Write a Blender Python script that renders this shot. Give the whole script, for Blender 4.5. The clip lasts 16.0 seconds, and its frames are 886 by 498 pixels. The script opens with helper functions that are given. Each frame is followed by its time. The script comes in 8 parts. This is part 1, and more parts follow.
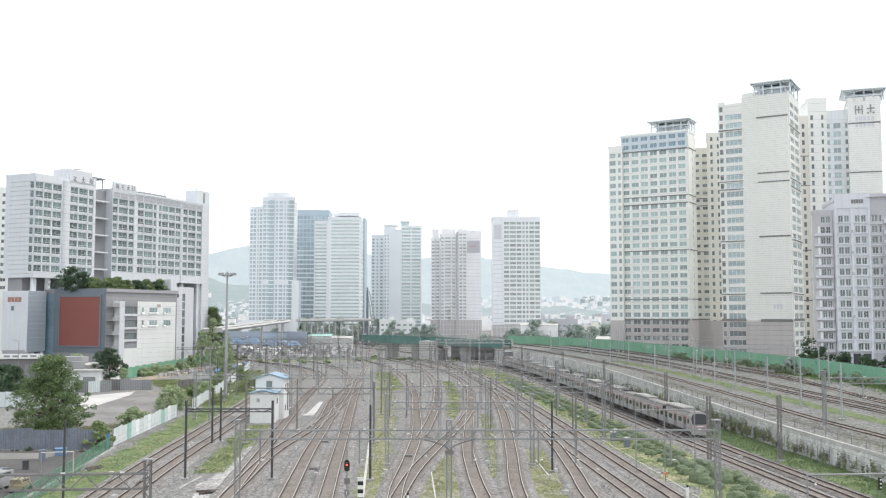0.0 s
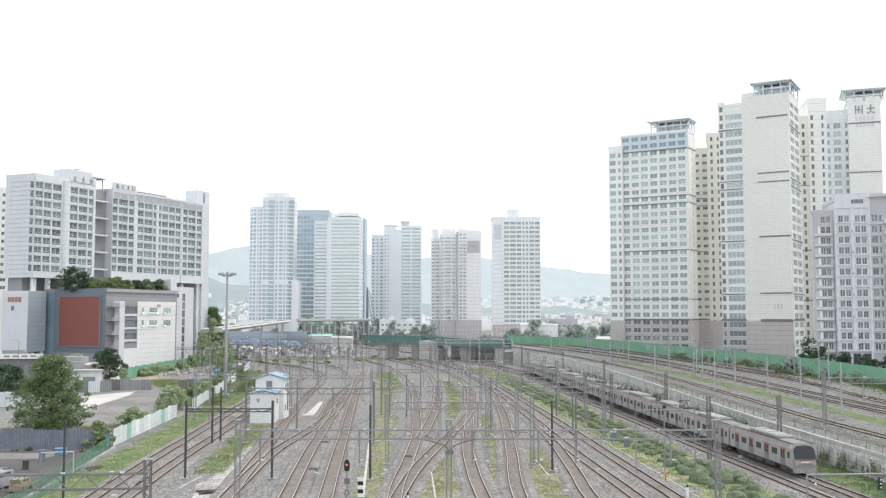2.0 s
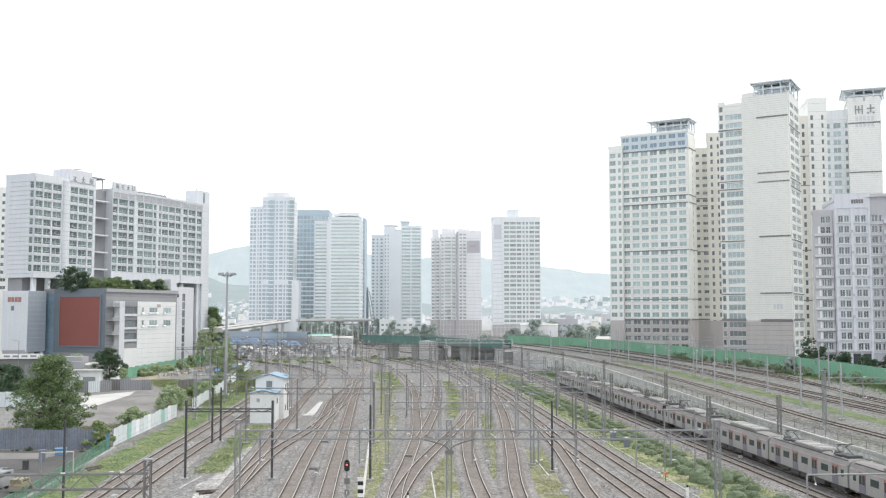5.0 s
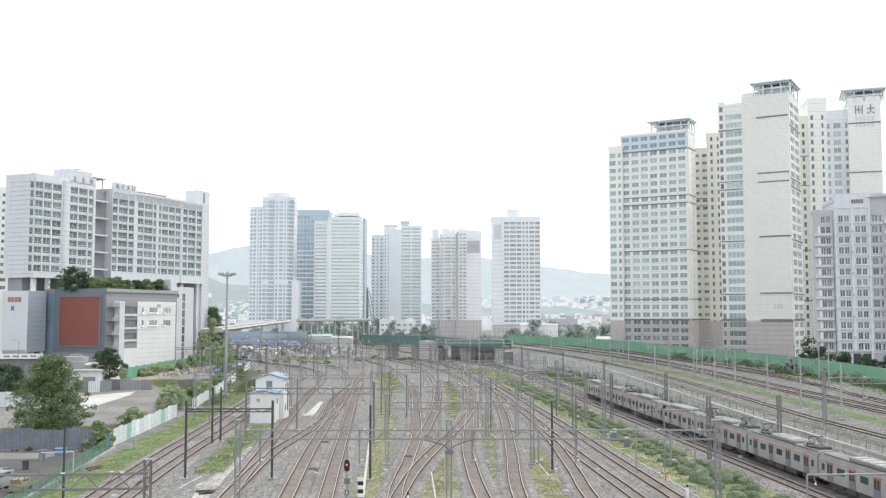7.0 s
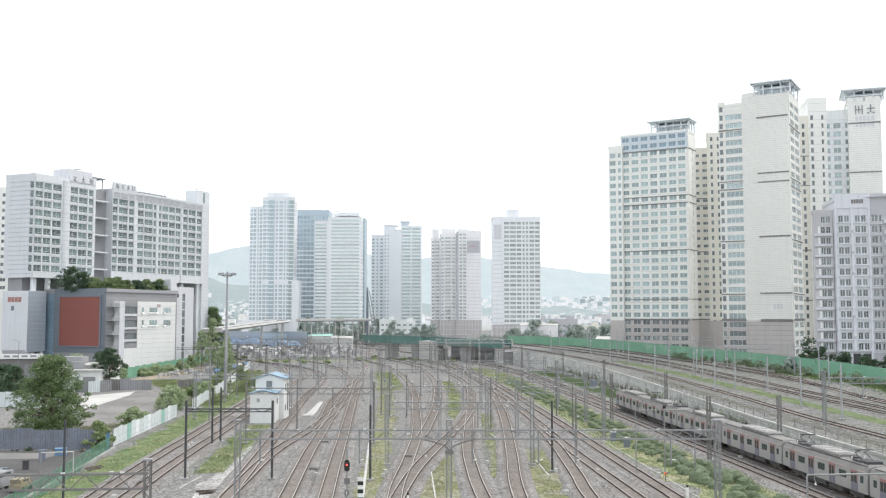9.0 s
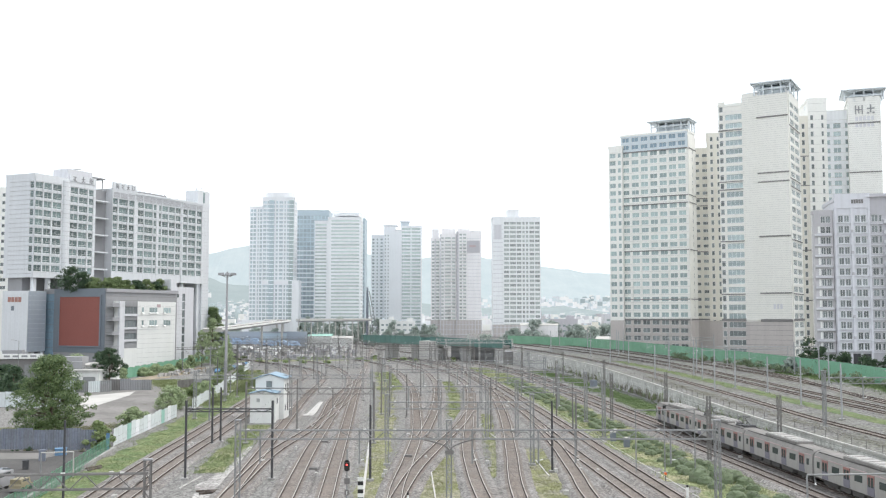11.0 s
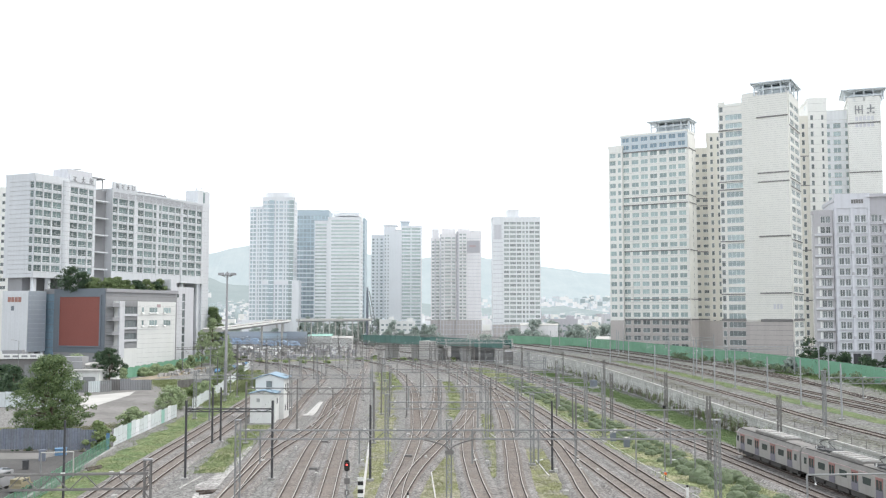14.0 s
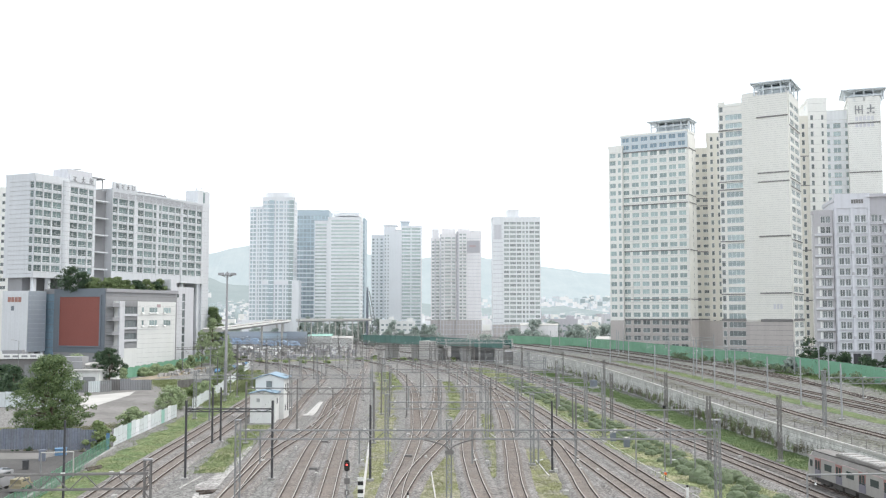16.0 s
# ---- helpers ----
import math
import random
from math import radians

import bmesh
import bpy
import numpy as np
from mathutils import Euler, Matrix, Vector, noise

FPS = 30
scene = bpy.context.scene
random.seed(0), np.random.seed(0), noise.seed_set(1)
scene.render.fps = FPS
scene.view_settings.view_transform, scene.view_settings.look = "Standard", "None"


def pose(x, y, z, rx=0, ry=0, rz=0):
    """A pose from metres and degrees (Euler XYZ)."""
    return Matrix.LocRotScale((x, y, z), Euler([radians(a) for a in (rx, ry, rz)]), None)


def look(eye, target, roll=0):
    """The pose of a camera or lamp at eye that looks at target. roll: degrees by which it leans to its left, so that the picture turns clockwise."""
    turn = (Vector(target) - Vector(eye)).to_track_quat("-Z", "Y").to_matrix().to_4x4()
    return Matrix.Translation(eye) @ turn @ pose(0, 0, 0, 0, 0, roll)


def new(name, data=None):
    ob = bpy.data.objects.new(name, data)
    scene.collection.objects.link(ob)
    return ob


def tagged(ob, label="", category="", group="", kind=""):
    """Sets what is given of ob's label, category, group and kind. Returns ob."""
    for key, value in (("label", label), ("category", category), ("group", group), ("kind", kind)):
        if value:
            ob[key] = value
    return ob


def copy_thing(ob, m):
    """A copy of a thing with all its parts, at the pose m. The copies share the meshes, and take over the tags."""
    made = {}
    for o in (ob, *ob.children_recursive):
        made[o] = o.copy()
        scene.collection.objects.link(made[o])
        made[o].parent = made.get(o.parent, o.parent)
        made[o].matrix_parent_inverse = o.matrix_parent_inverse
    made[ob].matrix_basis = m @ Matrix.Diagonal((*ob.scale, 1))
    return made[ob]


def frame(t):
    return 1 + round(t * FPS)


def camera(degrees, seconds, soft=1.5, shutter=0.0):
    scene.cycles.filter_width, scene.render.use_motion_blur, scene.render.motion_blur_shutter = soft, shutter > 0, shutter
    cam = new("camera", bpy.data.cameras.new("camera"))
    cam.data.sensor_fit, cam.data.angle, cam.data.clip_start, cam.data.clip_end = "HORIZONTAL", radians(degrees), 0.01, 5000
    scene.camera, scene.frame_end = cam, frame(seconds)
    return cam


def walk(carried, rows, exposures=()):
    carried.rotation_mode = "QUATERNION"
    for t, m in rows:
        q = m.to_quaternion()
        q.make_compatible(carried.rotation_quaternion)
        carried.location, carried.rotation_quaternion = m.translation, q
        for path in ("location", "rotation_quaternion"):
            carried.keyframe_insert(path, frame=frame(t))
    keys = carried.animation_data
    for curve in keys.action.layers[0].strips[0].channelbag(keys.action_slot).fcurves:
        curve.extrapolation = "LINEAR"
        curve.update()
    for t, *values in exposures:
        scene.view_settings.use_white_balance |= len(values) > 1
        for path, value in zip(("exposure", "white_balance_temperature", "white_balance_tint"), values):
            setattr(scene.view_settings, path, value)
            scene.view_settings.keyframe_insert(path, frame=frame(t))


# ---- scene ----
cam = camera(50.03, 16.0, soft=1.2)
EYE = pose(0, 0, 19.5, 93.984, 0, -4.279)
walk(cam, [(0.0, EYE), (16.0, EYE)], exposures=[(0.0, 0.0), (16.0, 0.0)])

# ---- light: bright white haze, high soft sun ----
world = bpy.data.worlds.new("hazy_sky")
scene.world = world
world.use_nodes = True
wn, wl = world.node_tree.nodes, world.node_tree.links
sky = wn.new("ShaderNodeTexSky")
sky.sky_type = "NISHITA"
sky.sun_disc = False
sky.sun_elevation = radians(57)
sky.sun_rotation = radians(68)
sky.air_density = 1.0
sky.dust_density = 6.0
sky.ozone_density = 1.0
soften = wn.new("ShaderNodeMix")
soften.data_type = "RGBA"
soften.inputs[0].default_value = 0.75
soften.inputs[7].default_value = (14.2, 15.0, 15.6, 1)
wl.new(sky.outputs[0], soften.inputs[6])
wl.new(soften.outputs[2], wn["Background"].inputs[0])
wn["Background"].inputs[1].default_value = 0.12
sun = new("sun", bpy.data.lights.new("sun", "SUN"))
sun.data.energy = 1.4
sun.data.angle = radians(12)
sun.data.color = (1.0, 0.96, 0.9)
sun.matrix_world = look((45, 18, 75), (0, 0, 0))


# ---- materials ----
def material(name, color, rough=0.8, metal=0.0, var=0.12, scale=1.0, fine=18.0, bump=0.0, spec=0.4, second=None, mixsize=0.12,
             island=0.0, sharp=0.5, stains=0.0, speckle=0.0, grain=6.0, vary=0.0):
    """A surface with two scales of variation, an optional second colour in patches and streaks that run down."""
    m = bpy.data.materials.new(name)
    m.use_nodes = True
    n, l = m.node_tree.nodes, m.node_tree.links
    b = n["Principled BSDF"]
    b.inputs["Roughness"].default_value = rough
    b.inputs["Metallic"].default_value = metal
    b.inputs["Specular IOR Level"].default_value = spec
    co = n.new("ShaderNodeTexCoord")
    big, small = n.new("ShaderNodeTexNoise"), n.new("ShaderNodeTexNoise")
    big.inputs["Scale"].default_value, small.inputs["Scale"].default_value = scale, fine
    big.inputs["Detail"].default_value, small.inputs["Detail"].default_value = 6, 3
    geo = n.new("ShaderNodeNewGeometry")
    l.new(geo.outputs["Position"], big.inputs["Vector"])
    l.new(geo.outputs["Position"], small.inputs["Vector"])
    add = n.new("ShaderNodeMath")
    add.operation = "ADD"
    l.new(big.outputs["Fac"], add.inputs[0])
    l.new(small.outputs["Fac"], add.inputs[1])
    last = add.outputs[0]
    if island:
        rnd = n.new("ShaderNodeMath")
        rnd.operation = "MULTIPLY_ADD"
        rnd.inputs[1].default_value = island
        l.new(geo.outputs["Random Per Island"], rnd.inputs[0])
        l.new(last, rnd.inputs[2])
        last = rnd.outputs[0]
    rmp = n.new("ShaderNodeMapRange")
    rmp.inputs[1].default_value, rmp.inputs[2].default_value = 0.6, 1.4 + island
    rmp.inputs[3].default_value, rmp.inputs[4].default_value = 1 - var, 1 + var
    l.new(last, rmp.inputs[0])
    base = n.new("ShaderNodeRGB")
    base.outputs[0].default_value = (*color, 1)
    source = base.outputs[0]
    if second:
        patch = n.new("ShaderNodeTexNoise")
        patch.inputs["Scale"].default_value = mixsize
        patch.inputs["Detail"].default_value = 8
        patch.inputs["Roughness"].default_value = 0.65
        l.new(geo.outputs["Position"], patch.inputs["Vector"])
        pr = n.new("ShaderNodeMapRange")
        pr.inputs[1].default_value, pr.inputs[2].default_value = sharp - 0.06, sharp + 0.06
        l.new(patch.outputs["Fac"], pr.inputs[0])
        mx = n.new("ShaderNodeMix")
        mx.data_type = "RGBA"
        mx.inputs[6].default_value, mx.inputs[7].default_value = (*color, 1), (*second, 1)
        l.new(pr.outputs[0], mx.inputs[0])
        source = mx.outputs[2]
    if stains:
        mp = n.new("ShaderNodeMapping")
        mp.inputs["Scale"].default_value = (1.3, 1.3, 0.06)
        st = n.new("ShaderNodeTexNoise")
        st.inputs["Scale"].default_value = 1.0
        st.inputs["Detail"].default_value = 5
        l.new(geo.outputs["Position"], mp.inputs["Vector"])
        l.new(mp.outputs[0], st.inputs["Vector"])
        sr = n.new("ShaderNodeMapRange")
        sr.inputs[1].default_value, sr.inputs[2].default_value = 0.45, 0.75
        sr.inputs[3].default_value, sr.inputs[4].default_value = 0.0, stains
        l.new(st.outputs["Fac"], sr.inputs[0])
        sm = n.new("ShaderNodeMix")
        sm.data_type = "RGBA"
        sm.inputs[7].default_value = (0.16, 0.15, 0.13, 1)
        l.new(sr.outputs[0], sm.inputs[0])
        l.new(source, sm.inputs[6])
        source = sm.outputs[2]
    mul = n.new("ShaderNodeVectorMath")
    mul.operation = "SCALE"
    l.new(source, mul.inputs[0])
    l.new(rmp.outputs[0], mul.inputs["Scale"])
    shade = mul.outputs[0]
    if vary:
        info = n.new("ShaderNodeObjectInfo")
        vm = n.new("ShaderNodeMapRange")
        vm.inputs[3].default_value, vm.inputs[4].default_value = 1 - vary, 1 + vary
        l.new(info.outputs["Random"], vm.inputs[0])
        v2 = n.new("ShaderNodeVectorMath")
        v2.operation = "SCALE"
        l.new(shade, v2.inputs[0])
        l.new(vm.outputs[0], v2.inputs["Scale"])
        shade = v2.outputs[0]
    if speckle:
        vo = n.new("ShaderNodeTexVoronoi")
        vo.inputs["Scale"].default_value = grain
        l.new(geo.outputs["Position"], vo.inputs["Vector"])
        vr = n.new("ShaderNodeMapRange")
        vr.inputs[1].default_value, vr.inputs[2].default_value = 0.2, 0.8
        vr.inputs[3].default_value, vr.inputs[4].default_value = 1 - speckle, 1 + speckle
        l.new(vo.outputs["Color"], vr.inputs[0])
        m2 = n.new("ShaderNodeVectorMath")
        m2.operation = "SCALE"
        l.new(shade, m2.inputs[0])
        l.new(vr.outputs[0], m2.inputs["Scale"])
        shade = m2.outputs[0]
    l.new(shade, b.inputs["Base Color"])
    if bump:
        bp = n.new("ShaderNodeBump")
        bp.inputs["Strength"].default_value = bump
        bp.inputs["Distance"].default_value = 0.05
        l.new(small.outputs["Fac"], bp.inputs["Height"])
        l.new(bp.outputs[0], b.inputs["Normal"])
    return m


def glow(name, color, strength):
    m = bpy.data.materials.new(name)
    m.use_nodes = True
    b = m.node_tree.nodes["Principled BSDF"]
    b.inputs["Base Color"].default_value = (*color, 1)
    b.inputs["Emission Color"].default_value = (*color, 1)
    b.inputs["Emission Strength"].default_value = strength
    return m


def leafy(name, dark, light):
    m = bpy.data.materials.new(name)
    m.use_nodes = True
    n, l = m.node_tree.nodes, m.node_tree.links
    b = n["Principled BSDF"]
    b.inputs["Roughness"].default_value = 0.6
    b.inputs["Specular IOR Level"].default_value = 0.3
    b.inputs["Subsurface Weight"].default_value = 0.0
    geo = n.new("ShaderNodeNewGeometry")
    mx = n.new("ShaderNodeMix")
    mx.data_type = "RGBA"
    mx.inputs[6].default_value, mx.inputs[7].default_value = (*dark, 1), (*light, 1)
    l.new(geo.outputs["Random Per Island"], mx.inputs[0])
    l.new(mx.outputs[2], b.inputs["Base Color"])
    tr = n.new("ShaderNodeBsdfTranslucent")
    l.new(mx.outputs[2], tr.inputs[0])
    ms = n.new("ShaderNodeMixShader")
    ms.inputs[0].default_value = 0.22
    l.new(b.outputs[0], ms.inputs[1])
    l.new(tr.outputs[0], ms.inputs[2])
    l.new(ms.outputs[0], n["Material Output"].inputs[0])
    return m


M_GROUND = material("yard_gravel", (0.212, 0.204, 0.196), 0.95, var=0.22, scale=0.09, fine=3.0, bump=0.5, second=(0.19, 0.185, 0.175), mixsize=0.09, speckle=0.45, grain=4.5)
M_BALLAST = material("track_ballast", (0.218, 0.207, 0.199), 0.95, var=0.28, scale=0.25, fine=5.0, bump=0.6, second=(0.20, 0.185, 0.175), mixsize=0.12, speckle=0.5, grain=5.0)
M_BALLAST_RUST = material("rust_stained_ballast", (0.212, 0.18, 0.16), 0.95, var=0.32, scale=0.25, fine=5.0, bump=0.6, second=(0.19, 0.175, 0.165), mixsize=0.16, speckle=0.5, grain=5.0)
# Dark ballast: rust stain with the rails' shade in its colour.
M_BALLAST_DARK = material("rust_shade_ballast", (0.095, 0.076, 0.066), 0.9, var=0.3, scale=0.25, fine=5.0, bump=0.6, second=(0.13, 0.108, 0.094), mixsize=0.3, speckle=0.4, grain=5.0)
M_BALLAST_PALE = material("fresh_pale_ballast", (0.40, 0.385, 0.37), 0.95, var=0.25, scale=0.25, fine=5.0, bump=0.6, second=(0.27, 0.255, 0.245), mixsize=0.2, speckle=0.4, grain=5.0)
M_BALLAST_TERRACE = material("weedy_terrace_ballast", (0.172, 0.168, 0.162), 0.95, var=0.28, scale=0.25, fine=5.0, bump=0.6, second=(0.155, 0.155, 0.135), mixsize=0.14, speckle=0.5, grain=3.0)
# Brown bed of the main line, darkened with the train's shade.
M_BALLAST_BROWN = material("train_shade_ballast", (0.145, 0.132, 0.125), 0.95, var=0.28, scale=0.25, fine=5.0, bump=0.6, second=(0.115, 0.105, 0.10), mixsize=0.14, speckle=0.45, grain=4.0)
M_SLEEPER = material("concrete_sleeper", (0.25, 0.215, 0.19), 0.9, var=0.25, scale=0.5, fine=9.0, island=0.5)
M_RAILTOP = material("polished_rail_steel", (0.47, 0.43, 0.40), 0.45, 0.3, var=0.15, scale=0.1, fine=2.0)
M_RAILSIDE = material("rusty_rail_steel", (0.05, 0.036, 0.03), 0.85, 0.0, var=0.3, scale=0.3, fine=5.0)
M_GRASS = material("verge_grass", (0.18, 0.212, 0.10), 0.95, var=0.35, scale=0.4, fine=4.0, bump=0.8, second=(0.27, 0.258, 0.155), mixsize=0.16, sharp=0.53, speckle=0.4, grain=4.0)
M_GRASS_LUSH = material("lush_grass", (0.118, 0.170, 0.075), 0.95, var=0.35, scale=0.3, fine=4.0, bump=0.8, second=(0.165, 0.195, 0.095), mixsize=0.2, speckle=0.3, grain=4.0)
M_GRASS_BRIGHT = material("bright_bank_grass", (0.128, 0.178, 0.074), 0.95, var=0.35, scale=0.3, fine=4.0, bump=0.8, second=(0.195, 0.218, 0.105), mixsize=0.2, speckle=0.3, grain=4.0)
M_GRASS_DRY = material("dry_grass", (0.215, 0.222, 0.11), 0.95, var=0.25, scale=0.5, fine=5.0, bump=0.8, second=(0.25, 0.238, 0.175), mixsize=0.25, speckle=0.35, grain=3.0)
M_SOIL = material("sandy_soil", (0.36, 0.29, 0.225), 0.95, var=0.25, scale=0.3, fine=4.0, bump=0.6, second=(0.27, 0.235, 0.17), mixsize=0.2, speckle=0.25, grain=3.0)
M_ASPHALT = material("worn_asphalt", (0.235, 0.22, 0.21), 0.92, var=0.14, scale=0.15, fine=6.0, bump=0.2, second=(0.18, 0.17, 0.16), mixsize=0.08, speckle=0.08, grain=1.5)
M_PAVING = material("pale_concrete_paving", (0.52, 0.505, 0.48), 0.9, var=0.1, scale=0.2, fine=5.0, second=(0.46, 0.445, 0.425), mixsize=0.08)
M_ASPHALT_DARK = material("dark_worn_asphalt", (0.082, 0.078, 0.076), 0.92, var=0.16, scale=0.15, fine=6.0, bump=0.2, second=(0.098, 0.094, 0.09), mixsize=0.1, speckle=0.1)
M_SLABGREY = material("grey_concrete_slab", (0.21, 0.20, 0.19), 0.9, var=0.14, scale=0.2, fine=5.0, second=(0.175, 0.168, 0.16), mixsize=0.1)
M_CONCRETE = material("weathered_concrete", (0.36, 0.355, 0.345), 0.9, var=0.2, scale=0.35, fine=6.0, bump=0.3, stains=0.6)
M_WALL = material("pale_blotched_concrete", (0.60, 0.595, 0.58), 0.9, speckle=0.18, grain=1.3, var=0.24, scale=0.5, fine=4.0, bump=0.3, second=(0.50, 0.495, 0.485), mixsize=0.25, stains=0.3)
M_COPING = material("pale_coping_concrete", (0.50, 0.485, 0.465), 0.9, var=0.15, scale=0.5, fine=5.0)
M_BLUEPANEL = material("blue_grey_panel", (0.36, 0.40, 0.45), 0.6, var=0.06, scale=0.08, fine=1.5, stains=0.1)
M_WHITE = material("white_panel_cladding", (0.655, 0.67, 0.695), 0.6, var=0.06, scale=0.08, fine=1.5, stains=0.12)
M_WHITE_WARM = material("cream_painted_render", (0.84, 0.835, 0.80), 0.8, var=0.05, scale=0.06, fine=1.2, stains=0.04)
M_CREAM_PALE = material("pale_cream_render", (0.80, 0.79, 0.745), 0.8, var=0.05, scale=0.06, fine=1.2, stains=0.05)
M_CREAM = material("yellow_cream_render", (0.76, 0.735, 0.665), 0.8, var=0.05, scale=0.06, fine=1.2, stains=0.10)
M_COOL = material("cool_white_render", (0.815, 0.83, 0.85), 0.7, var=0.05, scale=0.06, fine=1.0, stains=0.10)
M_LILAC = material("lilac_grey_render", (0.64, 0.64, 0.67), 0.8, var=0.05, scale=0.06, fine=1.0, stains=0.12)
M_PINKISH = material("pale_pink_render", (0.845, 0.83, 0.84), 0.8, var=0.05, scale=0.06, fine=1.0, stains=0.12)
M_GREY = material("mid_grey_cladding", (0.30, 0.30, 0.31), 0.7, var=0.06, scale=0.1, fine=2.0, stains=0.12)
M_SLATE = material("blue_grey_cladding", (0.17, 0.195, 0.225), 0.6, var=0.06, scale=0.1, fine=2.0)
M_DARKBAND = material("dark_grey_band_paint", (0.22, 0.21, 0.21), 0.8, var=0.06, scale=0.2, fine=2.0)
M_TAUPE = material("taupe_stone_base", (0.52, 0.48, 0.465), 0.8, var=0.08, scale=0.15, fine=2.0, stains=0.15)
M_RED = material("terracotta_red_panel", (0.25, 0.085, 0.07), 0.7, var=0.06, scale=0.15, fine=2.0)
M_BLUEROOF = material("blue_roof_steel", (0.24, 0.35, 0.45), 0.55, var=0.1, scale=0.3, fine=3.0, stains=0.2)
M_BLUECLAD = material("pale_blue_cladding", (0.60, 0.66, 0.70), 0.6, var=0.06, scale=0.1, fine=2.0)
# Paler than M_BLUECLAD: haze on the canopies is put into the colour.
M_CANOPY = material("pale_blue_grey_metal", (0.68, 0.725, 0.755), 0.6, var=0.05, scale=0.1, fine=2.0)
M_GLASS = material("window_glass_green", (0.275, 0.345, 0.345), 0.12, 0.12, var=0.25, scale=0.35, fine=1.1, spec=0.8, vary=0.3)
M_GLASS_SLAB = material("teal_glass", (0.13, 0.176, 0.175), 0.12, 0.1, var=0.3, scale=0.35, fine=1.1, spec=0.5, vary=0.5)
M_GLASS_DARK = material("window_glass_dark", (0.17, 0.19, 0.195), 0.15, 0.1, var=0.3, scale=0.35, fine=1.1, spec=0.7, vary=0.4)
M_GLASS_BLUE = material("window_glass_blue", (0.20, 0.29, 0.36), 0.1, var=0.2, scale=0.1, fine=1.0, spec=0.9)
M_STEELBLUE = material("steel_blue_cladding", (0.47, 0.55, 0.60), 0.5, var=0.06, scale=0.1, fine=2.0)
# Half-metal pale glass; lightens far windows in place of haze.
M_MIRROR = material("pale_mirror_glass", (0.33, 0.395, 0.40), 0.18, 0.35, var=0.18, scale=0.3, fine=1.1, spec=0.9, vary=0.22)
M_MIRROR_BLUE = material("pale_blue_mirror_glass", (0.43, 0.52, 0.565), 0.18, 0.35, var=0.14, scale=0.1, fine=1.0, spec=0.9, vary=0.2)
M_MAUVE = material("mauve_grey_render", (0.50, 0.49, 0.52), 0.8, var=0.05, scale=0.06, fine=1.0, stains=0.12)
M_JOINT = material("shadow_gap_sealant", (0.36, 0.36, 0.365), 0.9, var=0.1, scale=0.3, fine=3.0)
M_SEAM = material("pale_seam_sealant", (0.56, 0.555, 0.535), 0.9, var=0.1, scale=0.3, fine=3.0)
# First tower's glass, lightened to paint in the glare over it.
M_GLASS_PALE = material("pale_green_glass", (0.315, 0.395, 0.395), 0.12, 0.15, var=0.2, scale=0.35, fine=1.1, spec=0.8, vary=0.3)
M_GLASS_TOWER = material("grey_green_balcony_glass", (0.37, 0.41, 0.405), 0.2, 0.1, var=0.2, scale=0.35, fine=1.1, spec=0.6, vary=0.3)
M_GLASS_MINT = material("mint_ribbon_glass", (0.41, 0.49, 0.475), 0.18, 0.3, var=0.15, scale=0.3, fine=1.1, spec=0.9, vary=0.2)
M_COURSE = material("dirty_wall_joint", (0.30, 0.295, 0.28), 0.95, var=0.3, scale=0.5, fine=4.0)
M_ACBOX = material("pale_dusty_unit_casing", (0.43, 0.418, 0.405), 0.7, var=0.15, scale=0.6, fine=5.0, stains=0.25)
M_LOUVRE = material("pale_grey_louvre", (0.36, 0.355, 0.375), 0.6, var=0.08, scale=0.2, fine=2.0)
M_LAVENDER = material("lavender_white_render", (0.70, 0.70, 0.745), 0.8, var=0.05, scale=0.06, fine=1.0, stains=0.12)
M_PUTTY = material("greyish_mauve_render", (0.53, 0.515, 0.535), 0.8, var=0.06, scale=0.06, fine=1.0, stains=0.14)
M_SIGNRED = material("faded_terracotta_paint", (0.36, 0.19, 0.16), 0.6, var=0.1)
M_TARP = material("faded_blue_tarpaulin", (0.36, 0.50, 0.70), 0.6, var=0.15, scale=0.5, fine=3.0, stains=0.12)
M_FRAME = material("white_window_frame", (0.72, 0.73, 0.72), 0.5, var=0.05)
M_FRAME_DARK = material("dark_window_frame", (0.25, 0.26, 0.27), 0.5, var=0.05)
M_STEEL = material("galvanised_steel", (0.265, 0.267, 0.27), 0.6, 0.1, var=0.12, scale=1.0, fine=6.0)
M_STEEL_PALE = material("pale_galvanised_steel", (0.36, 0.365, 0.375), 0.6, 0.1, var=0.12, scale=1.0, fine=6.0)
M_STEEL_OLD = material("weathered_mast_steel", (0.195, 0.186, 0.18), 0.7, 0.1, var=0.2, scale=1.0, fine=6.0)
M_BLACKPOLE = material("dark_painted_steel", (0.07, 0.07, 0.074), 0.6, 0.1, var=0.2, scale=1.0, fine=6.0)
M_PORCELAIN = material("white_insulator_porcelain", (0.70, 0.70, 0.68), 0.3, var=0.04)
M_GREENSTEEL = material("dark_green_bridge_paint", (0.125, 0.235, 0.215), 0.6, var=0.12, scale=0.2, fine=3.0, stains=0.2)
M_GREENFENCE = material("green_hoarding_sheet", (0.18, 0.36, 0.24), 0.6, var=0.12, scale=0.2, fine=2.0, second=(0.205, 0.39, 0.27), mixsize=0.1)
M_TEALFENCE = material("teal_hoarding_sheet", (0.19, 0.39, 0.27), 0.6, var=0.1, scale=0.2, fine=2.0)
M_MINT = material("mint_sheet_fence", (0.36, 0.60, 0.53), 0.6, var=0.1, scale=0.3, fine=3.0, stains=0.25)
M_NETGREEN = material("green_mesh_fence", (0.16, 0.33, 0.22), 0.7, var=0.15, scale=0.4, fine=5.0)
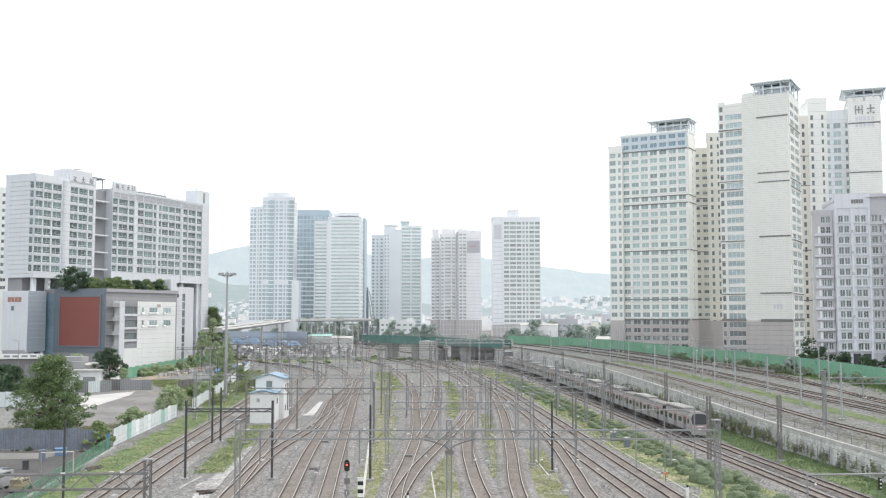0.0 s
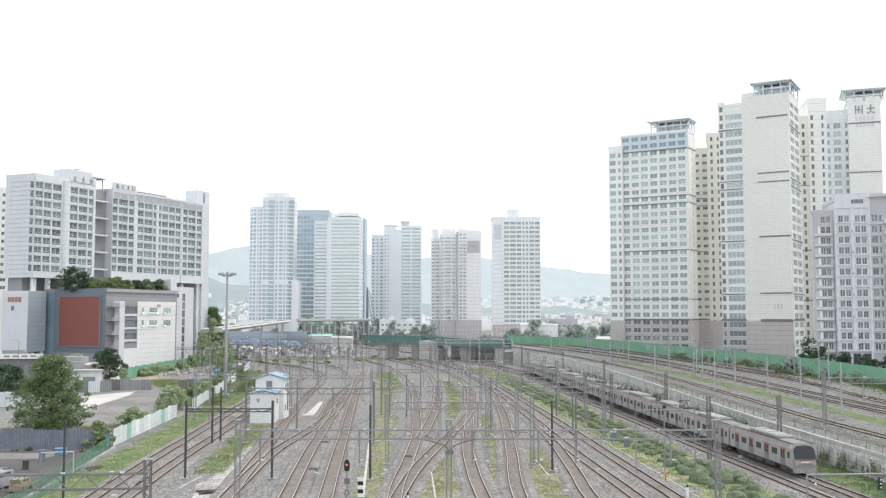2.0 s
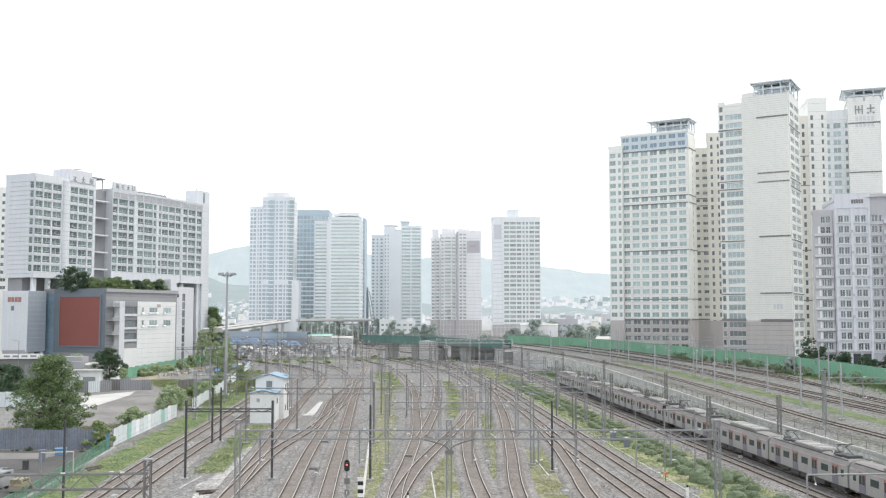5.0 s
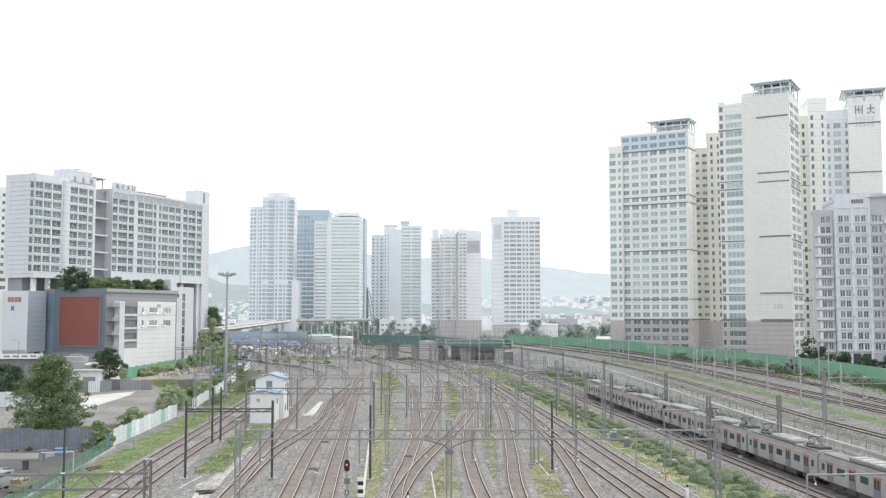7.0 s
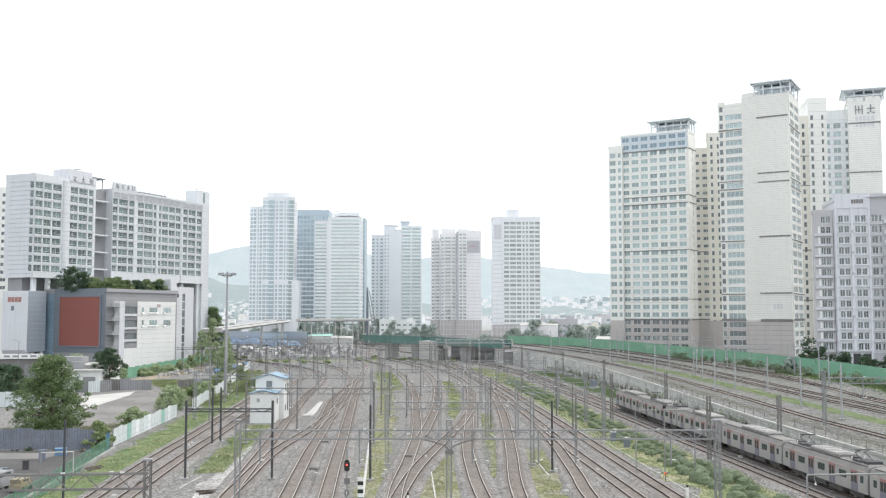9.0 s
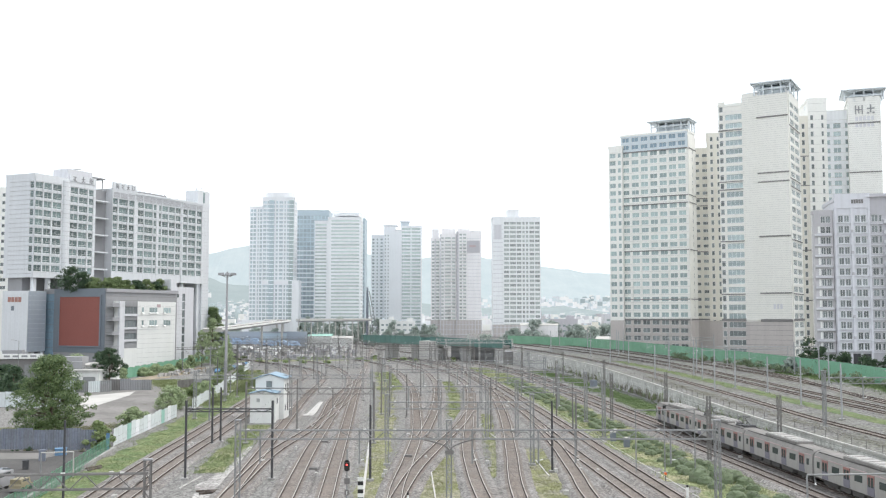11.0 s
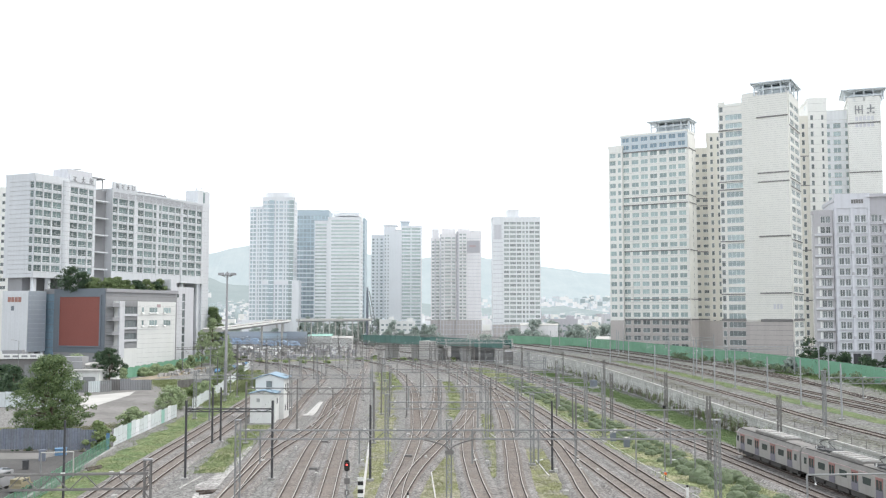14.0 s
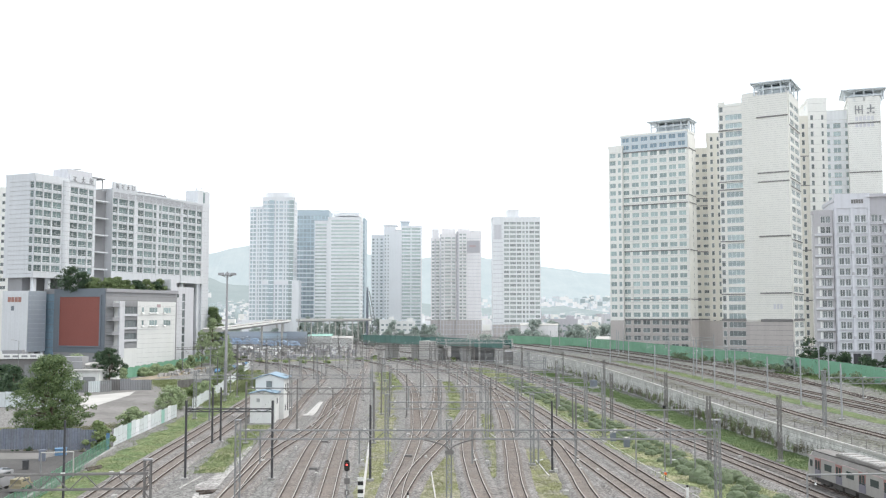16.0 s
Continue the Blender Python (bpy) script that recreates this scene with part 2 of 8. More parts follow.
M_SHEETBLUE = material("blue_grey_hoarding", (0.205, 0.225, 0.275), 0.6, var=0.2, scale=0.3, fine=3.0, stains=0.45)
M_SHEETWHITE = material("white_sheet_fence", (0.68, 0.72, 0.73), 0.6, var=0.08, scale=0.3, fine=3.0, stains=0.25)
M_HUT = material("white_hut_panel", (0.76, 0.76, 0.745), 0.6, var=0.04, scale=0.2, fine=2.0, stains=0.08)
M_BARK = material("brown_bark", (0.12, 0.09, 0.07), 0.9, var=0.3, scale=1.5, fine=9.0, bump=0.6)
M_LEAF = leafy("broad_leaves", (0.105, 0.155, 0.07), (0.26, 0.325, 0.145))
M_LEAF_DARK = leafy("dark_leaves", (0.035, 0.066, 0.04), (0.095, 0.145, 0.075))
M_LEAF_SHRUB = leafy("shrub_leaves", (0.15, 0.205, 0.09), (0.30, 0.365, 0.165))
# Paler leaves for the far trees; haze is put into the colour.
M_LEAF_FAR = leafy("haze_grey_leaves", (0.28, 0.335, 0.30), (0.38, 0.435, 0.39))
M_LEAF_PALE = leafy("pale_willow_leaves", (0.25, 0.32, 0.18), (0.42, 0.49, 0.285))
M_LEAF_MOUND = leafy("evergreen_leaves", (0.08, 0.117, 0.066), (0.25, 0.302, 0.18))
M_LEAF_DRY = leafy("olive_weeds", (0.13, 0.125, 0.085), (0.24, 0.225, 0.16))
M_BLADE = leafy("grass_blades", (0.16, 0.198, 0.085), (0.235, 0.262, 0.13))
M_BLADE_LUSH = leafy("lush_grass_blades", (0.092, 0.145, 0.06), (0.155, 0.21, 0.09))
M_BLADE_BRIGHT = leafy("bright_grass_blades", (0.112, 0.162, 0.064), (0.185, 0.232, 0.098))
# Darker and greener than M_LEAF, for single large trees.
M_LEAF_CORNER = leafy("deep_green_leaves", (0.078, 0.122, 0.056), (0.215, 0.285, 0.125))
M_BLADE_DRY = leafy("dry_grass_blades", (0.19, 0.205, 0.092), (0.255, 0.26, 0.132))
M_TRAIN = material("stainless_train_body", (0.375, 0.36, 0.352), 0.45, 0.15, var=0.08, scale=0.5, fine=4.0, stains=0.25)
M_TRAINROOF = material("dusty_train_roof", (0.235, 0.222, 0.212), 0.8, var=0.18, scale=0.6, fine=5.0, stains=0.3)
M_TRAINUNDER = material("dark_underframe", (0.085, 0.08, 0.077), 0.8, var=0.2, scale=1.0, fine=6.0)
M_ORANGE = material("orange_red_door_film", (0.32, 0.16, 0.15), 0.5, var=0.06)
M_DOORBLUE = material("grey_blue_door_film", (0.185, 0.175, 0.215), 0.5, var=0.06)
M_TRAINGLASS = material("tinted_train_glass", (0.065, 0.075, 0.078), 0.15, var=0.2, spec=0.25)
M_SCREEN = material("black_windscreen_glass", (0.02, 0.022, 0.026), 0.1, var=0.1, spec=0.5)
M_PINK = material("faded_red_front_paint", (0.45, 0.35, 0.36), 0.5, var=0.06)
M_CABFRONT = material("dusty_grey_front_paint", (0.30, 0.265, 0.265), 0.5, var=0.08)
M_BLACK = material("black_paint", (0.02, 0.02, 0.02), 0.5, var=0.1)
M_WHITEPAINT = material("white_paint", (0.82, 0.82, 0.80), 0.6, var=0.05)
M_ORANGEPAINT = material("orange_paint", (0.75, 0.16, 0.05), 0.5, var=0.05)
M_YELLOW = material("yellow_paint", (0.28, 0.245, 0.16), 0.5, var=0.05)
M_BLUE = material("blue_plastic", (0.13, 0.25, 0.40), 0.5, var=0.08)
M_WIRE = material("copper_wire_dark", (0.10, 0.09, 0.085), 0.6, 0.3, var=0.1)
M_REDLAMP = glow("red_signal_lamp", (1.0, 0.06, 0.05), 3.0)


# ---- mesh builder ----
class Shape:
    """Collects boxes, bars and sheets into one mesh, with a material slot for each piece."""

    def __init__(self):
        self.v, self.f, self.m, self.mats = [], [], [], []

    def slot(self, mat):
        if mat not in self.mats:
            self.mats.append(mat)
        return self.mats.index(mat)

    def add(self, verts, faces, mat):
        k, s = len(self.v), self.slot(mat)
        self.v.extend([tuple(p) for p in verts])
        self.f.extend([tuple(i + k for i in f) for f in faces])
        self.m.extend([s] * len(faces))
        return self

    def box(self, x0, x1, y0, y1, z0, z1, mat, m=None):
        vs = [(x, y, z) for z in (z0, z1) for x, y in ((x0, y0), (x1, y0), (x1, y1), (x0, y1))]
        if m is not None:
            vs = [m @ Vector(p) for p in vs]
        return self.add(vs, [(0, 3, 2, 1), (4, 5, 6, 7), (0, 1, 5, 4), (1, 2, 6, 5), (2, 3, 7, 6), (3, 0, 4, 7)], mat)

    def bar(self, a, b, r, mat, n=4, r2=None, turn=0.785):
        a, b = Vector(a), Vector(b)
        d = (b - a).normalized()
        side = d.cross(Vector((0, 0, 1))) if abs(d.z) < 0.95 else Vector((1, 0, 0))
        side.normalize()
        up = side.cross(d)
        r2 = r if r2 is None else r2
        vs = [p + side * (math.cos(turn + 2 * math.pi * i / n) * q) + up * (math.sin(turn + 2 * math.pi * i / n) * q) for p, q in ((a, r), (b, r2)) for i in range(n)]
        fs = [(i, (i + 1) % n, n + (i + 1) % n, n + i) for i in range(n)] + [tuple(range(n - 1, -1, -1)), tuple(range(n, 2 * n))]
        return self.add(vs, fs, mat)

    def mesh(self, name):
        me = bpy.data.meshes.new(name)
        me.from_pydata(self.v, [], self.f)
        for mat in self.mats:
            me.materials.append(mat)
        me.polygons.foreach_set("material_index", self.m)
        me.update()
        return me


def part(name, shape, parent=None, label="", m=None, kind=""):
    """Links a shape (or a ready mesh) as one mesh object under a thing."""
    ob = new(name, shape.mesh(name) if isinstance(shape, Shape) else shape)
    if parent:
        ob.parent = parent
    if m is not None:
        ob.matrix_basis = m
    return tagged(ob, label, kind=kind)


def thing(name, m, label, category, group="", kind=""):
    ob = new(name)
    ob.empty_display_size = 0.5
    ob.matrix_basis = m
    return tagged(ob, label, category, group, kind)


def smooth_path(points, step=3.0):
    """A soft line through plan points, resampled."""
    pts = [Vector((*p, 0)) if len(p) == 2 else Vector(p) for p in points]
    pts = [2 * pts[0] - pts[1]] + pts + [2 * pts[-1] - pts[-2]]
    out = []
    for i in range(1, len(pts) - 2):
        a, b, c, d = pts[i - 1:i + 3]
        n = max(2, int((c - b).length / step))
        for k in range(n):
            t = k / n
            out.append(0.5 * (2 * b + (c - a) * t + (2 * a - 5 * b + 4 * c - d) * t * t + (3 * b - a - 3 * c + d) * t ** 3))
    return out + [pts[-2]]


def sides(path):
    out = []
    for i, p in enumerate(path):
        d = path[min(i + 1, len(path) - 1)] - path[max(i - 1, 0)]
        d.z = 0
        d.normalize()
        out.append(Vector((d.y, -d.x, 0)))
    return out


def ribbon(shape, path, profile, mats):
    """Sweeps a profile of (offset, height) along a path; one material for each strip between profile points."""
    sd = sides(path)
    n = len(profile)
    k0 = len(shape.v)
    for p, s in zip(path, sd):
        shape.v.extend([tuple(p + s * o + Vector((0, 0, h))) for o, h in profile])
    for i in range(len(path) - 1):
        for j in range(n - 1):
            a = k0 + i * n + j
            shape.f.append((a, a + 1, a + n + 1, a + n))
            shape.m.append(shape.slot(mats[j]))
    return shape


def terrace(y):
    """Height of the raised railway beside the retaining wall."""
    return 1.9 + 0.0085 * y


# ---- ground ----
g = Shape()
g.add([(-4000, -400, -0.46), (4000, -400, -0.46), (4000, 4400, -0.46), (-4000, 4400, -0.46)], [(0, 1, 2, 3)], M_GROUND)
tagged(part("ground", g), "grey gravel ground of a railway yard reaching the horizon", "ground", kind="structure")

WALL = smooth_path([(61.4, -40), (61.4, 60), (61.4, 136), (63.0, 175), (64.6, 207), (66.5, 250), (67.5, 290), (66, 330), (60, 372), (52, 400)], 4)
up = Shape()
prev = None
for p in WALL:
    row = [(p.x + 0.4, p.y, terrace(p.y) - 0.3), (400, p.y, terrace(p.y) - 0.3)]
    if prev:
        up.add([prev[0], prev[1], row[1], row[0]], [(0, 1, 2, 3)], M_BALLAST_TERRACE)
    prev = row
up.add([prev[0], prev[1], (400, 700, 6), (70, 700, 6)], [(0, 1, 2, 3)], M_GROUND)
up.add([prev[0], (70, 700, 6), (70, 700, -0.6), (prev[0][0], prev[0][1], -0.6)], [(0, 1, 2, 3)], M_WALL)
tagged(part("ground_terrace", up), "raised gravel railway terrace behind the retaining wall", "ground", kind="structure")

# retaining wall in cast bays with a pale coping
for i in range(0, len(WALL) - 1, 2):
    a, b = WALL[i], WALL[min(i + 2, len(WALL) - 1)]
    d = (b - a).normalized() * 0.02
    w = Shape()
    ribbon(w, [a + d, b - d], [(0.45, -0.6), (-0.12, -0.6), (0.0, 0.0)], [M_WALL, M_WALL])
    n = len(w.v)
    for k, (p, q) in enumerate(zip([a, b], [0, 1])):
        x, y, z = w.v[q * 3 + 2]
        w.v[q * 3 + 2] = (x, y, terrace(y) - 0.1)
    for c in range(1, 9):
        z = -0.46 + c * 0.56
        if z < terrace(a.y) - 0.4:
            f = 1 - (z + 0.6) / (terrace(a.y) + 0.5)
            ribbon(w, [a + d, b - d], [(-0.13 * f - 0.014, z), (-0.13 * f - 0.014, z + 0.05)], [M_COURSE])
    for c in range(1, 4):
        q = a + (b - a) * (c / 4)
        w.box(q.x - 0.125, q.x - 0.02, q.y - 0.03, q.y + 0.03, -0.46, terrace(q.y) * 0.55, M_COURSE)
    ribbon(w, [a + d + Vector((0, 0, terrace(a.y))), b - d + Vector((0, 0, terrace(b.y)))], [(-0.14, -0.3), (-0.14, 0.0), (0.2, 0.0), (0.2, -0.35)], [M_COPING] * 3)
    tagged(part("retaining_wall_bay", w), "weathered grey concrete retaining wall bay with pale coping", "wall", "bays of the retaining wall", "structure")


for p, q in zip(WALL[24:70], WALL[25:71]):
    if not 100 < p.y < 330:
        continue
    guard = thing("guard_post", pose(p.x + 0.32, p.y, terrace(p.y) - 0.3), "short dark steel post behind the wall coping", "guard post", "posts along the wall coping")
    part("post", Shape().bar((0, 0, 0), (0, 0, 1.3), 0.05, M_STEEL_OLD, 6), guard)


# ---- railway tracks ----
def track(points, lift=0.0, height=None, inner=M_BALLAST_RUST, start=None, bed=1.75, sleep_to=260, side=M_BALLAST, label="railway track with rusty rails on brown ballast"):
    path = smooth_path(points)
    if height:
        path = [Vector((p.x, p.y, height(p.y))) for p in path]
    t = thing("railway_track", pose(0, 0, 0), label, "railway track", "tracks of the yard", "structure")
    z = lift
    b = Shape()
    # The dark strips under the rails paint in rust and rail shade.
    ribbon(b, path, [(-bed - 0.5, -0.45 + z), (-bed, -0.2 + z), (-0.96, -0.19 + z), (-0.57, -0.19 + z), (0.57, -0.19 + z), (0.96, -0.19 + z), (bed, -0.2 + z), (bed + 0.5, -0.45 + z)], [side, side, M_BALLAST_DARK, inner, M_BALLAST_DARK, side, side])
    part("ballast_bed", b, t)
    for o in (-0.7525, 0.7525):
        r = Shape()
        ribbon(r, path, [(o - 0.12, -0.17), (o - 0.055, -0.04 + z), (o - 0.05, z), (o + 0.05, z), (o + 0.055, -0.04 + z), (o + 0.12, -0.17)],
               [M_RAILSIDE, M_RAILSIDE, M_RAILTOP, M_RAILSIDE, M_RAILSIDE])
        part("rail", r, t)
    s = Shape()
    need = 0.0
    for p, q in zip(path, path[1:]):
        d = q - p
        ln = d.length
        d.normalize()
        sd = Vector((d.y, -d.x, 0))
        while need < ln:
            c = p + d * need
            if 60 < c.y < sleep_to:
                vs = [c + sd * a + d * e + Vector((0, 0, h + z)) for h in (-0.3, -0.165) for a, e in ((-1.25, -0.13), (1.25, -0.13), (1.25, 0.13), (-1.25, 0.13))]
                s.add(vs, [(4, 5, 6, 7), (0, 1, 5, 4), (1, 2, 6, 5), (2, 3, 7, 6), (3, 0, 4, 7)], M_SLEEPER)
            need += 0.65
        need -= ln
    if s.f:
        part("sleepers", s, t, kind="stuff")
    return path


TRACKS = [
    [(-30.2, -40), (-30.0, 60), (-29.9, 125), (-29.2, 162), (-28.3, 223), (-27.6, 283), (-28.4, 320), (-31, 347), (-37, 380), (-48, 410), (-66, 440)],
    [(-26.8, -40), (-26.6, 60), (-26.2, 128), (-25.2, 163), (-24.4, 210), (-22.6, 267), (-21.6, 295), (-22, 318), (-25, 345), (-32, 372), (-46, 402)],
    [(-15.6, -40), (-15.5, 60), (-15.6, 139), (-15.8, 173), (-15.8, 235), (-14.8, 277), (-15.2, 305), (-19, 336), (-28, 368), (-42, 398)],
    [(-9.2, -40), (-9.2, 60), (-9.0, 127), (-8.4, 160), (-7.1, 212), (-6.2, 256), (-6.8, 297), (-10.4, 339), (-18, 382), (-28, 415)],
    [(-5.2, -40), (-5.0, 60), (-4.8, 120), (-4.5, 161), (-4.1, 234), (-2.7, 360), (-0.8, 494), (2, 700)],
    [(1.2, -40), (1.6, 60), (2.5, 103), (5.0, 130), (7.6, 160), (9.5, 204), (10.8, 240), (10.8, 283), (8.5, 341), (2.9, 385), (-8, 425)],
    [(8.0, 155), (10.0, 170), (13.6, 204), (17.2, 250), (18.9, 295), (18.0, 351), (13.0, 394), (3, 440)],
    [(11.5, -40), (11.6, 60), (12.1, 102), (12.9, 122), (14.4, 143), (17.6, 172), (22.6, 217), (26.0, 254), (27.2, 294), (24.6, 340), (18.0, 390), (8, 440)],
    [(14.0, -40), (14.4, 60), (16.0, 102), (20.0, 136), (24.2, 171), (27.8, 207), (31.0, 247), (31.8, 285), (30.4, 340), (25, 394), (16, 445)],
    [(21.0, -40), (21.4, 60), (23.6, 101), (25.4, 118), (28.0, 145), (29.8, 170)],
    [(28.2, -40), (28.3, 60), (28.8, 110), (29.3, 142), (30.3, 171), (32.0, 227), (32.4, 316), (29.7, 379), (22, 440)],
    [(32.4, -40), (32.4, 60), (33.0, 110), (33.9, 150), (34.9, 200), (35.6, 255), (35.6, 305), (33.5, 372), (27, 440)],
    [(48.6, -140), (48.6, 60), (48.7, 139), (48.9, 190), (49.2, 253), (48.6, 312), (45.4, 360), (38, 410), (28, 455)],
]
TRAIN_LINE = [(52.6, -260), (52.6, 0), (52.6, 150), (52.8, 210), (53.2, 262), (52.8, 312), (49.6, 362), (42.4, 412), (31, 462), (16, 515), (-6, 580)]
for i, pts in enumerate(TRACKS + [TRAIN_LINE]):
    main = pts is TRAIN_LINE
    # Main line only: shade under the train is painted into the ballast.
    track(pts, lift=0.004 * (i % 5), inner=M_BALLAST_DARK if main else M_BALLAST_RUST, side=M_BALLAST_BROWN if main else M_BALLAST)
track([(-15.7, 100), (-15.3, 113), (-13.9, 140), (-9.9, 172), (-6.6, 212), (-4.6, 240)], 0.022, label="crossover track between two yard lines")
track([(-9.5, 168.0), (-9.0, 188.6), (-8.8, 223.6), (-6.8, 255.9), (-4.4, 286.3), (-3.3, 322.2), (-2.4, 360.5)], 0.018, label="crossover track between two yard lines")
track([(2.0, 98), (5.4, 121), (10.0, 144), (15.8, 171), (20.6, 198)], 0.026, label="crossover track between two yard lines")
for i, pts in enumerate([
    [(70.3, 20), (70.3, 90), (70.3, 127), (70.6, 150), (72.8, 184), (75.2, 243), (74.8, 290), (71.0, 350), (63, 420), (50, 490)],
    [(84.5, 20), (85.2, 100), (86.2, 155), (87.0, 190), (88.5, 228), (89.6, 289), (87.3, 330), (80.3, 391), (70, 450), (57, 515)],
    [(88.2, 20), (89.0, 100), (90.2, 162), (91.2, 192), (93.4, 244), (94.4, 307), (90, 370), (83.8, 419), (72, 485)],
    [(94.0, 20), (95.0, 100), (97.0, 173), (101.4, 213), (103.6, 254), (101.8, 328), (96, 395), (89, 444), (78, 510)],
    [(92.8, 150), (96.5, 180), (102.6, 215), (107.6, 254), (107, 328), (101, 395)]]):
    track(pts, lift=0.004 * i, height=terrace, side=M_BALLAST_TERRACE, label="railway track on the raised terrace")


# ---- buildings ----
WINDOWS = {}


def window_mesh(w, h, style, glass, piece="all"):
    """A window with frame, mullions and pane, its outer face at y = 0, its middle at x = z = 0. Shared by alike windows."""
    key = (round(w, 2), round(h, 2), style, glass.name, piece)
    if key not in WINDOWS:
        s = Shape()
        fm = M_FRAME_DARK if style == "dark" else M_FRAME
        t = 0.09 if style != "band" else 0.06
        if piece != "frame":
            s.box(-w / 2, w / 2, 0.1, 0.14, -h / 2, h / 2, glass)
        if piece != "pane":
            outer = [(-w / 2, -h / 2), (w / 2, -h / 2), (w / 2, h / 2), (-w / 2, h / 2)]
            inner = [(-w / 2 + t, -h / 2 + t), (w / 2 - t, -h / 2 + t), (w / 2 - t, h / 2 - t), (-w / 2 + t, h / 2 - t)]
            vs = [(x, 0.02, z) for x, z in outer + inner] + [(x, 0.1, z) for x, z in outer + inner]
            fs = [(i, (i + 1) % 4, 4 + (i + 1) % 4, 4 + i) for i in range(4)]
            fs += [(4 + i, 4 + (i + 1) % 4, 12 + (i + 1) % 4, 12 + i) for i in range(4)] + [(8 + i, 8 + (i + 1) % 4, (i + 1) % 4, i) for i in range(4)]
            s.add(vs, fs, fm)
            n = max(1, round(w / {"sash": 0.75, "slab": 2.1}.get(style, 1.5)))
            for k in range(1, n):
                x = -w / 2 + w * k / n
                s.box(x - 0.035, x + 0.035, 0.03, 0.1, -h / 2 + t, h / 2 - t, fm)
            if style == "slab":
                s.box(-w / 2 + t, w / 2 - t, 0.03, 0.1, -h / 2 + 0.68, -h / 2 + 0.76, fm)
                for k in range(n):
                    if k == int(w * 10) % n:
                        x = -w / 2 + w * (k + 0.5) / n
                        s.box(x + 0.1, x + 0.75, 0.05, 0.1, -h / 2 + 0.85, -h / 2 + 1.55, M_FRAME_DARK)
            if style == "rail":
                s.box(-w / 2, w / 2, -0.12, 0.02, -h / 2 + 0.85, -h / 2 + 0.97, fm)
                s.box(-w / 2, w / 2, -0.10, 0.02, -h / 2 + 0.35, -h / 2 + 0.43, fm)
        WINDOWS[key] = s.mesh("window" if piece != "pane" else "pane")
    return WINDOWS[key]


PANED = ("slab_tower", "apartment_house", "white_annex", "signal_hut", "stair_block", "entrance")


def window(b, w, h, style, glass, m):
    """Sets one window into building b; near buildings get the pane as a piece of its own."""
    if b.name.startswith(PANED):
        f = part("window", window_mesh(w, h, style, glass, "frame"), b, m=m)
        part("pane", window_mesh(w, h, style, glass, "pane"), f)
    else:
        part("window", window_mesh(w, h, style, glass), b, m=m)


def facade(b, side, cols, rows, W, D, z0, z1, mat, t=0.28, glass=None, style="plain", span=None, skip=(), bands=(), bandmat=None, off=0.0):
    """One face of building b: piers and spandrels standing proud of the core, with a window in each opening.
    side: front (y=0), right (x=W), left (x=0). cols: (from, to) along the face, seen from outside left to right. rows: (bottom, top)."""
    L = D if side in ("right", "left") else W
    at = {"front": Matrix.Translation((0, -off, 0)),
          "right": Matrix.Translation((W + off, 0, 0)) @ Matrix.Rotation(math.pi / 2, 4, "Z"),
          "left": Matrix.Translation((-off, D, 0)) @ Matrix.Rotation(-math.pi / 2, 4, "Z")}[side]
    lo, hi = span or (0, L)
    s = Shape()
    x = lo
    for a, c in sorted(cols) + [(hi, hi)]:
        if a - x > 0.02:
            s.box(x, a, -t, 0.0, z0, z1, mat, at)
        x = c
    for a, c in cols:
        z = z0
        for r0, r1 in list(rows) + [(z1, z1)]:
            if r0 - z > 0.02:
                if style == "band":
                    part("spandrel", Shape().box(a, c, -t + 0.02, 0.0, z, r0, mat, at), b)
                else:
                    s.box(a, c, -t + 0.02, 0.0, z, r0, mat, at)
            z = r1
    for z, h in bands:
        s.box(lo - 0.02, hi + 0.02, -t - 0.12, -t + 0.01, z, z + h, bandmat, at)
    part("facade", s, b)
    if glass:
        for i, (a, c) in enumerate(cols):
            for j, (r0, r1) in enumerate(rows):
                if (i, j) in skip:
                    continue
                window(b, c - a, r1 - r0, style, glass, at @ Matrix.Translation(((a + c) / 2, -0.2, (r0 + r1) / 2)))


def push(k, *things):
    """Sets buildings further from the eye and larger by the factor k."""
    eye = Vector((0, 0, 19.5))
    for b in things:
        b.matrix_basis = Matrix.Translation(eye) @ Matrix.Scale(k, 4) @ Matrix.Translation(-eye) @ b.matrix_basis


def floors(z, n, pitch, sill, head):
    return [(z + i * pitch + sill, z + i * pitch + head) for i in range(n)]


def even(a, b, n, share=0.6):
    p = (b - a) / n
    return [(a + p * (i + 0.5 - share / 2), a + p * (i + 0.5 + share / 2)) for i in range(n)]


def core(b, W, D, z0, z1, mat, parapet=0.9, name="wall"):
    s = Shape()
    s.box(0, W, 0, D, z0, z1, mat)
    part(name, s, b)
    r = Shape()
    for x0, x1, y0, y1 in ((-0.25, W + 0.25, -0.25, 0.1), (-0.25, W + 0.25, D - 0.1, D + 0.25), (-0.25, 0.1, 0.1, D - 0.1), (W - 0.1, W + 0.25, 0.1, D - 0.1)):
        r.box(x0, x1, y0, y1, z1, z1 + parapet, mat)
    part("parapet", r, b)


def block(b, name, x0, x1, y0, y1, z0, z1, mat, label=""):
    return part(name, Shape().box(x0, x1, y0, y1, z0, z1, mat), b, label)


# ---- left complex: slab tower on stilts over a podium with a red panel ----
slab = thing("slab_tower", pose(-121.7, 350.9, -0.46, 0, 0, 62), "long white slab tower with teal glass windows, raised over its podium", "building")
core(slab, 29.6, 14, 34.5, 70.4, M_WHITE)
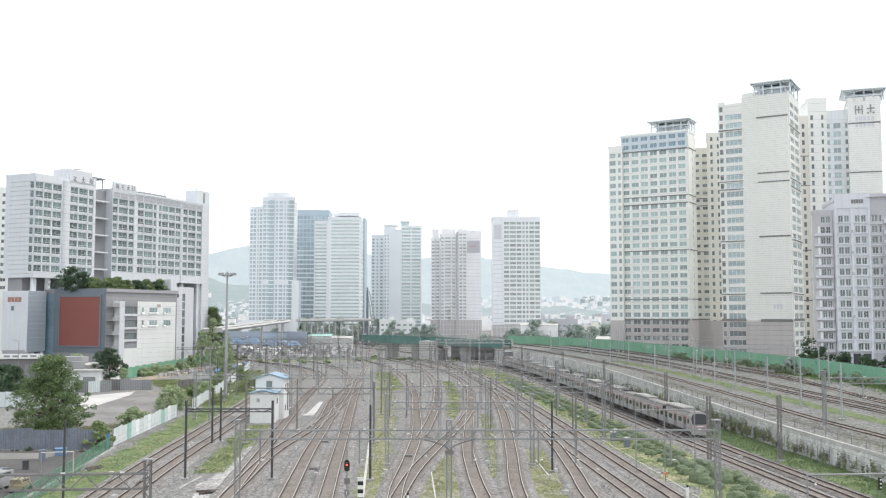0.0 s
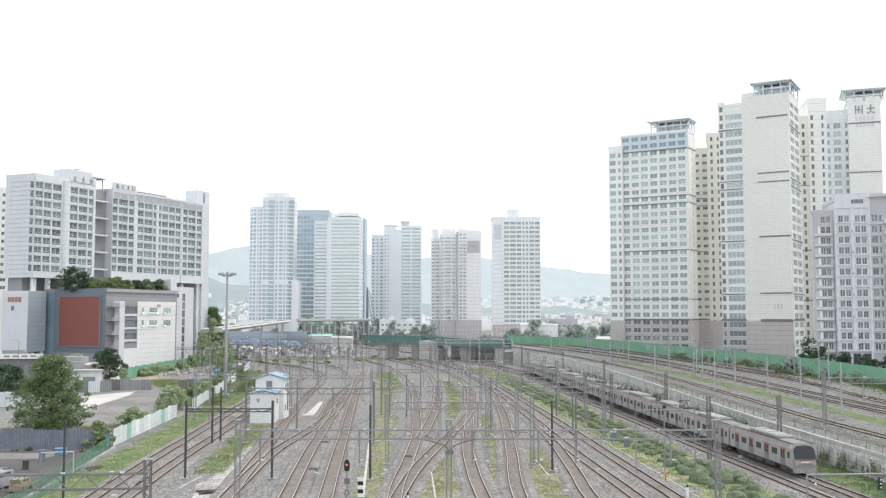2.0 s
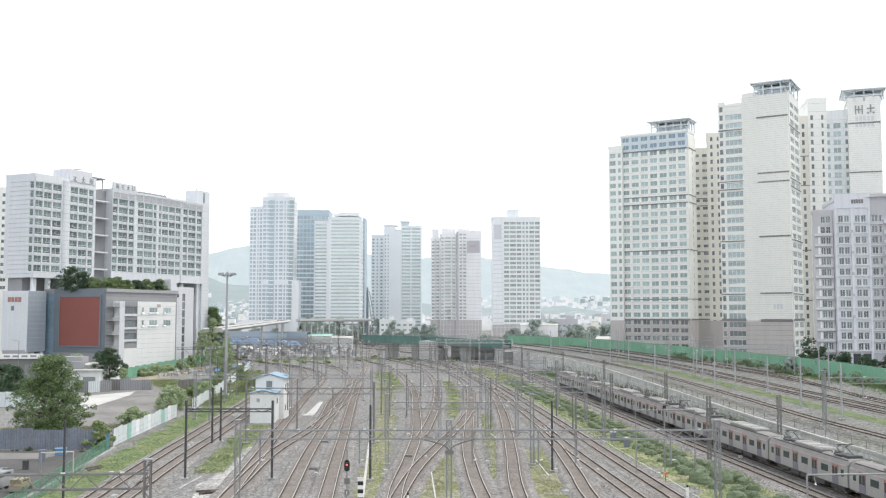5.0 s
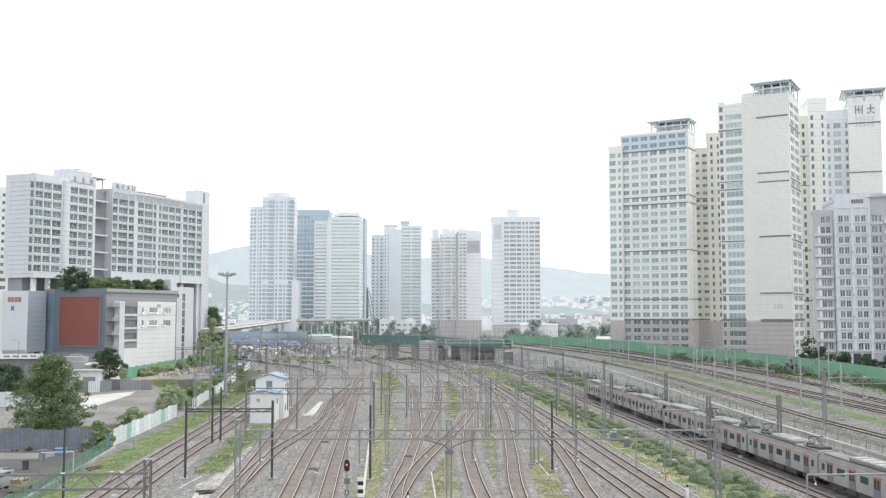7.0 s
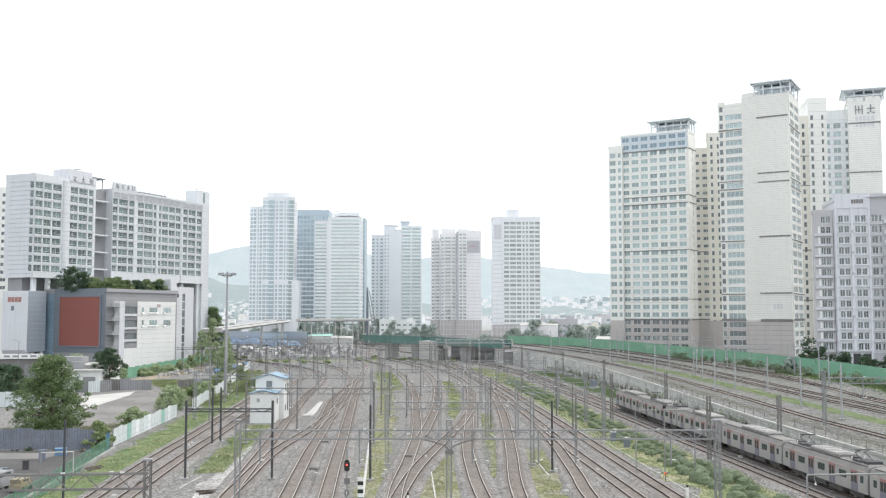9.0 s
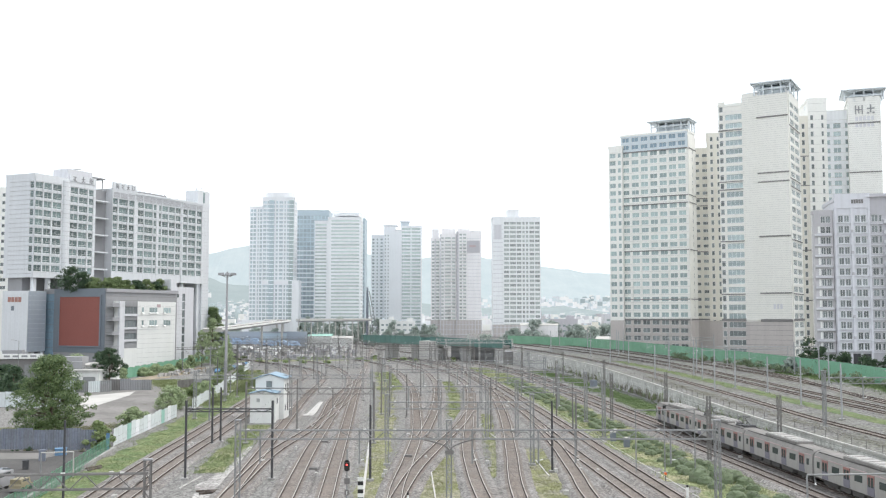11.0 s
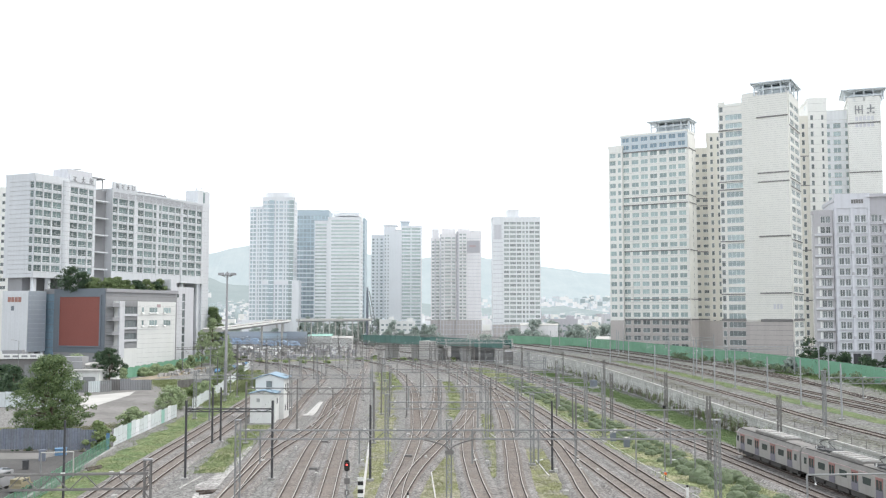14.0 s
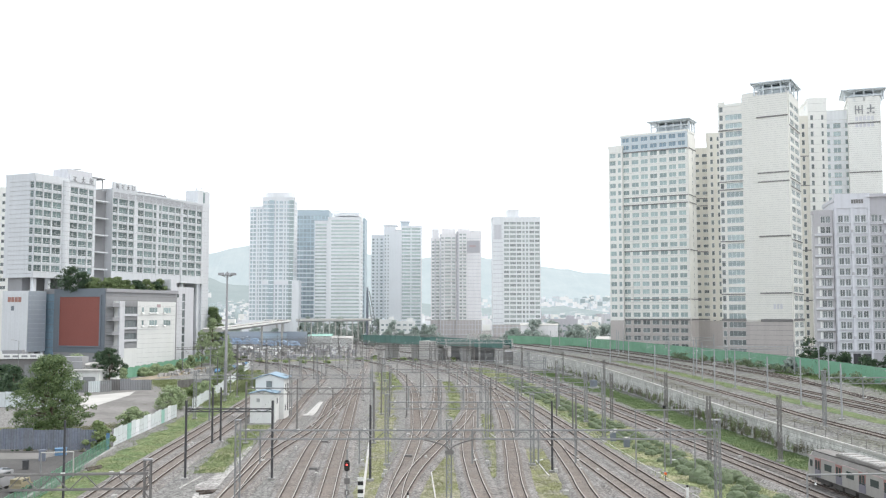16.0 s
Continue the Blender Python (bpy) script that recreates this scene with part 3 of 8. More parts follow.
for k in range(21):
    block(slab, "panel_joint", -0.335, -0.3, 0.4, 12.0, 34.8 + k * 1.675, 34.94 + k * 1.675, M_JOINT)
    block(slab, "cladding_band", -0.345, -0.3, 0.4, 12.0, 35.6 + k * 1.675, 35.66 + k * 1.675, M_COOL)
rows = floors(35.4, 10, 3.35, 0.35, 2.75)


def facade_joints(b, spans, rows, off):
    """Thin shadow gaps across the spandrels and piers of a clad front."""
    s = Shape()
    for x0, x1 in spans:
        for r0, r1 in rows:
            for z in (r0 - 0.34, r1 + 0.2):
                s.box(x0, x1, -off - 0.012, -off, z, z + 0.07, M_JOINT)
    part("panel_joints", s, b, kind="stuff")


def letters(b, name, x0, y, z0, h, gap, patterns, mat):
    """Raised sign marks made of plain strokes on a 4 x 5 raster."""
    for i, strokes in enumerate(patterns):
        s = Shape()
        for a, c, d, e in strokes:
            s.box(x0 + i * gap + a * h / 5, x0 + i * gap + c * h / 5, y - 0.14, y, z0 + d * h / 5, z0 + e * h / 5, mat)
        part(name, s, b)


STROKES = [[(0, 4, 3.4, 4), (1.6, 2.3, 0, 4), (0, 1.4, 1.2, 1.8), (2.6, 4, 0, 0.7)], [(1.6, 2.4, 0.6, 5), (0, 4, 2.6, 3.2), (0.1, 1.2, 0, 0.9), (2.9, 4, 0, 0.9)], [(0, 0.6, 0, 5), (1.6, 2.2, 0.4, 4.6), (3.4, 4, 0, 5), (0.6, 3.4, 2.2, 2.8)], [(0, 4, 4.2, 4.8), (0.4, 1, 1.4, 4.2), (3, 3.6, 1.4, 4.2), (0, 4, 0.6, 1.3)]]
facade(slab, "front", [(0.1, 3.6), (4.05, 7.6), (8.2, 12.4)], rows, 29.6, 14, 33.5, 70.4, M_WHITE, 0.35, M_GLASS_SLAB, "slab", span=(0, 12.9))
facade(slab, "front", [(16.7, 20.5), (21.0, 25.4), (26.0, 28.4)], rows, 29.6, 14, 33.5, 70.4, M_WHITE, 0.35, M_GLASS_SLAB, "slab", span=(16.3, 29.6))
facade(slab, "left", [(12.0, 13.8)], rows, 29.6, 14, 33.5, 70.4, M_WHITE, 0.3, M_GLASS_SLAB)
facade_joints(slab, ((0, 12.9), (16.3, 29.6)), rows, 0.35)
# rounded pier between the two fronts
pr = Shape()
arc = [(14.6 - 1.75 * math.cos(math.pi * i / 10), -0.2 - 0.95 * math.sin(math.pi * i / 10)) for i in range(11)]
pr.add([(x, y, z) for z in (33.5, 70.4) for x, y in arc], [(i, i + 1, 12 + i, 11 + i) for i in range(10)] + [tuple(range(21, 10, -1))], M_WHITE)
part("rounded_pier", pr, slab, "white rounded pier with panel joints")
pj = Shape()
ring = [(14.6 - 1.77 * math.cos(math.pi * i / 10), -0.2 - 0.97 * math.sin(math.pi * i / 10)) for i in range(11)]
for k in range(22):
    z = 34.4 + k * 1.675
    pj.add([(x, y, zz) for zz in (z, z + 0.08) for x, y in ring], [(i, i + 1, 12 + i, 11 + i) for i in range(10)], M_JOINT)
part("panel_joints", pj, slab, kind="stuff")
block(slab, "recess_wall", 29.6, 38.6, 3.0, 4.0, 30.0, 69.5, M_GREY)
block(slab, "recess_side", 29.6, 29.8, 0.1, 3.0, 34.5, 70.0, M_LILAC)
for k in range(5):
    block(slab, "balcony", 29.7, 36.8, -0.3, 2.9, 37.6 + k * 6.7, 38.1 + k * 6.7, M_WHITE)
rows2 = floors(37.0, 9, 3.35, 0.4, 2.8)
wing = thing("slab_tower_wing", slab.matrix_basis @ pose(38.6, 0, 0), "white residential wing with dense rows of windows and top louvres", "building")
core(wing, 57.5, 14, 34.5, 69.5, M_WHITE)
cols = [(0.2, 2.9), (3.5, 8.7), (9.3, 12.4), (14.8, 18.3), (18.8, 23.8), (24.3, 26.2), (27.6, 29.2), (29.7, 33.6), (34.1, 38.0), (38.5, 41.7), (43.2, 46.2), (46.8, 51.8), (52.6, 56.2)]
facade(wing, "front", cols[:3], rows2, 57.5, 14, 34.0, 66.8, M_WHITE, 0.55, M_GLASS_SLAB, "slab", span=(0, 13.2))
facade(wing, "front", cols[3:10], rows2, 57.5, 14, 34.0, 66.8, M_WHITE, 0.3, M_GLASS_SLAB, "slab", span=(13.2, 42.3))
facade(wing, "front", cols[10:], rows2, 57.5, 14, 34.0, 66.8, M_WHITE, 0.5, M_GLASS_SLAB, "slab", span=(42.3, 57.5))
for x0, x1, off in ((0, 13.2, 0.55), (13.2, 42.3, 0.3), (42.3, 57.5, 0.5)):
    facade_joints(wing, ((x0, x1),), rows2, off)
for x0, x1, n, off in ((0.3, 12.9, 3, 0.45), (14.0, 41.8, 7, 0.22), (43.0, 56.8, 3, 0.4)):
    for a, c in even(x0, x1, n, 0.9):
        lv = Shape()
        lv.box(a, c, -off + 0.1, -0.02, 67.1, 69.2, M_LOUVRE)
        for k in range(6):
            lv.box(a, c, -off, -off + 0.1, 67.15 + k * 0.35, 67.33 + k * 0.35, M_LOUVRE)
        part("louvre", lv, wing, "grey louvred screen")
    block(wing, "louvre_surround", x0 - 0.3, x1 + 0.3, -off + 0.06, -0.01, 66.8, 69.6, M_WHITE)
block(wing, "top_band", 0, 57.5, -0.5, 0, 69.6, 70.3, M_WHITE)
block(wing, "sign_wall", 0.0, 13.3, -0.6, -0.05, 70.3, 73.0, M_WHITE)
letters(wing, "sign_letter", 1.6, -0.6, 70.7, 1.9, 3.0, [STROKES[2], STROKES[0], STROKES[1], STROKES[3]], M_GREY)
for k in range(9):
    rr = Shape()
    x = 14.0 + k * 4.4
    for z in (70.7, 71.3):
        rr.bar((x, 0.4, z), (x + 4.3, 0.4, z), 0.05, M_GREY)
    rr.bar((x, 0.4, 70.3), (x, 0.4, 71.3), 0.05, M_GREY)
    part("roof_rail", rr, wing)
block(wing, "roof_plant", 19.0, 36.0, 3.0, 6.0, 69.5, 71.6, M_GREY)
block(wing, "stair_tower", 55.0, 63.6, 1.2, 8.0, 0, 76.4, M_WHITE)
block(wing, "end_wall", 57.6, 62.4, 0.2, 1.2, 0, 70.6, M_WHITE)
ej = Shape()
for k in range(44):
    ej.box(57.65, 62.35, 0.185, 0.2, 1.5 + k * 1.56, 1.56 + k * 1.56, M_JOINT)
part("panel_joints", ej, wing, kind="stuff")
block(wing, "stair_window", 58.9, 59.9, 1.08, 1.2, 70.9, 75.8, M_GLASS_SLAB)
for x in (57.2, 60.5):
    part("antenna", Shape().bar((x, 4, 76.4), (x + 0.6, 4, 78.4), 0.12, M_STEEL), wing)
# roof structures
block(slab, "lift_house", 17.0, 29.4, 1.5, 9, 70.4, 75.4, M_LILAC)
block(slab, "roof_canopy", 28.0, 37.0, 2, 9, 73.6, 74.1, M_GREY)
block(slab, "canopy_post", 35.6, 35.9, 2.3, 2.6, 69.5, 73.6, M_STEEL)
part("dish_bar", Shape().bar((21, 3, 75.6), (25, 3, 76.4), 0.22, M_STEEL), slab)
block(slab, "sign_wall", 16.4, 29.5, -0.55, -0.05, 70.4, 73.0, M_WHITE)
letters(slab, "sign_letter", 17.6, -0.55, 70.6, 2.2, 4.2, [STROKES[0], STROKES[1], STROKES[2]], M_GREY)
for k in range(5):
    block(slab, "stilt", 1.0 + k * 6.5, 2.4 + k * 6.5, 0.5, 1.9, 0, 34.5, M_WHITE)
for k in range(6):
    block(wing, "stilt", 2.0 + k * 10.5, 3.2 + k * 10.5, 0.5, 1.7, 0, 34.5, M_WHITE)
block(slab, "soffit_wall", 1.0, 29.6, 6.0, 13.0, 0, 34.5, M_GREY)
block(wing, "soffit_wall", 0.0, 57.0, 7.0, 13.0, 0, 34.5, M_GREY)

drum = thing("entrance_block", slab.matrix_basis @ pose(-3.6, -2.0, 0), "white clad entrance block with panel joints under the slab tower", "building")
block(drum, "wall", 0.3, 8.4, 0.3, 12.0, 7.0, 28.6, M_WHITE)
for k in range(13):
    z0 = 7.0 + k * 1.66
    block(drum, "panel", 0.0, 0.3, 0.0, 12.2, z0, z0 + 1.6, M_WHITE)
    # Right face in darker panels: its shade is put into the colour.
    block(drum, "panel", 0.3, 8.5, 0.0, 0.3, z0, z0 + 1.6, M_BLUEPANEL)
for k in range(4):
    block(drum, "sign", -0.1, 0.0, 3.0 + k * 1.7, 4.4 + k * 1.7, 24.6, 26.4, M_SIGNRED, "small terracotta sign plate")
block(drum, "sign", -0.1, 0.0, 6.4, 7.8, 21.6, 23.2, M_SLATE, "small blue-grey sign")
for x, y in ((0.6, 0.6), (7.0, 0.6), (0.6, 10.6)):
    block(drum, "column", x, x + 1.0, y, y + 1.0, 0, 7, M_WHITE)

podium = thing("podium_building", pose(-98.4, 361.2, -0.46, 0, 0, 62), "grey podium block with a large red panel and white annex", "building")
core(podium, 40.0, 30.0, -2, 29.0, M_GREY)
block(podium, "blue_grey_surround", -0.4, 0, 0.2, 25.2, 6.0, 29.9, M_SLATE)
block(podium, "red_panel", -0.75, -0.4, 2.2, 21.9, 8.5, 26.8, M_RED, "large flat terracotta red panel")
rim = Shape()
for y0, y1, z0, z1 in ((1.6, 2.2, 8.0, 27.4), (21.9, 22.5, 8.0, 27.4), (2.2, 21.9, 26.8, 27.4), (2.2, 21.9, 8.0, 8.5)):
    rim.box(-0.95, -0.4, y0, y1, z0, z1, M_SLATE)
part("panel_frame", rim, podium)
for k in range(9):
    block(podium, "glass_wing", -0.3, 4, 25.4, 29.6, 2.0 + k * 2.9, 4.7 + k * 2.9, M_GLASS_BLUE)
    block(podium, "floor_edge", -0.4, 4, 25.35, 29.7, 4.7 + k * 2.9, 4.9 + k * 2.9, M_SLATE)
sj = Shape()
for k in range(18):
    sj.box(0.1, 40.0, -0.015, 0.0, 3.0 + k * 1.5, 3.1 + k * 1.5, M_DARKBAND)
part("cladding_seams", sj, podium, kind="stuff")
block(podium, "cornice", -0.1, 40.2, -0.5, -0.02, 28.6, 29.7, M_LOUVRE)
annex = thing("white_annex", podium.matrix_basis @ pose(4.2, -2.2, 0), "white panelled annex with dark loggias and small awning windows", "building")
core(annex, 32.0, 2.0, -2, 24.4, M_HUT, 0.8)
facade(annex, "front", [], [], 32.0, 2.0, -2, 25.2, M_HUT, 0.3, span=(9.7, 32.0))
block(annex, "corner_pier", -0.2, 2.4, -0.9, 0.0, 4.0, 25.2, M_LILAC)
facade(annex, "front", [(2.8, 9.5)], [(10.8, 13.2), (15.3, 18.2), (20.5, 23.2)], 32.0, 2.0, 7.5, 25.2, M_GREY, 0.5, M_GLASS_DARK, "dark", span=(2.4, 9.7))
block(annex, "lower_wall", 2.4, 9.7, -0.5, 0.0, -2, 7.5, M_HUT)
for z in (10.0, 14.6, 19.6):
    block(annex, "loggia_ledge", 2.3, 9.8, -0.9, -0.45, z, z + 0.8, M_LILAC)
for z in (7.4, 12.6, 17.8, 23.0):
    block(annex, "balcony", -3.6, -0.2, -0.6, 2.0, z, z + 0.4, M_GREY)
    block(annex, "balcony_front", -3.6, -0.2, -0.7, -0.58, z, z + 1.3, M_LOUVRE)
for z in (16.9, 21.9):
    for a, c in ((12.2, 13.4), (16.5, 21.0), (24.7, 29.0)):
        window(annex, c - a, 2.2, "plain", M_GLASS, Matrix.Translation(((a + c) / 2, -0.42, z)))
    for a in (12.6, 16.8, 18.6, 20.4, 25.2):
        aw = Shape()
        aw.box(-0.6, 0.6, -0.8, 0.0, -0.04, 0.04, M_HUT, Matrix.Rotation(0.6, 4, "X"))
        part("awning_sash", aw, annex, m=Matrix.Translation((a, -0.45, z - 0.9)))
for k in range(13):
    block(annex, "panel_joint", 9.8, 31.9, -0.315, -0.3, 1.8 + k * 1.8, 1.86 + k * 1.8, M_JOINT)
block(annex, "sign", 20.9, 22.9, -0.4, -0.3, 23.0, 24.2, M_PINK, "faded red sign")
stair = thing("stair_block", podium.matrix_basis @ pose(36.4, 0.5, 0), "tall pale grey stair block with a vertical window strip", "building")
core(stair, 14.4, 10, -2, 30.6, M_WHITE)
facade(stair, "front", [(7.2, 9.0)], [(2 + 3.4 * k, 5.0 + 3.4 * k) for k in range(8)], 14.4, 10, -2, 31.4, M_LILAC, 0.3, M_GLASS_DARK, "dark")
for k in range(19):
    block(stair, "panel_joint", 0.1, 7.1, -0.315, -0.3, 1.0 + k * 1.6, 1.05 + k * 1.6, M_JOINT)
block(stair, "small_window", 3.6, 5.0, -0.34, -0.28, 27.2, 28.6, M_GLASS_DARK)
block(stair, "roof_frame", 0.5, 4.0, 0.2, 4.0, 31.4, 34.6, M_LILAC)

push(0.95, podium, annex, stair)

far_left = thing("office_block", pose(-189, 440, -0.46, 0, 0, 4), "beige office block with brown sign band behind the slab tower", "building")
core(far_left, 26, 20, 0, 77, M_WHITE_WARM)
facade(far_left, "front", even(1, 25, 6, 0.6)[3:], floors(6, 20, 3.5, 1.0, 2.6)[7:], 26, 20, 0, 77.8, M_WHITE_WARM, 0.3, M_GLASS_DARK)


# ---- right apartment towers ----
def apartment(name, x, y, z, rz, W, D, zt, label):
    b = thing(name, pose(x, y, z, 0, 0, rz), label, "apartment tower", "tall apartment towers")
    core(b, W, D, 0, zt, M_WHITE_WARM)
    return b


def roof_canopy(b, x0, x1, y0, y1, z, mat):
    """An open flat canopy on posts over a set-back roof storey."""
    block(b, "roof_storey", x0 + 2.6, x1 - 2.6, y0 + 3.0, y1 - 1, z - 3.6, z - 0.9, M_BLUECLAD)
    s = Shape()
    s.box(x0, x1, y0, y1, z, z + 0.35, mat)
    s.box(x0 + 0.7, x1 - 0.7, y0 + 0.7, y1 - 0.7, z - 0.35, z, mat)
    part("roof_canopy", s, b, "flat overhanging roof canopy")
    n = max(3, int((x1 - x0) / 3.0))
    for k in range(n + 1):
        px = x0 + 0.9 + (x1 - x0 - 1.9) * k / n
        block(b, "canopy_post", px, px + 0.4, y0 + 1.4, y0 + 1.8, z - 3.6, z - 0.35, mat)
    for k in range(3):
        py = y0 + 3.6 + (y1 - y0 - 4.6) * k / 2
        block(b, "canopy_post", x1 - 1.3, x1 - 0.9, py, py + 0.4, z - 3.6, z - 0.35, mat)
    block(b, "ring_beam", x0 + 0.9, x1 - 0.9, y0 + 1.3, y0 + 1.9, z - 2.0, z - 1.6, mat)


def roof_rails(b, x0, x1, y, z, mat=None):
    s = Shape()
    n = max(2, int((x1 - x0) / 1.5))
    for k in range(n + 1):
        x = x0 + (x1 - x0) * k / n
        s.bar((x, y, z), (x, y, z + 1.4), 0.06, mat or M_CANOPY)
    for h in (0.7, 1.4):
        s.bar((x0, y, z + h), (x1, y, z + h), 0.06, mat or M_CANOPY)
    part("roof_railing", s, b)


def floor_seams(b, x0, x1, y, z0, z1, pitch=2.8, mat=None, h=0.1):
    """Thin seams along the floor lines of a front."""
    s = Shape()
    z = z0
    while z < z1:
        s.box(x0, x1, y - 0.012, y, z, z + h, mat or M_SEAM)
        z += pitch
    part("floor_seams", s, b, kind="stuff")


Z0 = 4.2
# first tower: corner at its near right edge, face running back to the left
ta = apartment("apartment_tower", 112.5 - 24.9 * math.sin(radians(55)), 329.3 + 24.9 * math.cos(radians(55)), Z0, -35, 24.9, 9, 81.0, "cream apartment tower with square green windows and blue top floors")
colsA = [(a + 0.42, a + 3.1) for a in (0.0, 3.6, 7.1, 10.6, 14.1, 17.6, 21.0)]
rA = floors(2.8, 28, 2.8, 0.62, 2.3)
bandsA = [(13.4, 0.6), (20.8, 0.35), (38.4, 0.35), (55.4, 0.3), (58.1, 0.3), (75.0, 0.4)]
facade(ta, "front", colsA, rA[4:26], 24.9, 9, 13.8, 75.4, M_WHITE_WARM, 0.3, M_GLASS_PALE, bands=bandsA[1:], bandmat=M_DARKBAND)
facade(ta, "front", colsA, rA[26:28], 24.9, 9, 75.4, 81.2, M_BLUECLAD, 0.3, M_GLASS_BLUE)
facade(ta, "front", colsA, rA[:4], 24.9, 9, 0, 13.8, M_TAUPE, 0.34, M_GLASS_DARK, bands=bandsA[:1], bandmat=M_DARKBAND)
block(ta, "side_wall", 25.2, 25.3, -0.3, 9, 0, 13.4, M_TAUPE)
floor_seams(ta, 0.0, 24.9, -0.3, 14.2, 75.0)
roof_rails(ta, 0.5, 10.5, -0.2, 81.9)
facade(ta, "right", [(4.4, 5.4)], rA[:26], 24.9, 9, 0, 80, M_CREAM_PALE, 0.3, M_GLASS_DARK, bands=bandsA, bandmat=M_DARKBAND)
roof_canopy(ta, 10.5, 26.2, -1.6, 9, 85.4, M_CANOPY)
ta2 = apartment("apartment_tower", 87.8, 345.0, Z0, -35, 5.2, 12, 77.0, "narrow cream wing of an apartment tower")
block(ta2, "base_wall", 0, 5.2, -0.32, 0, 0, 13.4, M_TAUPE)
roof_rails(ta2, 0.2, 5.0, 0.2, 77.8)
facade(ta2, "front", [(0.4, 2.7), (3.5, 4.7)], rA[4:26], 5.2, 12, 13.4, 77.6, M_WHITE_WARM, 0.3, M_GLASS_PALE)
tb = apartment("apartment_tower", 117.5, 342.5, Z0, -20, 8.2, 14, 76.4, "yellow cream apartment wing with small windows")
block(tb, "base_wall", 0, 8.2, -0.42, -0.31, 0, 13.2, M_TAUPE)
roof_rails(tb, 0.3, 8.0, 0.0, 77.4)
facade(tb, "front", [(1.0, 3.6), (4.6, 7.0)], floors(2.8, 26, 2.8, 0.9, 2.1), 8.2, 14, 0, 77.0, M_CREAM, 0.3, M_GLASS_DARK, bands=[(13.4, 0.6), (38.4, 0.35), (55.4, 0.3), (58.1, 0.3)], bandmat=M_DARKBAND)
tb2 = apartment("apartment_tower", 122.6, 338.0, Z0, -20, 7.0, 16, 81.4, "yellow cream apartment wing with a single column of windows")
block(tb2, "base_wall", 0, 7.0, -0.42, -0.31, 0, 13.2, M_TAUPE)
facade(tb2, "front", [(1.2, 2.2), (3.6, 4.4)], rA[:28], 7.0, 16, 0, 82, M_CREAM, 0.3, M_GLASS_DARK)

push(1.17, ta, ta2, tb, tb2)

# second tower with blank end wall
tc = apartment("apartment_tower", 130.6 - 21.8 * math.sin(radians(55)), 286.8 + 21.8 * math.cos(radians(55)), Z0, -35, 21.8, 17, 83.0, "tall cream apartment tower with a blank panelled end wall")
rC = floors(2.4, 30, 2.8, 0.5, 2.3)
bandsC = [(13.5, 0.7), (21.8, 0.35), (38.8, 0.35), (55.6, 0.3), (58.2, 0.3), (75.0, 0.35)]
facade(tc, "front", [(0.3, 1.5)], rC[4:29], 21.8, 17, 13.6, 84.6, M_CREAM_PALE, 0.3, M_GLASS_DARK, span=(0, 2.0), bands=bandsC, bandmat=M_DARKBAND)
facade(tc, "front", [(2.2, 7.5)], rC[4:28], 21.8, 17, 13.6, 82.6, M_CREAM_PALE, 0.3, M_MIRROR, span=(2.0, 7.6), bands=bandsC, bandmat=M_DARKBAND)
facade(tc, "front", [(0.3, 1.5), (2.2, 7.5)], rC[:4], 21.8, 17, 0, 13.6, M_TAUPE, 0.3, M_GLASS_DARK, span=(0, 7.6))
for k in range(8):
    block(tc, "base_joint", 7.6, 21.8, -1.115, -1.1, 1.5 + k * 1.5, 1.58 + k * 1.5, M_DARKBAND)
block(tc, "end_wall", 7.6, 12.4, -0.4, 0, 13.6, 86.4, M_CREAM_PALE)
block(tc, "end_wall", 12.4, 21.8, -1.0, 0, 13.6, 85.4, M_CREAM_PALE, "blank cream end wall with panel joints")
block(tc, "base_wall", 7.6, 21.8, -1.1, 0, 0, 13.2, M_TAUPE)
roof_rails(tc, 0.2, 7.4, -0.1, 83.9)
floor_seams(tc, 0.0, 7.6, -0.3, 14.0, 82.0, 1.4, M_LILAC, 0.06)
for z, h in ((13.2, 0.9), (22.0, 0.4), (39.9, 0.4), (57.3, 0.3), (60.1, 0.35), (78.0, 0.4)):
    block(tc, "dark_band", 12.3, 21.9, -1.2, -0.9, z, z + h, M_DARKBAND)
jt = Shape()
for k in range(102):
    z = 14.4 + k * 0.7
    jt.box(12.45, 21.75, -1.015, -1.0, z, z + 0.07, M_SEAM)
    jt.box(7.65, 12.3, -0.415, -0.4, z, z + 0.07, M_SEAM)
part("panel_joints", jt, tc, kind="stuff")
for k in range(3):
    block(tc, "number_bar", 16.2 + k * 1.0, 16.9 + k * 1.0, -1.06, -1.015, 17.2, 18.8, M_LILAC)
facade(tc, "right", [(1.2, 7.4), (8.8, 15.8)], rC[:29], 21.8, 17, 0, 86.0, M_CREAM_PALE, 0.3, M_MIRROR, "sash", bands=bandsC, bandmat=M_DARKBAND)
block(tc, "lift_house", 7.7, 21.0, 1, 14, 83, 87.0, M_COOL)
roof_canopy(tc, 10.6, 23.4, -2.2, 15, 89.0, M_CANOPY)

# towers behind it
td = apartment("apartment_tower", 141.4, 311.0, Z0, -15, 7.0, 18, 82.0, "yellow cream apartment wing with narrow slot windows")
facade(td, "front", [(1.0, 2.2), (4.4, 5.4)], rC[:28], 7.0, 18, 0, 83, M_CREAM, 0.3, M_GLASS_DARK, bands=[(20, 0.4), (37, 0.3), (59, 0.3), (69, 0.3)], bandmat=M_DARKBAND)
td2 = apartment("apartment_tower", 147.6, 309.0, Z0, -15, 6.0, 18, 88.0, "cream stair wing with a column of slot windows")
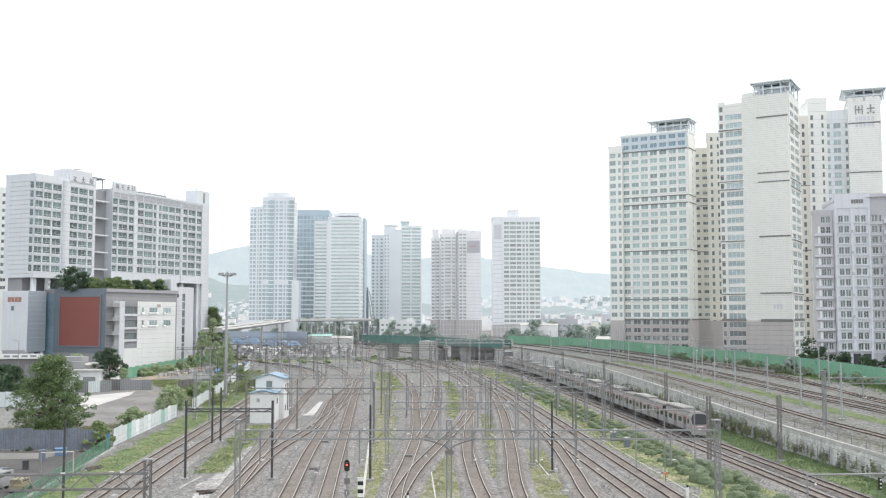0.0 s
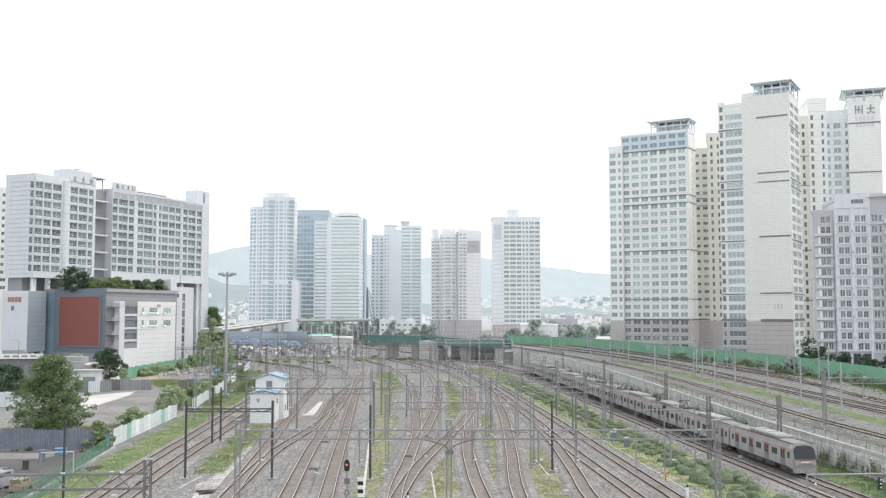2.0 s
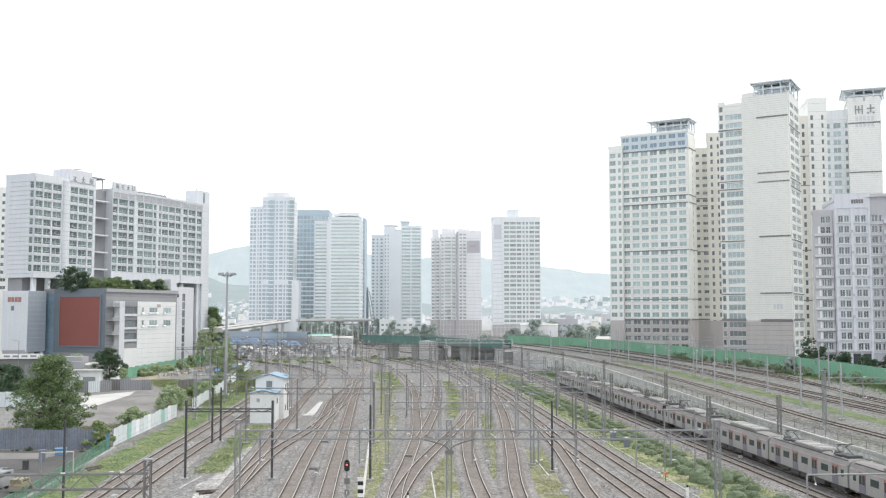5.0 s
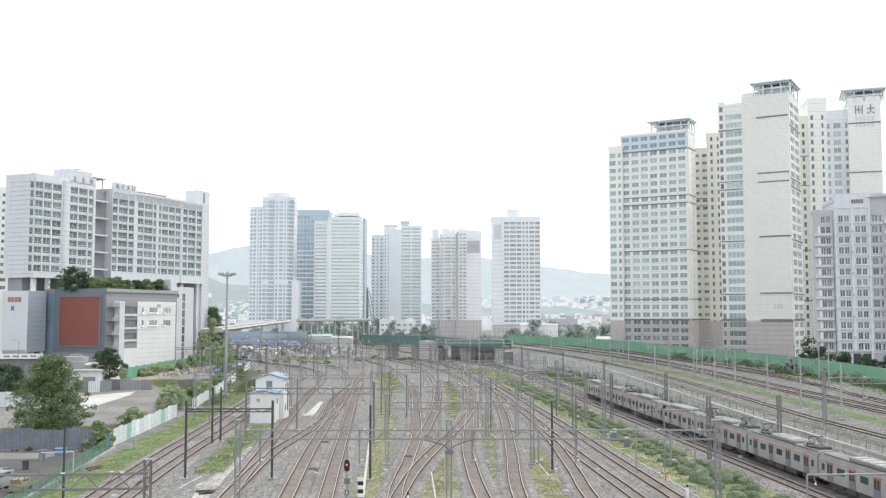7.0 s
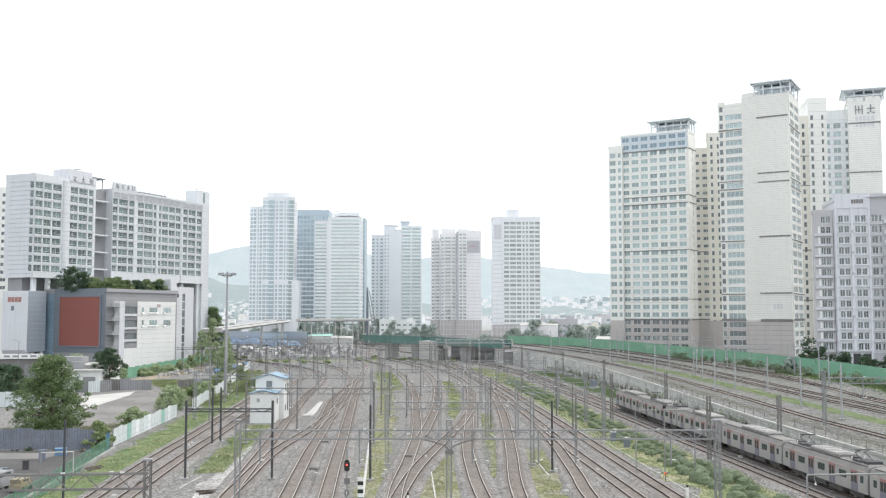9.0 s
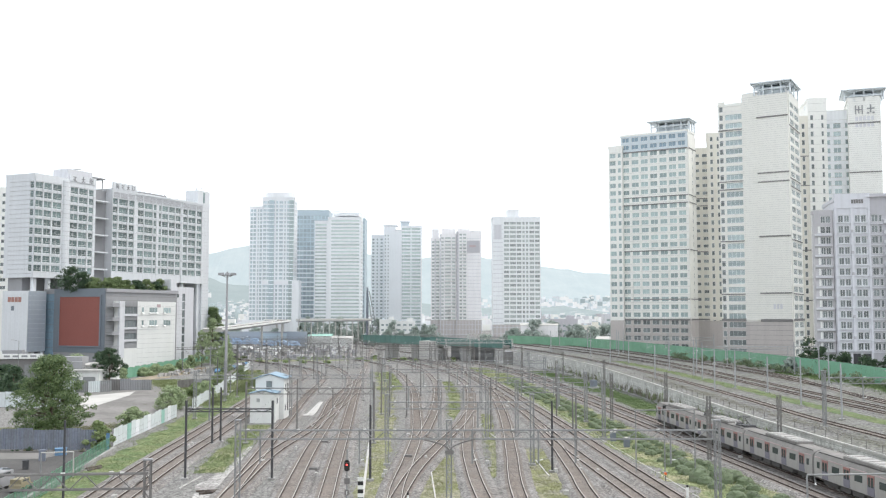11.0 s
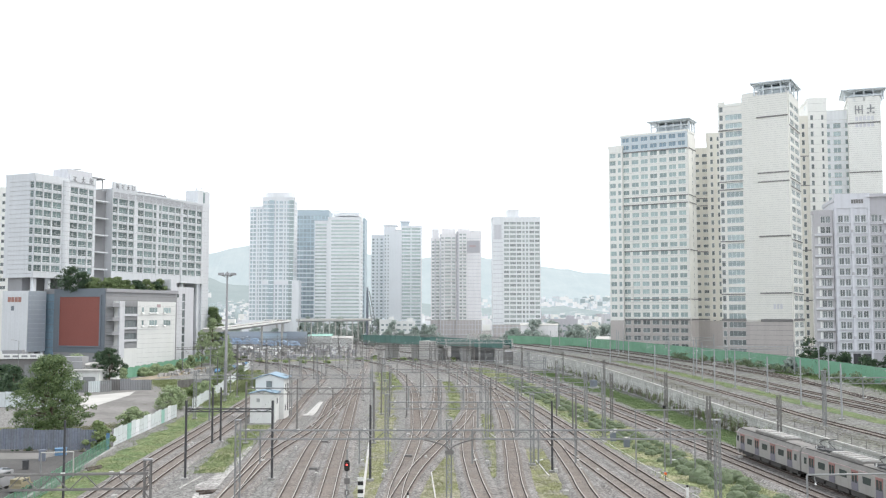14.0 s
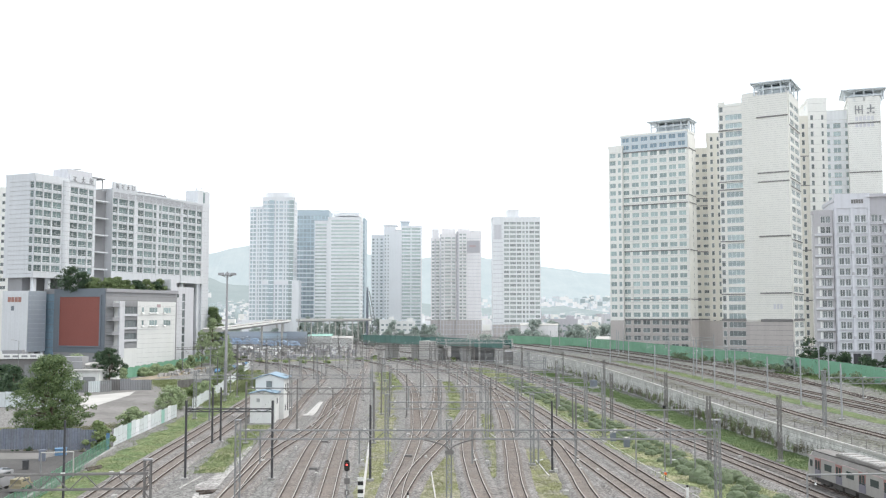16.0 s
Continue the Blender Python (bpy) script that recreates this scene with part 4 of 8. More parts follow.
facade(td2, "front", [(0.7, 1.7), (4.2, 5.0)], rC[:29], 6.0, 18, 0, 89, M_WHITE_WARM, 0.3, M_GLASS_DARK)
floor_seams(td2, 0.0, 6.0, -0.3, 3.0, 88.0)
te = apartment("apartment_tower", 153.4, 309.5, Z0, -20, 9.5, 18, 84.0, "cream apartment wing with blue glazed bays")
facade(te, "front", [(0.5, 1.9), (2.9, 5.3), (6.6, 8.8)], rC[:28], 9.5, 18, 0, 84.6, M_COOL, 0.3, M_MIRROR)
roof_rails(te, -6.0, 9.2, 0.2, 85.2)
floor_seams(te, 0.0, 9.5, -0.3, 3.0, 84.0)
tf = apartment("apartment_tower", 158.9, 303.6, Z0, -24, 9.8, 18, 87.0, "tall apartment tower with a blank lettered end wall")
block(tf, "end_wall", 0, 9.8, -0.6, 0, 0, 88, M_WHITE_WARM, "blank cream end wall")
for z in (29.0, 48.0, 62.5, 79.0):
    block(tf, "dark_band", -0.05, 9.85, -0.75, -0.55, z, z + 0.4, M_DARKBAND)
letters(tf, "sign_mark", 2.2, -0.6, 82.2, 3.0, 3.6, [STROKES[2], STROKES[1]], M_GREY)
for k in range(5):
    block(tf, "sign_mark", 2.2 + k * 1.2, 3.1 + k * 1.2, -0.66, -0.6, 80.0, 81.4, M_LILAC)
    block(tf, "sign_mark", 2.2 + k * 1.2, 3.1 + k * 1.2, -0.66, -0.6, 77.8, 79.2, M_LILAC)
floor_seams(tf, 0.0, 9.8, -0.6, 6.0, 87.0, 0.7, M_SEAM, 0.07)
facade(tf, "right", even(0.5, 17.5, 4, 0.5), rC[:29], 9.8, 18, 0, 88, M_WHITE_WARM, 0.3, M_GLASS_DARK)
roof_canopy(tf, -2.0, 11.8, -2, 14, 90.2, M_CANOPY)

push(1.12, tc, td, td2, te, tf)

# nearer lilac apartment house
tg = thing("apartment_house", pose(120.1, 237.8, 4.0, 0, 0, -16), "pale lilac apartment house with paired white windows", "apartment house")
core(tg, 8.5, 16, 0, 45.0, M_LILAC)
rG = floors(6.0, 13, 2.75, 0.55, 2.35)
facade(tg, "front", [(0.75, 2.0), (2.2, 3.45), (4.85, 6.1), (6.3, 7.55)], rG, 8.5, 16, 6.0, 43.2, M_LAVENDER, 0.3, M_GLASS_DARK, "sash")
for k in range(13):
    for a in (0.45, 4.55):
        block(tg, "window_sill", a, a + 3.4, -0.55, -0.3, 6.25 + k * 2.75, 6.45 + k * 2.75, M_WHITE)
        block(tg, "white_panel", a - 0.12, a + 0.28, -0.42, -0.3, 6.6 + k * 2.75, 8.3 + k * 2.75, M_WHITE)
    if k % 2:
        block(tg, "air_conditioner", 3.75, 4.3, -0.7, -0.31, 6.6 + k * 2.75, 7.3 + k * 2.75, M_MAUVE)
facade(tg, "left", [(6.0, 8.2), (11.0, 13.2)], rG, 8.5, 16, 0, 43.2, M_LILAC, 0.3, M_GLASS_DARK, "sash")
# Black sheet on the solid wall, painting the shade of an opening.
block(tg, "entrance", 0.3, 8.2, -0.25, 0.0, 0, 5.6, M_BLACKPOLE, "flat black panel for the shaded entrance under the house")
for k in range(5):
    block(tg, "sign_mark", 4.0 + k * 0.6, 4.5 + k * 0.6, -0.58, -0.5, 44.4, 45.4, M_DARKBAND)
block(tg, "head_wall", -0.1, 8.5, -0.5, 0, 43.2, 47.0, M_LAVENDER)
block(tg, "bay_pier", 3.75, 4.5, -0.62, -0.29, 6.0, 43.2, M_LAVENDER)
block(tg, "bay_pier", -0.1, 0.4, -0.62, -0.29, 6.0, 43.2, M_LAVENDER)
block(tg, "bay_pier", 8.0, 8.5, -0.62, -0.29, 6.0, 43.2, M_LAVENDER)
for k in range(4):
    block(tg, "column", 0.3 + k * 2.5, 0.9 + k * 2.5, -0.8, -0.26, 0, 6.0, M_LILAC)
tg2 = thing("apartment_house", pose(115.6, 240.2, 4.0, 0, 0, -16), "pale lilac apartment wing with small balconies", "apartment house")
core(tg2, 4.6, 3, 0, 42.0, M_PUTTY)
facade(tg2, "front", [(1.6, 2.75), (2.9, 4.05)], rG[:13], 4.6, 3, 0, 42.5, M_PUTTY, 0.3, M_GLASS_DARK, "sash")
for k in range(12):
    block(tg2, "balcony", 0.05, 4.4, -0.75, -0.3, 5.9 + k * 2.75, 6.4 + k * 2.75, M_LILAC)
    block(tg2, "white_panel", 0.9, 1.4, -0.42, -0.3, 6.6 + k * 2.75, 8.4 + k * 2.75, M_WHITEPAINT)
th = thing("apartment_house", pose(128.25, 235.5, 4.0, 0, 0, -16), "grey lilac apartment wing with balconies beside the road", "apartment house")
core(th, 16, 14, 0, 46.0, M_MAUVE)
facade(th, "front", [(0.4, 1.9), (2.2, 2.9), (9.4, 13.4)], rG, 16, 14, 0, 46.5, M_MAUVE, 0.3, M_GLASS_DARK, "sash")
for k in range(13):
    block(th, "balcony", 3.2, 9.0, -1.5, -0.3, 6.0 + k * 2.75, 7.1 + k * 2.75, M_LILAC)
    block(th, "floor_band", 0, 16, -0.45, -0.3, 5.9 + k * 2.75, 6.2 + k * 2.75, M_LILAC)
gb = Shape()
gb.add([(-1, -1, 46), (17, -1, 46), (17, 14, 46), (-1, 14, 46), (-1, 6, 47.4), (17, 6, 47.4)], [(0, 1, 5, 4), (2, 3, 4, 5), (0, 4, 3), (1, 2, 5), (0, 3, 2, 1)], M_PUTTY)
part("roof", gb, th)

push(1.1, tg, tg2, th)


# ---- central towers ----
def tower(name, x, y, rz, W, D, zt, mat, label, cols, pitch, sill, head, glass, style="plain", base=0.0, t=0.25, basemat=None, baseh=0.0):
    b = thing(name, pose(x, y, -0.46, 0, 0, rz), label, "tower block", "tower blocks beyond the bridge")
    core(b, W, D, 0, zt, mat)
    rows = floors(base, int((zt - base) / pitch), pitch, sill, head)
    facade(b, "front", cols, rows, W, D, 0, zt + 0.4, mat, t, glass, style)
    if basemat:
        block(b, "base_wall", -0.4, W + 0.4, -0.5, 0, 0, baseh, basemat)
    return b


tower("tower_block", -88.7, 696, -4, 9.4, 24, 98, M_COOL, "pale residential tower wing with narrow windows", [(0.4, 2.2), (2.6, 4.6), (5.6, 6.6), (7.2, 9.0)], 2.9, 0.55, 2.5, M_MIRROR_BLUE, base=16)
c2 = tower("tower_block", -79.4, 693, -4, 23, 14, 104.5, M_COOL, "tall pale residential tower with rounded crown and blue bays", [(0.6, 3.0), (3.4, 4.8), (9.8, 11.4), (12.2, 15.0), (15.8, 17.0), (17.8, 19.2)], 2.9, 0.55, 2.45, M_MIRROR_BLUE, base=16)
facade(c2, "right", even(1, 13, 3, 0.6), floors(16, 30, 2.9, 0.6, 2.4), 23, 14, 0, 104.9, M_COOL, 0.25, M_MIRROR_BLUE)
block(c2, "sky_lobby", -0.3, 23.2, -0.5, -0.26, 42.0, 45.6, M_COOL)
for x0, x1, mat in ((5.0, 8.7, M_MIRROR_BLUE), (19.4, 22.8, M_MIRROR)):
    block(c2, "glass_bay", x0, x1, -1.0, -0.3, 16, 103, mat, "tall glazed bay")
    for k in range(30):
        block(c2, "bay_band", x0 - 0.05, x1 + 0.05, -1.06, -0.95, 15.6 + k * 2.9, 16.2 + k * 2.9, M_COOL)
for x in (0.0, 9.1, 15.2, 17.2):
    block(c2, "pilaster", x, x + 0.5, -0.6, -0.25, 0, 104.5, M_COOL)
s = Shape()
n = 16
ring = [(11.5 + 10.6 * math.cos(2 * math.pi * i / n), 7 + 6.5 * math.sin(2 * math.pi * i / n)) for i in range(n)]
s.add([(x, y, z) for z in (104.5, 109.0) for x, y in ring], [(i, (i + 1) % n, n + (i + 1) % n, n + i) for i in range(n)] + [tuple(range(n, 2 * n))], M_COOL)
part("crown", s, c2)
block(c2, "shop_podium", 22, 27, -2, 12, 0, 45, M_COOL)
c3 = tower("office_tower", -61.5, 768, -3, 27, 30, 103, M_STEELBLUE, "blue-grey glass office tower", even(0.3, 26.7, 9, 0.82), 3.6, 0.5, 3.1, M_MIRROR_BLUE, "dark", base=14)
block(c3, "crown_screen", 0.3, 26.7, 2.5, 29, 103, 104.8, M_MIRROR_BLUE)
for k in range(12):
    block(c3, "crown_post", 0.4 + k * 2.35, 0.9 + k * 2.35, 0.2, 0.7, 103, 106.0, M_COOL)
block(c3, "crown_ring", 0.2, 26.8, 0.1, 1.2, 106.0, 106.5, M_COOL)
for k in range(17):
    block(c3, "spandrel_band", 0.1, 26.9, -0.42, -0.26, 13.4 + k * 3.6, 14.4 + k * 3.6, M_COOL)
tower("office_tower", -42.0, 697, -4, 10.5, 30, 88, M_COOL, "white office tower wing with ribbon windows", [(0.6, 8.8)], 2.5, 0.75, 1.95, M_GLASS_MINT, "band", base=12)
c5 = tower("office_tower", -32.0, 692, -4, 23.5, 20, 90.2, M_COOL, "white office tower with ribbon windows and a rounded top", [(2.4, 22.8)], 2.5, 0.75, 1.95, M_GLASS_MINT, "band", base=12)
facade(c5, "right", [(2, 18)], floors(12, 31, 2.5, 0.75, 1.95), 23.5, 20, 0, 92.9, M_COOL, 0.25, M_MIRROR, "band")
block(c5, "crown", 4, 22, 3, 18, 92.5, 94.0, M_COOL)
cb5 = tower("office_tower", -31.5, 737, -4, 26.0, 24, 94, M_STEELBLUE, "blue-grey glass office tower with an open crown", even(0.3, 25.7, 9, 0.82)[5:], 3.6, 0.5, 3.1, M_MIRROR_BLUE, "dark", base=14)
block(cb5, "crown_screen", 6, 20, 4, 20, 94, 99.5, M_MIRROR_BLUE)
for k in range(12):
    block(cb5, "crown_post", 0.4 + k * 2.25, 0.9 + k * 2.25, 0.2, 0.7, 94, 98.2, M_COOL)
block(cb5, "crown_ring", 0.2, 25.8, 0.1, 1.2, 98.2, 98.7, M_COOL)
for k in range(8):
    block(c5, "crown_post", 1 + k * 3.0, 1.5 + k * 3.0, 0.3, 0.8, 92.5, 95.4, M_COOL)
block(c5, "crown_ring", 0.5, 23, 0, 1.1, 95.4, 95.9, M_COOL)
tower("tower_block", -0.6, 806, -4, 11, 20, 87, M_COOL, "grey residential tower wing", [(0.8, 2.6), (4.4, 5.6), (7.6, 9.6)], 2.9, 0.8, 2.2, M_MIRROR, base=10)
c7 = tower("tower_block", 10.0, 800, -4, 14.2, 20, 91, M_COOL, "pale grey residential tower with blank end wall", [(0.6, 1.6), (3.0, 4.0)], 2.9, 0.8, 2.2, M_MIRROR, base=10)
block(c7, "lift_house", 0, 9, 2, 14, 91, 95.5, M_COOL)
block(c7, "roof_canopy", -1, 11, 1, 15, 95.5, 96.0, M_COOL)
c8 = tower("tower_block", 24.2, 801, -4, 17.5, 20, 94.5, M_COOL, "pale residential tower with ribbon balconies", [(0.8, 8.2), (9.0, 16.6)], 2.9, 0.7, 2.3, M_GLASS_MINT, "band", base=10)
block(c8, "lift_house", 0, 6.5, 2, 14, 94.5, 99, M_BLUECLAD)
block(c8, "roof_canopy", -0.8, 8, 1, 15, 99, 99.5, M_COOL)
c9 = tower("tower_block", 48.4, 781, -4, 7.6, 20, 83, M_PINKISH, "pale pink residential tower wing", [(0.8, 3.0), (4.2, 7.0)], 2.85, 0.7, 2.3, M_GLASS_TOWER, base=16, basemat=M_TAUPE, baseh=16)
c10 = tower("tower_block", 56.0, 777, -4, 13.2, 22, 86, M_PINKISH, "pale pink residential tower with curved balconies", [(0.8, 2.8), (3.6, 8.6), (9.6, 12.4)], 2.85, 0.7, 2.3, M_GLASS_TOWER, "rail", base=16, basemat=M_TAUPE, baseh=16)
for k in range(24):
    block(c10, "balcony", 3.4, 8.8, -1.3, -0.26, 16.2 + k * 2.85, 17.0 + k * 2.85, M_WHITEPAINT)
c11 = tower("tower_block", 69.2, 774, -4, 20.0, 22, 88, M_PINKISH, "pale pink residential tower with a blank end wall", [(2.2, 4.4), (5.2, 7.8)], 2.85, 0.7, 2.3, M_GLASS_TOWER, base=16, basemat=M_TAUPE, baseh=16)
block(c11, "sign_wall", 8.4, 18.8, -0.5, -0.2, 71, 81, M_MAUVE)
jt = Shape()
for k in range(24):
    jt.box(8.4, 19.8, -0.29, -0.25, 17 + k * 2.85, 17.4 + k * 2.85, M_LILAC)
part("panel_joints", jt, c11, kind="stuff")
block(c11, "sign", 10.4, 15.6, -0.62, -0.5, 75.6, 77.2, M_PINK)
for b, w in ((c9, 7.6), (c10, 13.2), (c11, 12.0)):
    block(b, "lift_house", 1, w - 1, 2, 12, 83, 91, M_PINKISH)
for b, spans in ((c9, ((3.8, 7.4),)), (c10, ((9.4, 12.8),)), (c11, ((1.8, 8.2),))):
    for x0, x1 in spans:
        s = Shape()
        for k in range(24):
            s.box(x0, x1, -0.9, -0.26, 16.2 + k * 2.85, 16.9 + k * 2.85, M_WHITEPAINT)
        part("balcony_edges", s, b, "white balcony edges", kind="stuff")
# Flat mauve strips on the fronts; recess shade put into colour.
block(c10, "recess", 0.02, 0.7, -0.27, -0.2, 16, 86, M_MAUVE)
block(c11, "recess", 0.02, 1.5, -0.27, -0.2, 16, 88, M_MAUVE)
block(c9, "recess", 3.2, 3.9, -0.27, -0.2, 16, 83, M_MAUVE)
c12 = tower("tower_block", 76.4, 598, -4, 30.4, 14, 81.5, M_COOL, "white residential tower with rows of balcony windows", [(7.2, 10.4), (10.9, 14.8), (15.3, 18.2), (18.9, 20.4), (21.2, 22.6), (23.4, 26.4), (26.9, 29.9)], 2.82, 0.6, 2.3, M_GLASS_TOWER, "rail", base=12, basemat=M_TAUPE, baseh=14)
jt = Shape()
for k in range(23):
    block(c12, "floor_band", 6.8, 30.4, -0.42, -0.26, 14.6 + k * 2.82, 14.95 + k * 2.82, M_WHITEPAINT)
    jt.box(0.2, 6.6, -0.29, -0.25, 15 + k * 2.82, 15.4 + k * 2.82, M_LILAC)
part("panel_joints", jt, c12, kind="stuff")
block(c12, "sign_wall", 1.0, 5.6, -0.5, -0.2, 68, 77, M_LILAC)
block(c12, "lift_house", 9.5, 17, 2, 12, 81.5, 87.2, M_COOL)
fr = Shape()
for a, c in ((0.2, 6.2), (18.5, 29.8)):
    for x in (a, c):
        fr.bar((x, 0.2, 81.5), (x, 0.2, 85.4), 0.18, M_COOL)
    fr.bar((a, 0.2, 85.4), (c, 0.2, 85.4), 0.18, M_COOL)
part("roof_frame", fr, c12)
for b, w, h in ((c9, 7.6, 15.6), (c10, 13.2, 15.6), (c11, 20.0, 15.6), (c12, 30.4, 13.6)):
    s = Shape()
    n = int(w / 2.4)
    for k in range(n + 1):
        s.box(w * k / n - 0.25, w * k / n + 0.25, -0.62, -0.5, 0, h, M_LILAC)
    for z in (4.0, 8.0, 12.0):
        s.box(-0.3, w + 0.3, -0.58, -0.5, z, z + 0.35, M_LILAC)
    part("base_ribs", s, b, "pale ribs over the stone base", kind="stuff")


# ---- green railway bridge, viaduct and distance ----
bridge = thing("railway_bridge", pose(-8, 449, -0.46, 0, 0, -37.5), "dark green steel girder bridge on concrete piers across the yard", "bridge")


def girder(x0, x1, y, t, ends, name="girder"):
    """A plate girder between x0 and x1; ends: bottom and top height at each end."""
    (b0, t0), (b1, t1) = ends
    s = Shape()
    s.add([(x0, y - t, b0), (x1, y - t, b1), (x1, y + t, b1), (x0, y + t, b0), (x0, y - t, t0), (x1, y - t, t1), (x1, y + t, t1), (x0, y + t, t0)],
          [(0, 3, 2, 1), (4, 5, 6, 7), (0, 1, 5, 4), (1, 2, 6, 5), (2, 3, 7, 6), (3, 0, 4, 7)], M_GREENSTEEL)
    part(name, s, bridge)
    n = int((x1 - x0) / 2.6)
    for k in range(n + 1):
        f = k / n
        x, zb, zt = x0 + (x1 - x0) * f, b0 + (b1 - b0) * f, t0 + (t1 - t0) * f
        block(bridge, "stiffener", x - 0.1, x + 0.1, y - t - 0.2, y - t, zb + 0.1, zt - 0.1, M_GREENSTEEL)
    for z0, z1 in ((t0, t1), (b0, b1)):
        part("flange", Shape().bar((x0, y - t - 0.1, z0), (x1, y - t - 0.1, z1), 0.2, M_GREENSTEEL), bridge)


girder(4.3, 37.5, 0.0, 0.3, ((7.6, 10.7), (7.0, 10.4)))
girder(43.0, 80.0, 0.0, 0.3, ((7.0, 10.3), (6.2, 9.2)))
girder(4.3, 80.0, 7.0, 0.3, ((7.2, 10.2), (6.2, 9.2)))
block(bridge, "deck", 4.3, 80, 0.3, 6.7, 7.6, 8.0, M_GREENSTEEL)
for x, w in ((17.6, 1.5), (20.0, 1.4), (32.2, 3.6), (58.6, 3.6), (76, 3.4)):
    block(bridge, "pier", x, x + w, 0.5, 6.5, 0, 7.2, M_CONCRETE)
    block(bridge, "pier_cap", x - 0.4, x + w + 0.4, 0.2, 6.7, 6.2, 7.0, M_CONCRETE)
block(bridge, "abutment", 38.2, 46.2, -2.0, 6.0, 0, 8.6, M_COPING, "pale concrete abutment")
block(bridge, "abutment_wing", 46.2, 48.2, -1.6, 6.0, 0, 5.0, M_CONCRETE)
# Added grey wall that stands in for the shadow under the bridge.
block(bridge, "rear_wall", 48, 80, 9.0, 9.8, 0, 6.8, M_GREY)
rl = Shape()
for k in range(38):
    f = k / 37
    rl.bar((4.3 + 75.7 * f, -0.2, 10.4 - 1.2 * f), (4.3 + 75.7 * f, -0.2, 12.0 - 1.2 * f), 0.06, M_STEEL)
for z in (1.0, 1.6):
    rl.bar((4.3, -0.2, 10.4 + z), (80, -0.2, 9.2 + z), 0.05, M_STEEL)
part("railing", rl, bridge)

via = thing("road_viaduct", pose(0, 0, -0.46), "curved concrete road viaduct on slender columns", "viaduct")
s = Shape()
arc = smooth_path([(-66.5, 405.0, 13.7), (-63.4, 428.0, 14.1), (-58.6, 460.0, 14.9), (-52.5, 498.0, 15.9), (-50.0, 530.0, 16.3), (-52.6, 575.0, 16.4), (-62.2, 640.0, 16.4), (-79.2, 720.0, 16.3)], 3)
# Last three strips darker: shade below the deck painted in.
ribbon(s, arc, [(4.2, 0.0), (4.2, 0.8), (4.0, 0.8), (4.0, 0.2), (-4.0, 0.2), (-4.0, 0.8), (-4.2, 0.8), (-4.2, 0.0), (-2.6, -0.9), (2.6, -0.9), (4.2, 0.0)], [M_HUT] * 3 + [M_ASPHALT] + [M_HUT] * 3 + [M_LOUVRE] * 3)
part("deck", s, via)
q, o = arc[0], sides(arc)[0]
part("abutment", Shape().bar((q.x - o.x * 4.1, q.y - 0.5, q.z - 0.1), (q.x + o.x * 4.1, q.y - 0.5, q.z - 0.1), 0.85, M_COPING, 4), via)
for i in (6, 24, 42, 60, 78):
    p = arc[min(i, len(arc) - 1)]
    part("column", Shape().bar((p.x, p.y, 0), (p.x, p.y, p.z - 1.2), 0.55, M_COPING, 10), via)
block(thing("embankment_wall", pose(-92, 560, -0.46, 0, 0, -6), "long grey concrete wall behind the sheds", "wall", kind="structure"), "wall", 0, 55, 0, 1, 0, 10.5, M_BLUEPANEL)


def shed(x, y, rz, W, D, h, roof, label, wallmat=M_HUT, rise=1.2):
    b = thing("shed", pose(x, y, -0.46, 0, 0, rz), label, "shed", "sheds beside the yard")
    block(b, "wall", 0, W, 0, D, 0, h, wallmat)
    s = Shape()
    s.add([(-0.4, -0.4, h), (W + 0.4, -0.4, h), (W + 0.4, D / 2, h + rise), (-0.4, D / 2, h + rise), (-0.4, D + 0.4, h), (W + 0.4, D + 0.4, h)],
          [(0, 1, 2, 3), (3, 2, 5, 4), (0, 3, 4), (1, 5, 2), (0, 4, 5, 1)], roof)
    part("roof", s, b)
    return b


shed(-23.4, 560, -3, 11.6, 16, 6.4, M_COPING, "white warehouse with a shallow roof")
shed(-38, 578, -3, 13.5, 12, 7.4, M_MINT, "low shed with pale green steel roof")
shed(-63, 556, -5, 14, 6, 9.6, M_STEEL, "grey-blue steel store beside the viaduct", M_STEELBLUE, 0.5)
shed(112, 470, -18, 15, 18, 8, M_COPING, "white low building beside the railway")
shed(88, 560, -10, 22, 20, 14, M_COPING, "grey low building with flat roof", M_PINKISH)
# Solid box; its dark wall colour paints the shade under the roof.
shed(53.4, 384, -10, 5.4, 5, 5.0, M_STEEL, "grey trackside shed with metal roof, dark walls for its shaded inside", M_STEEL_OLD, 0.6)


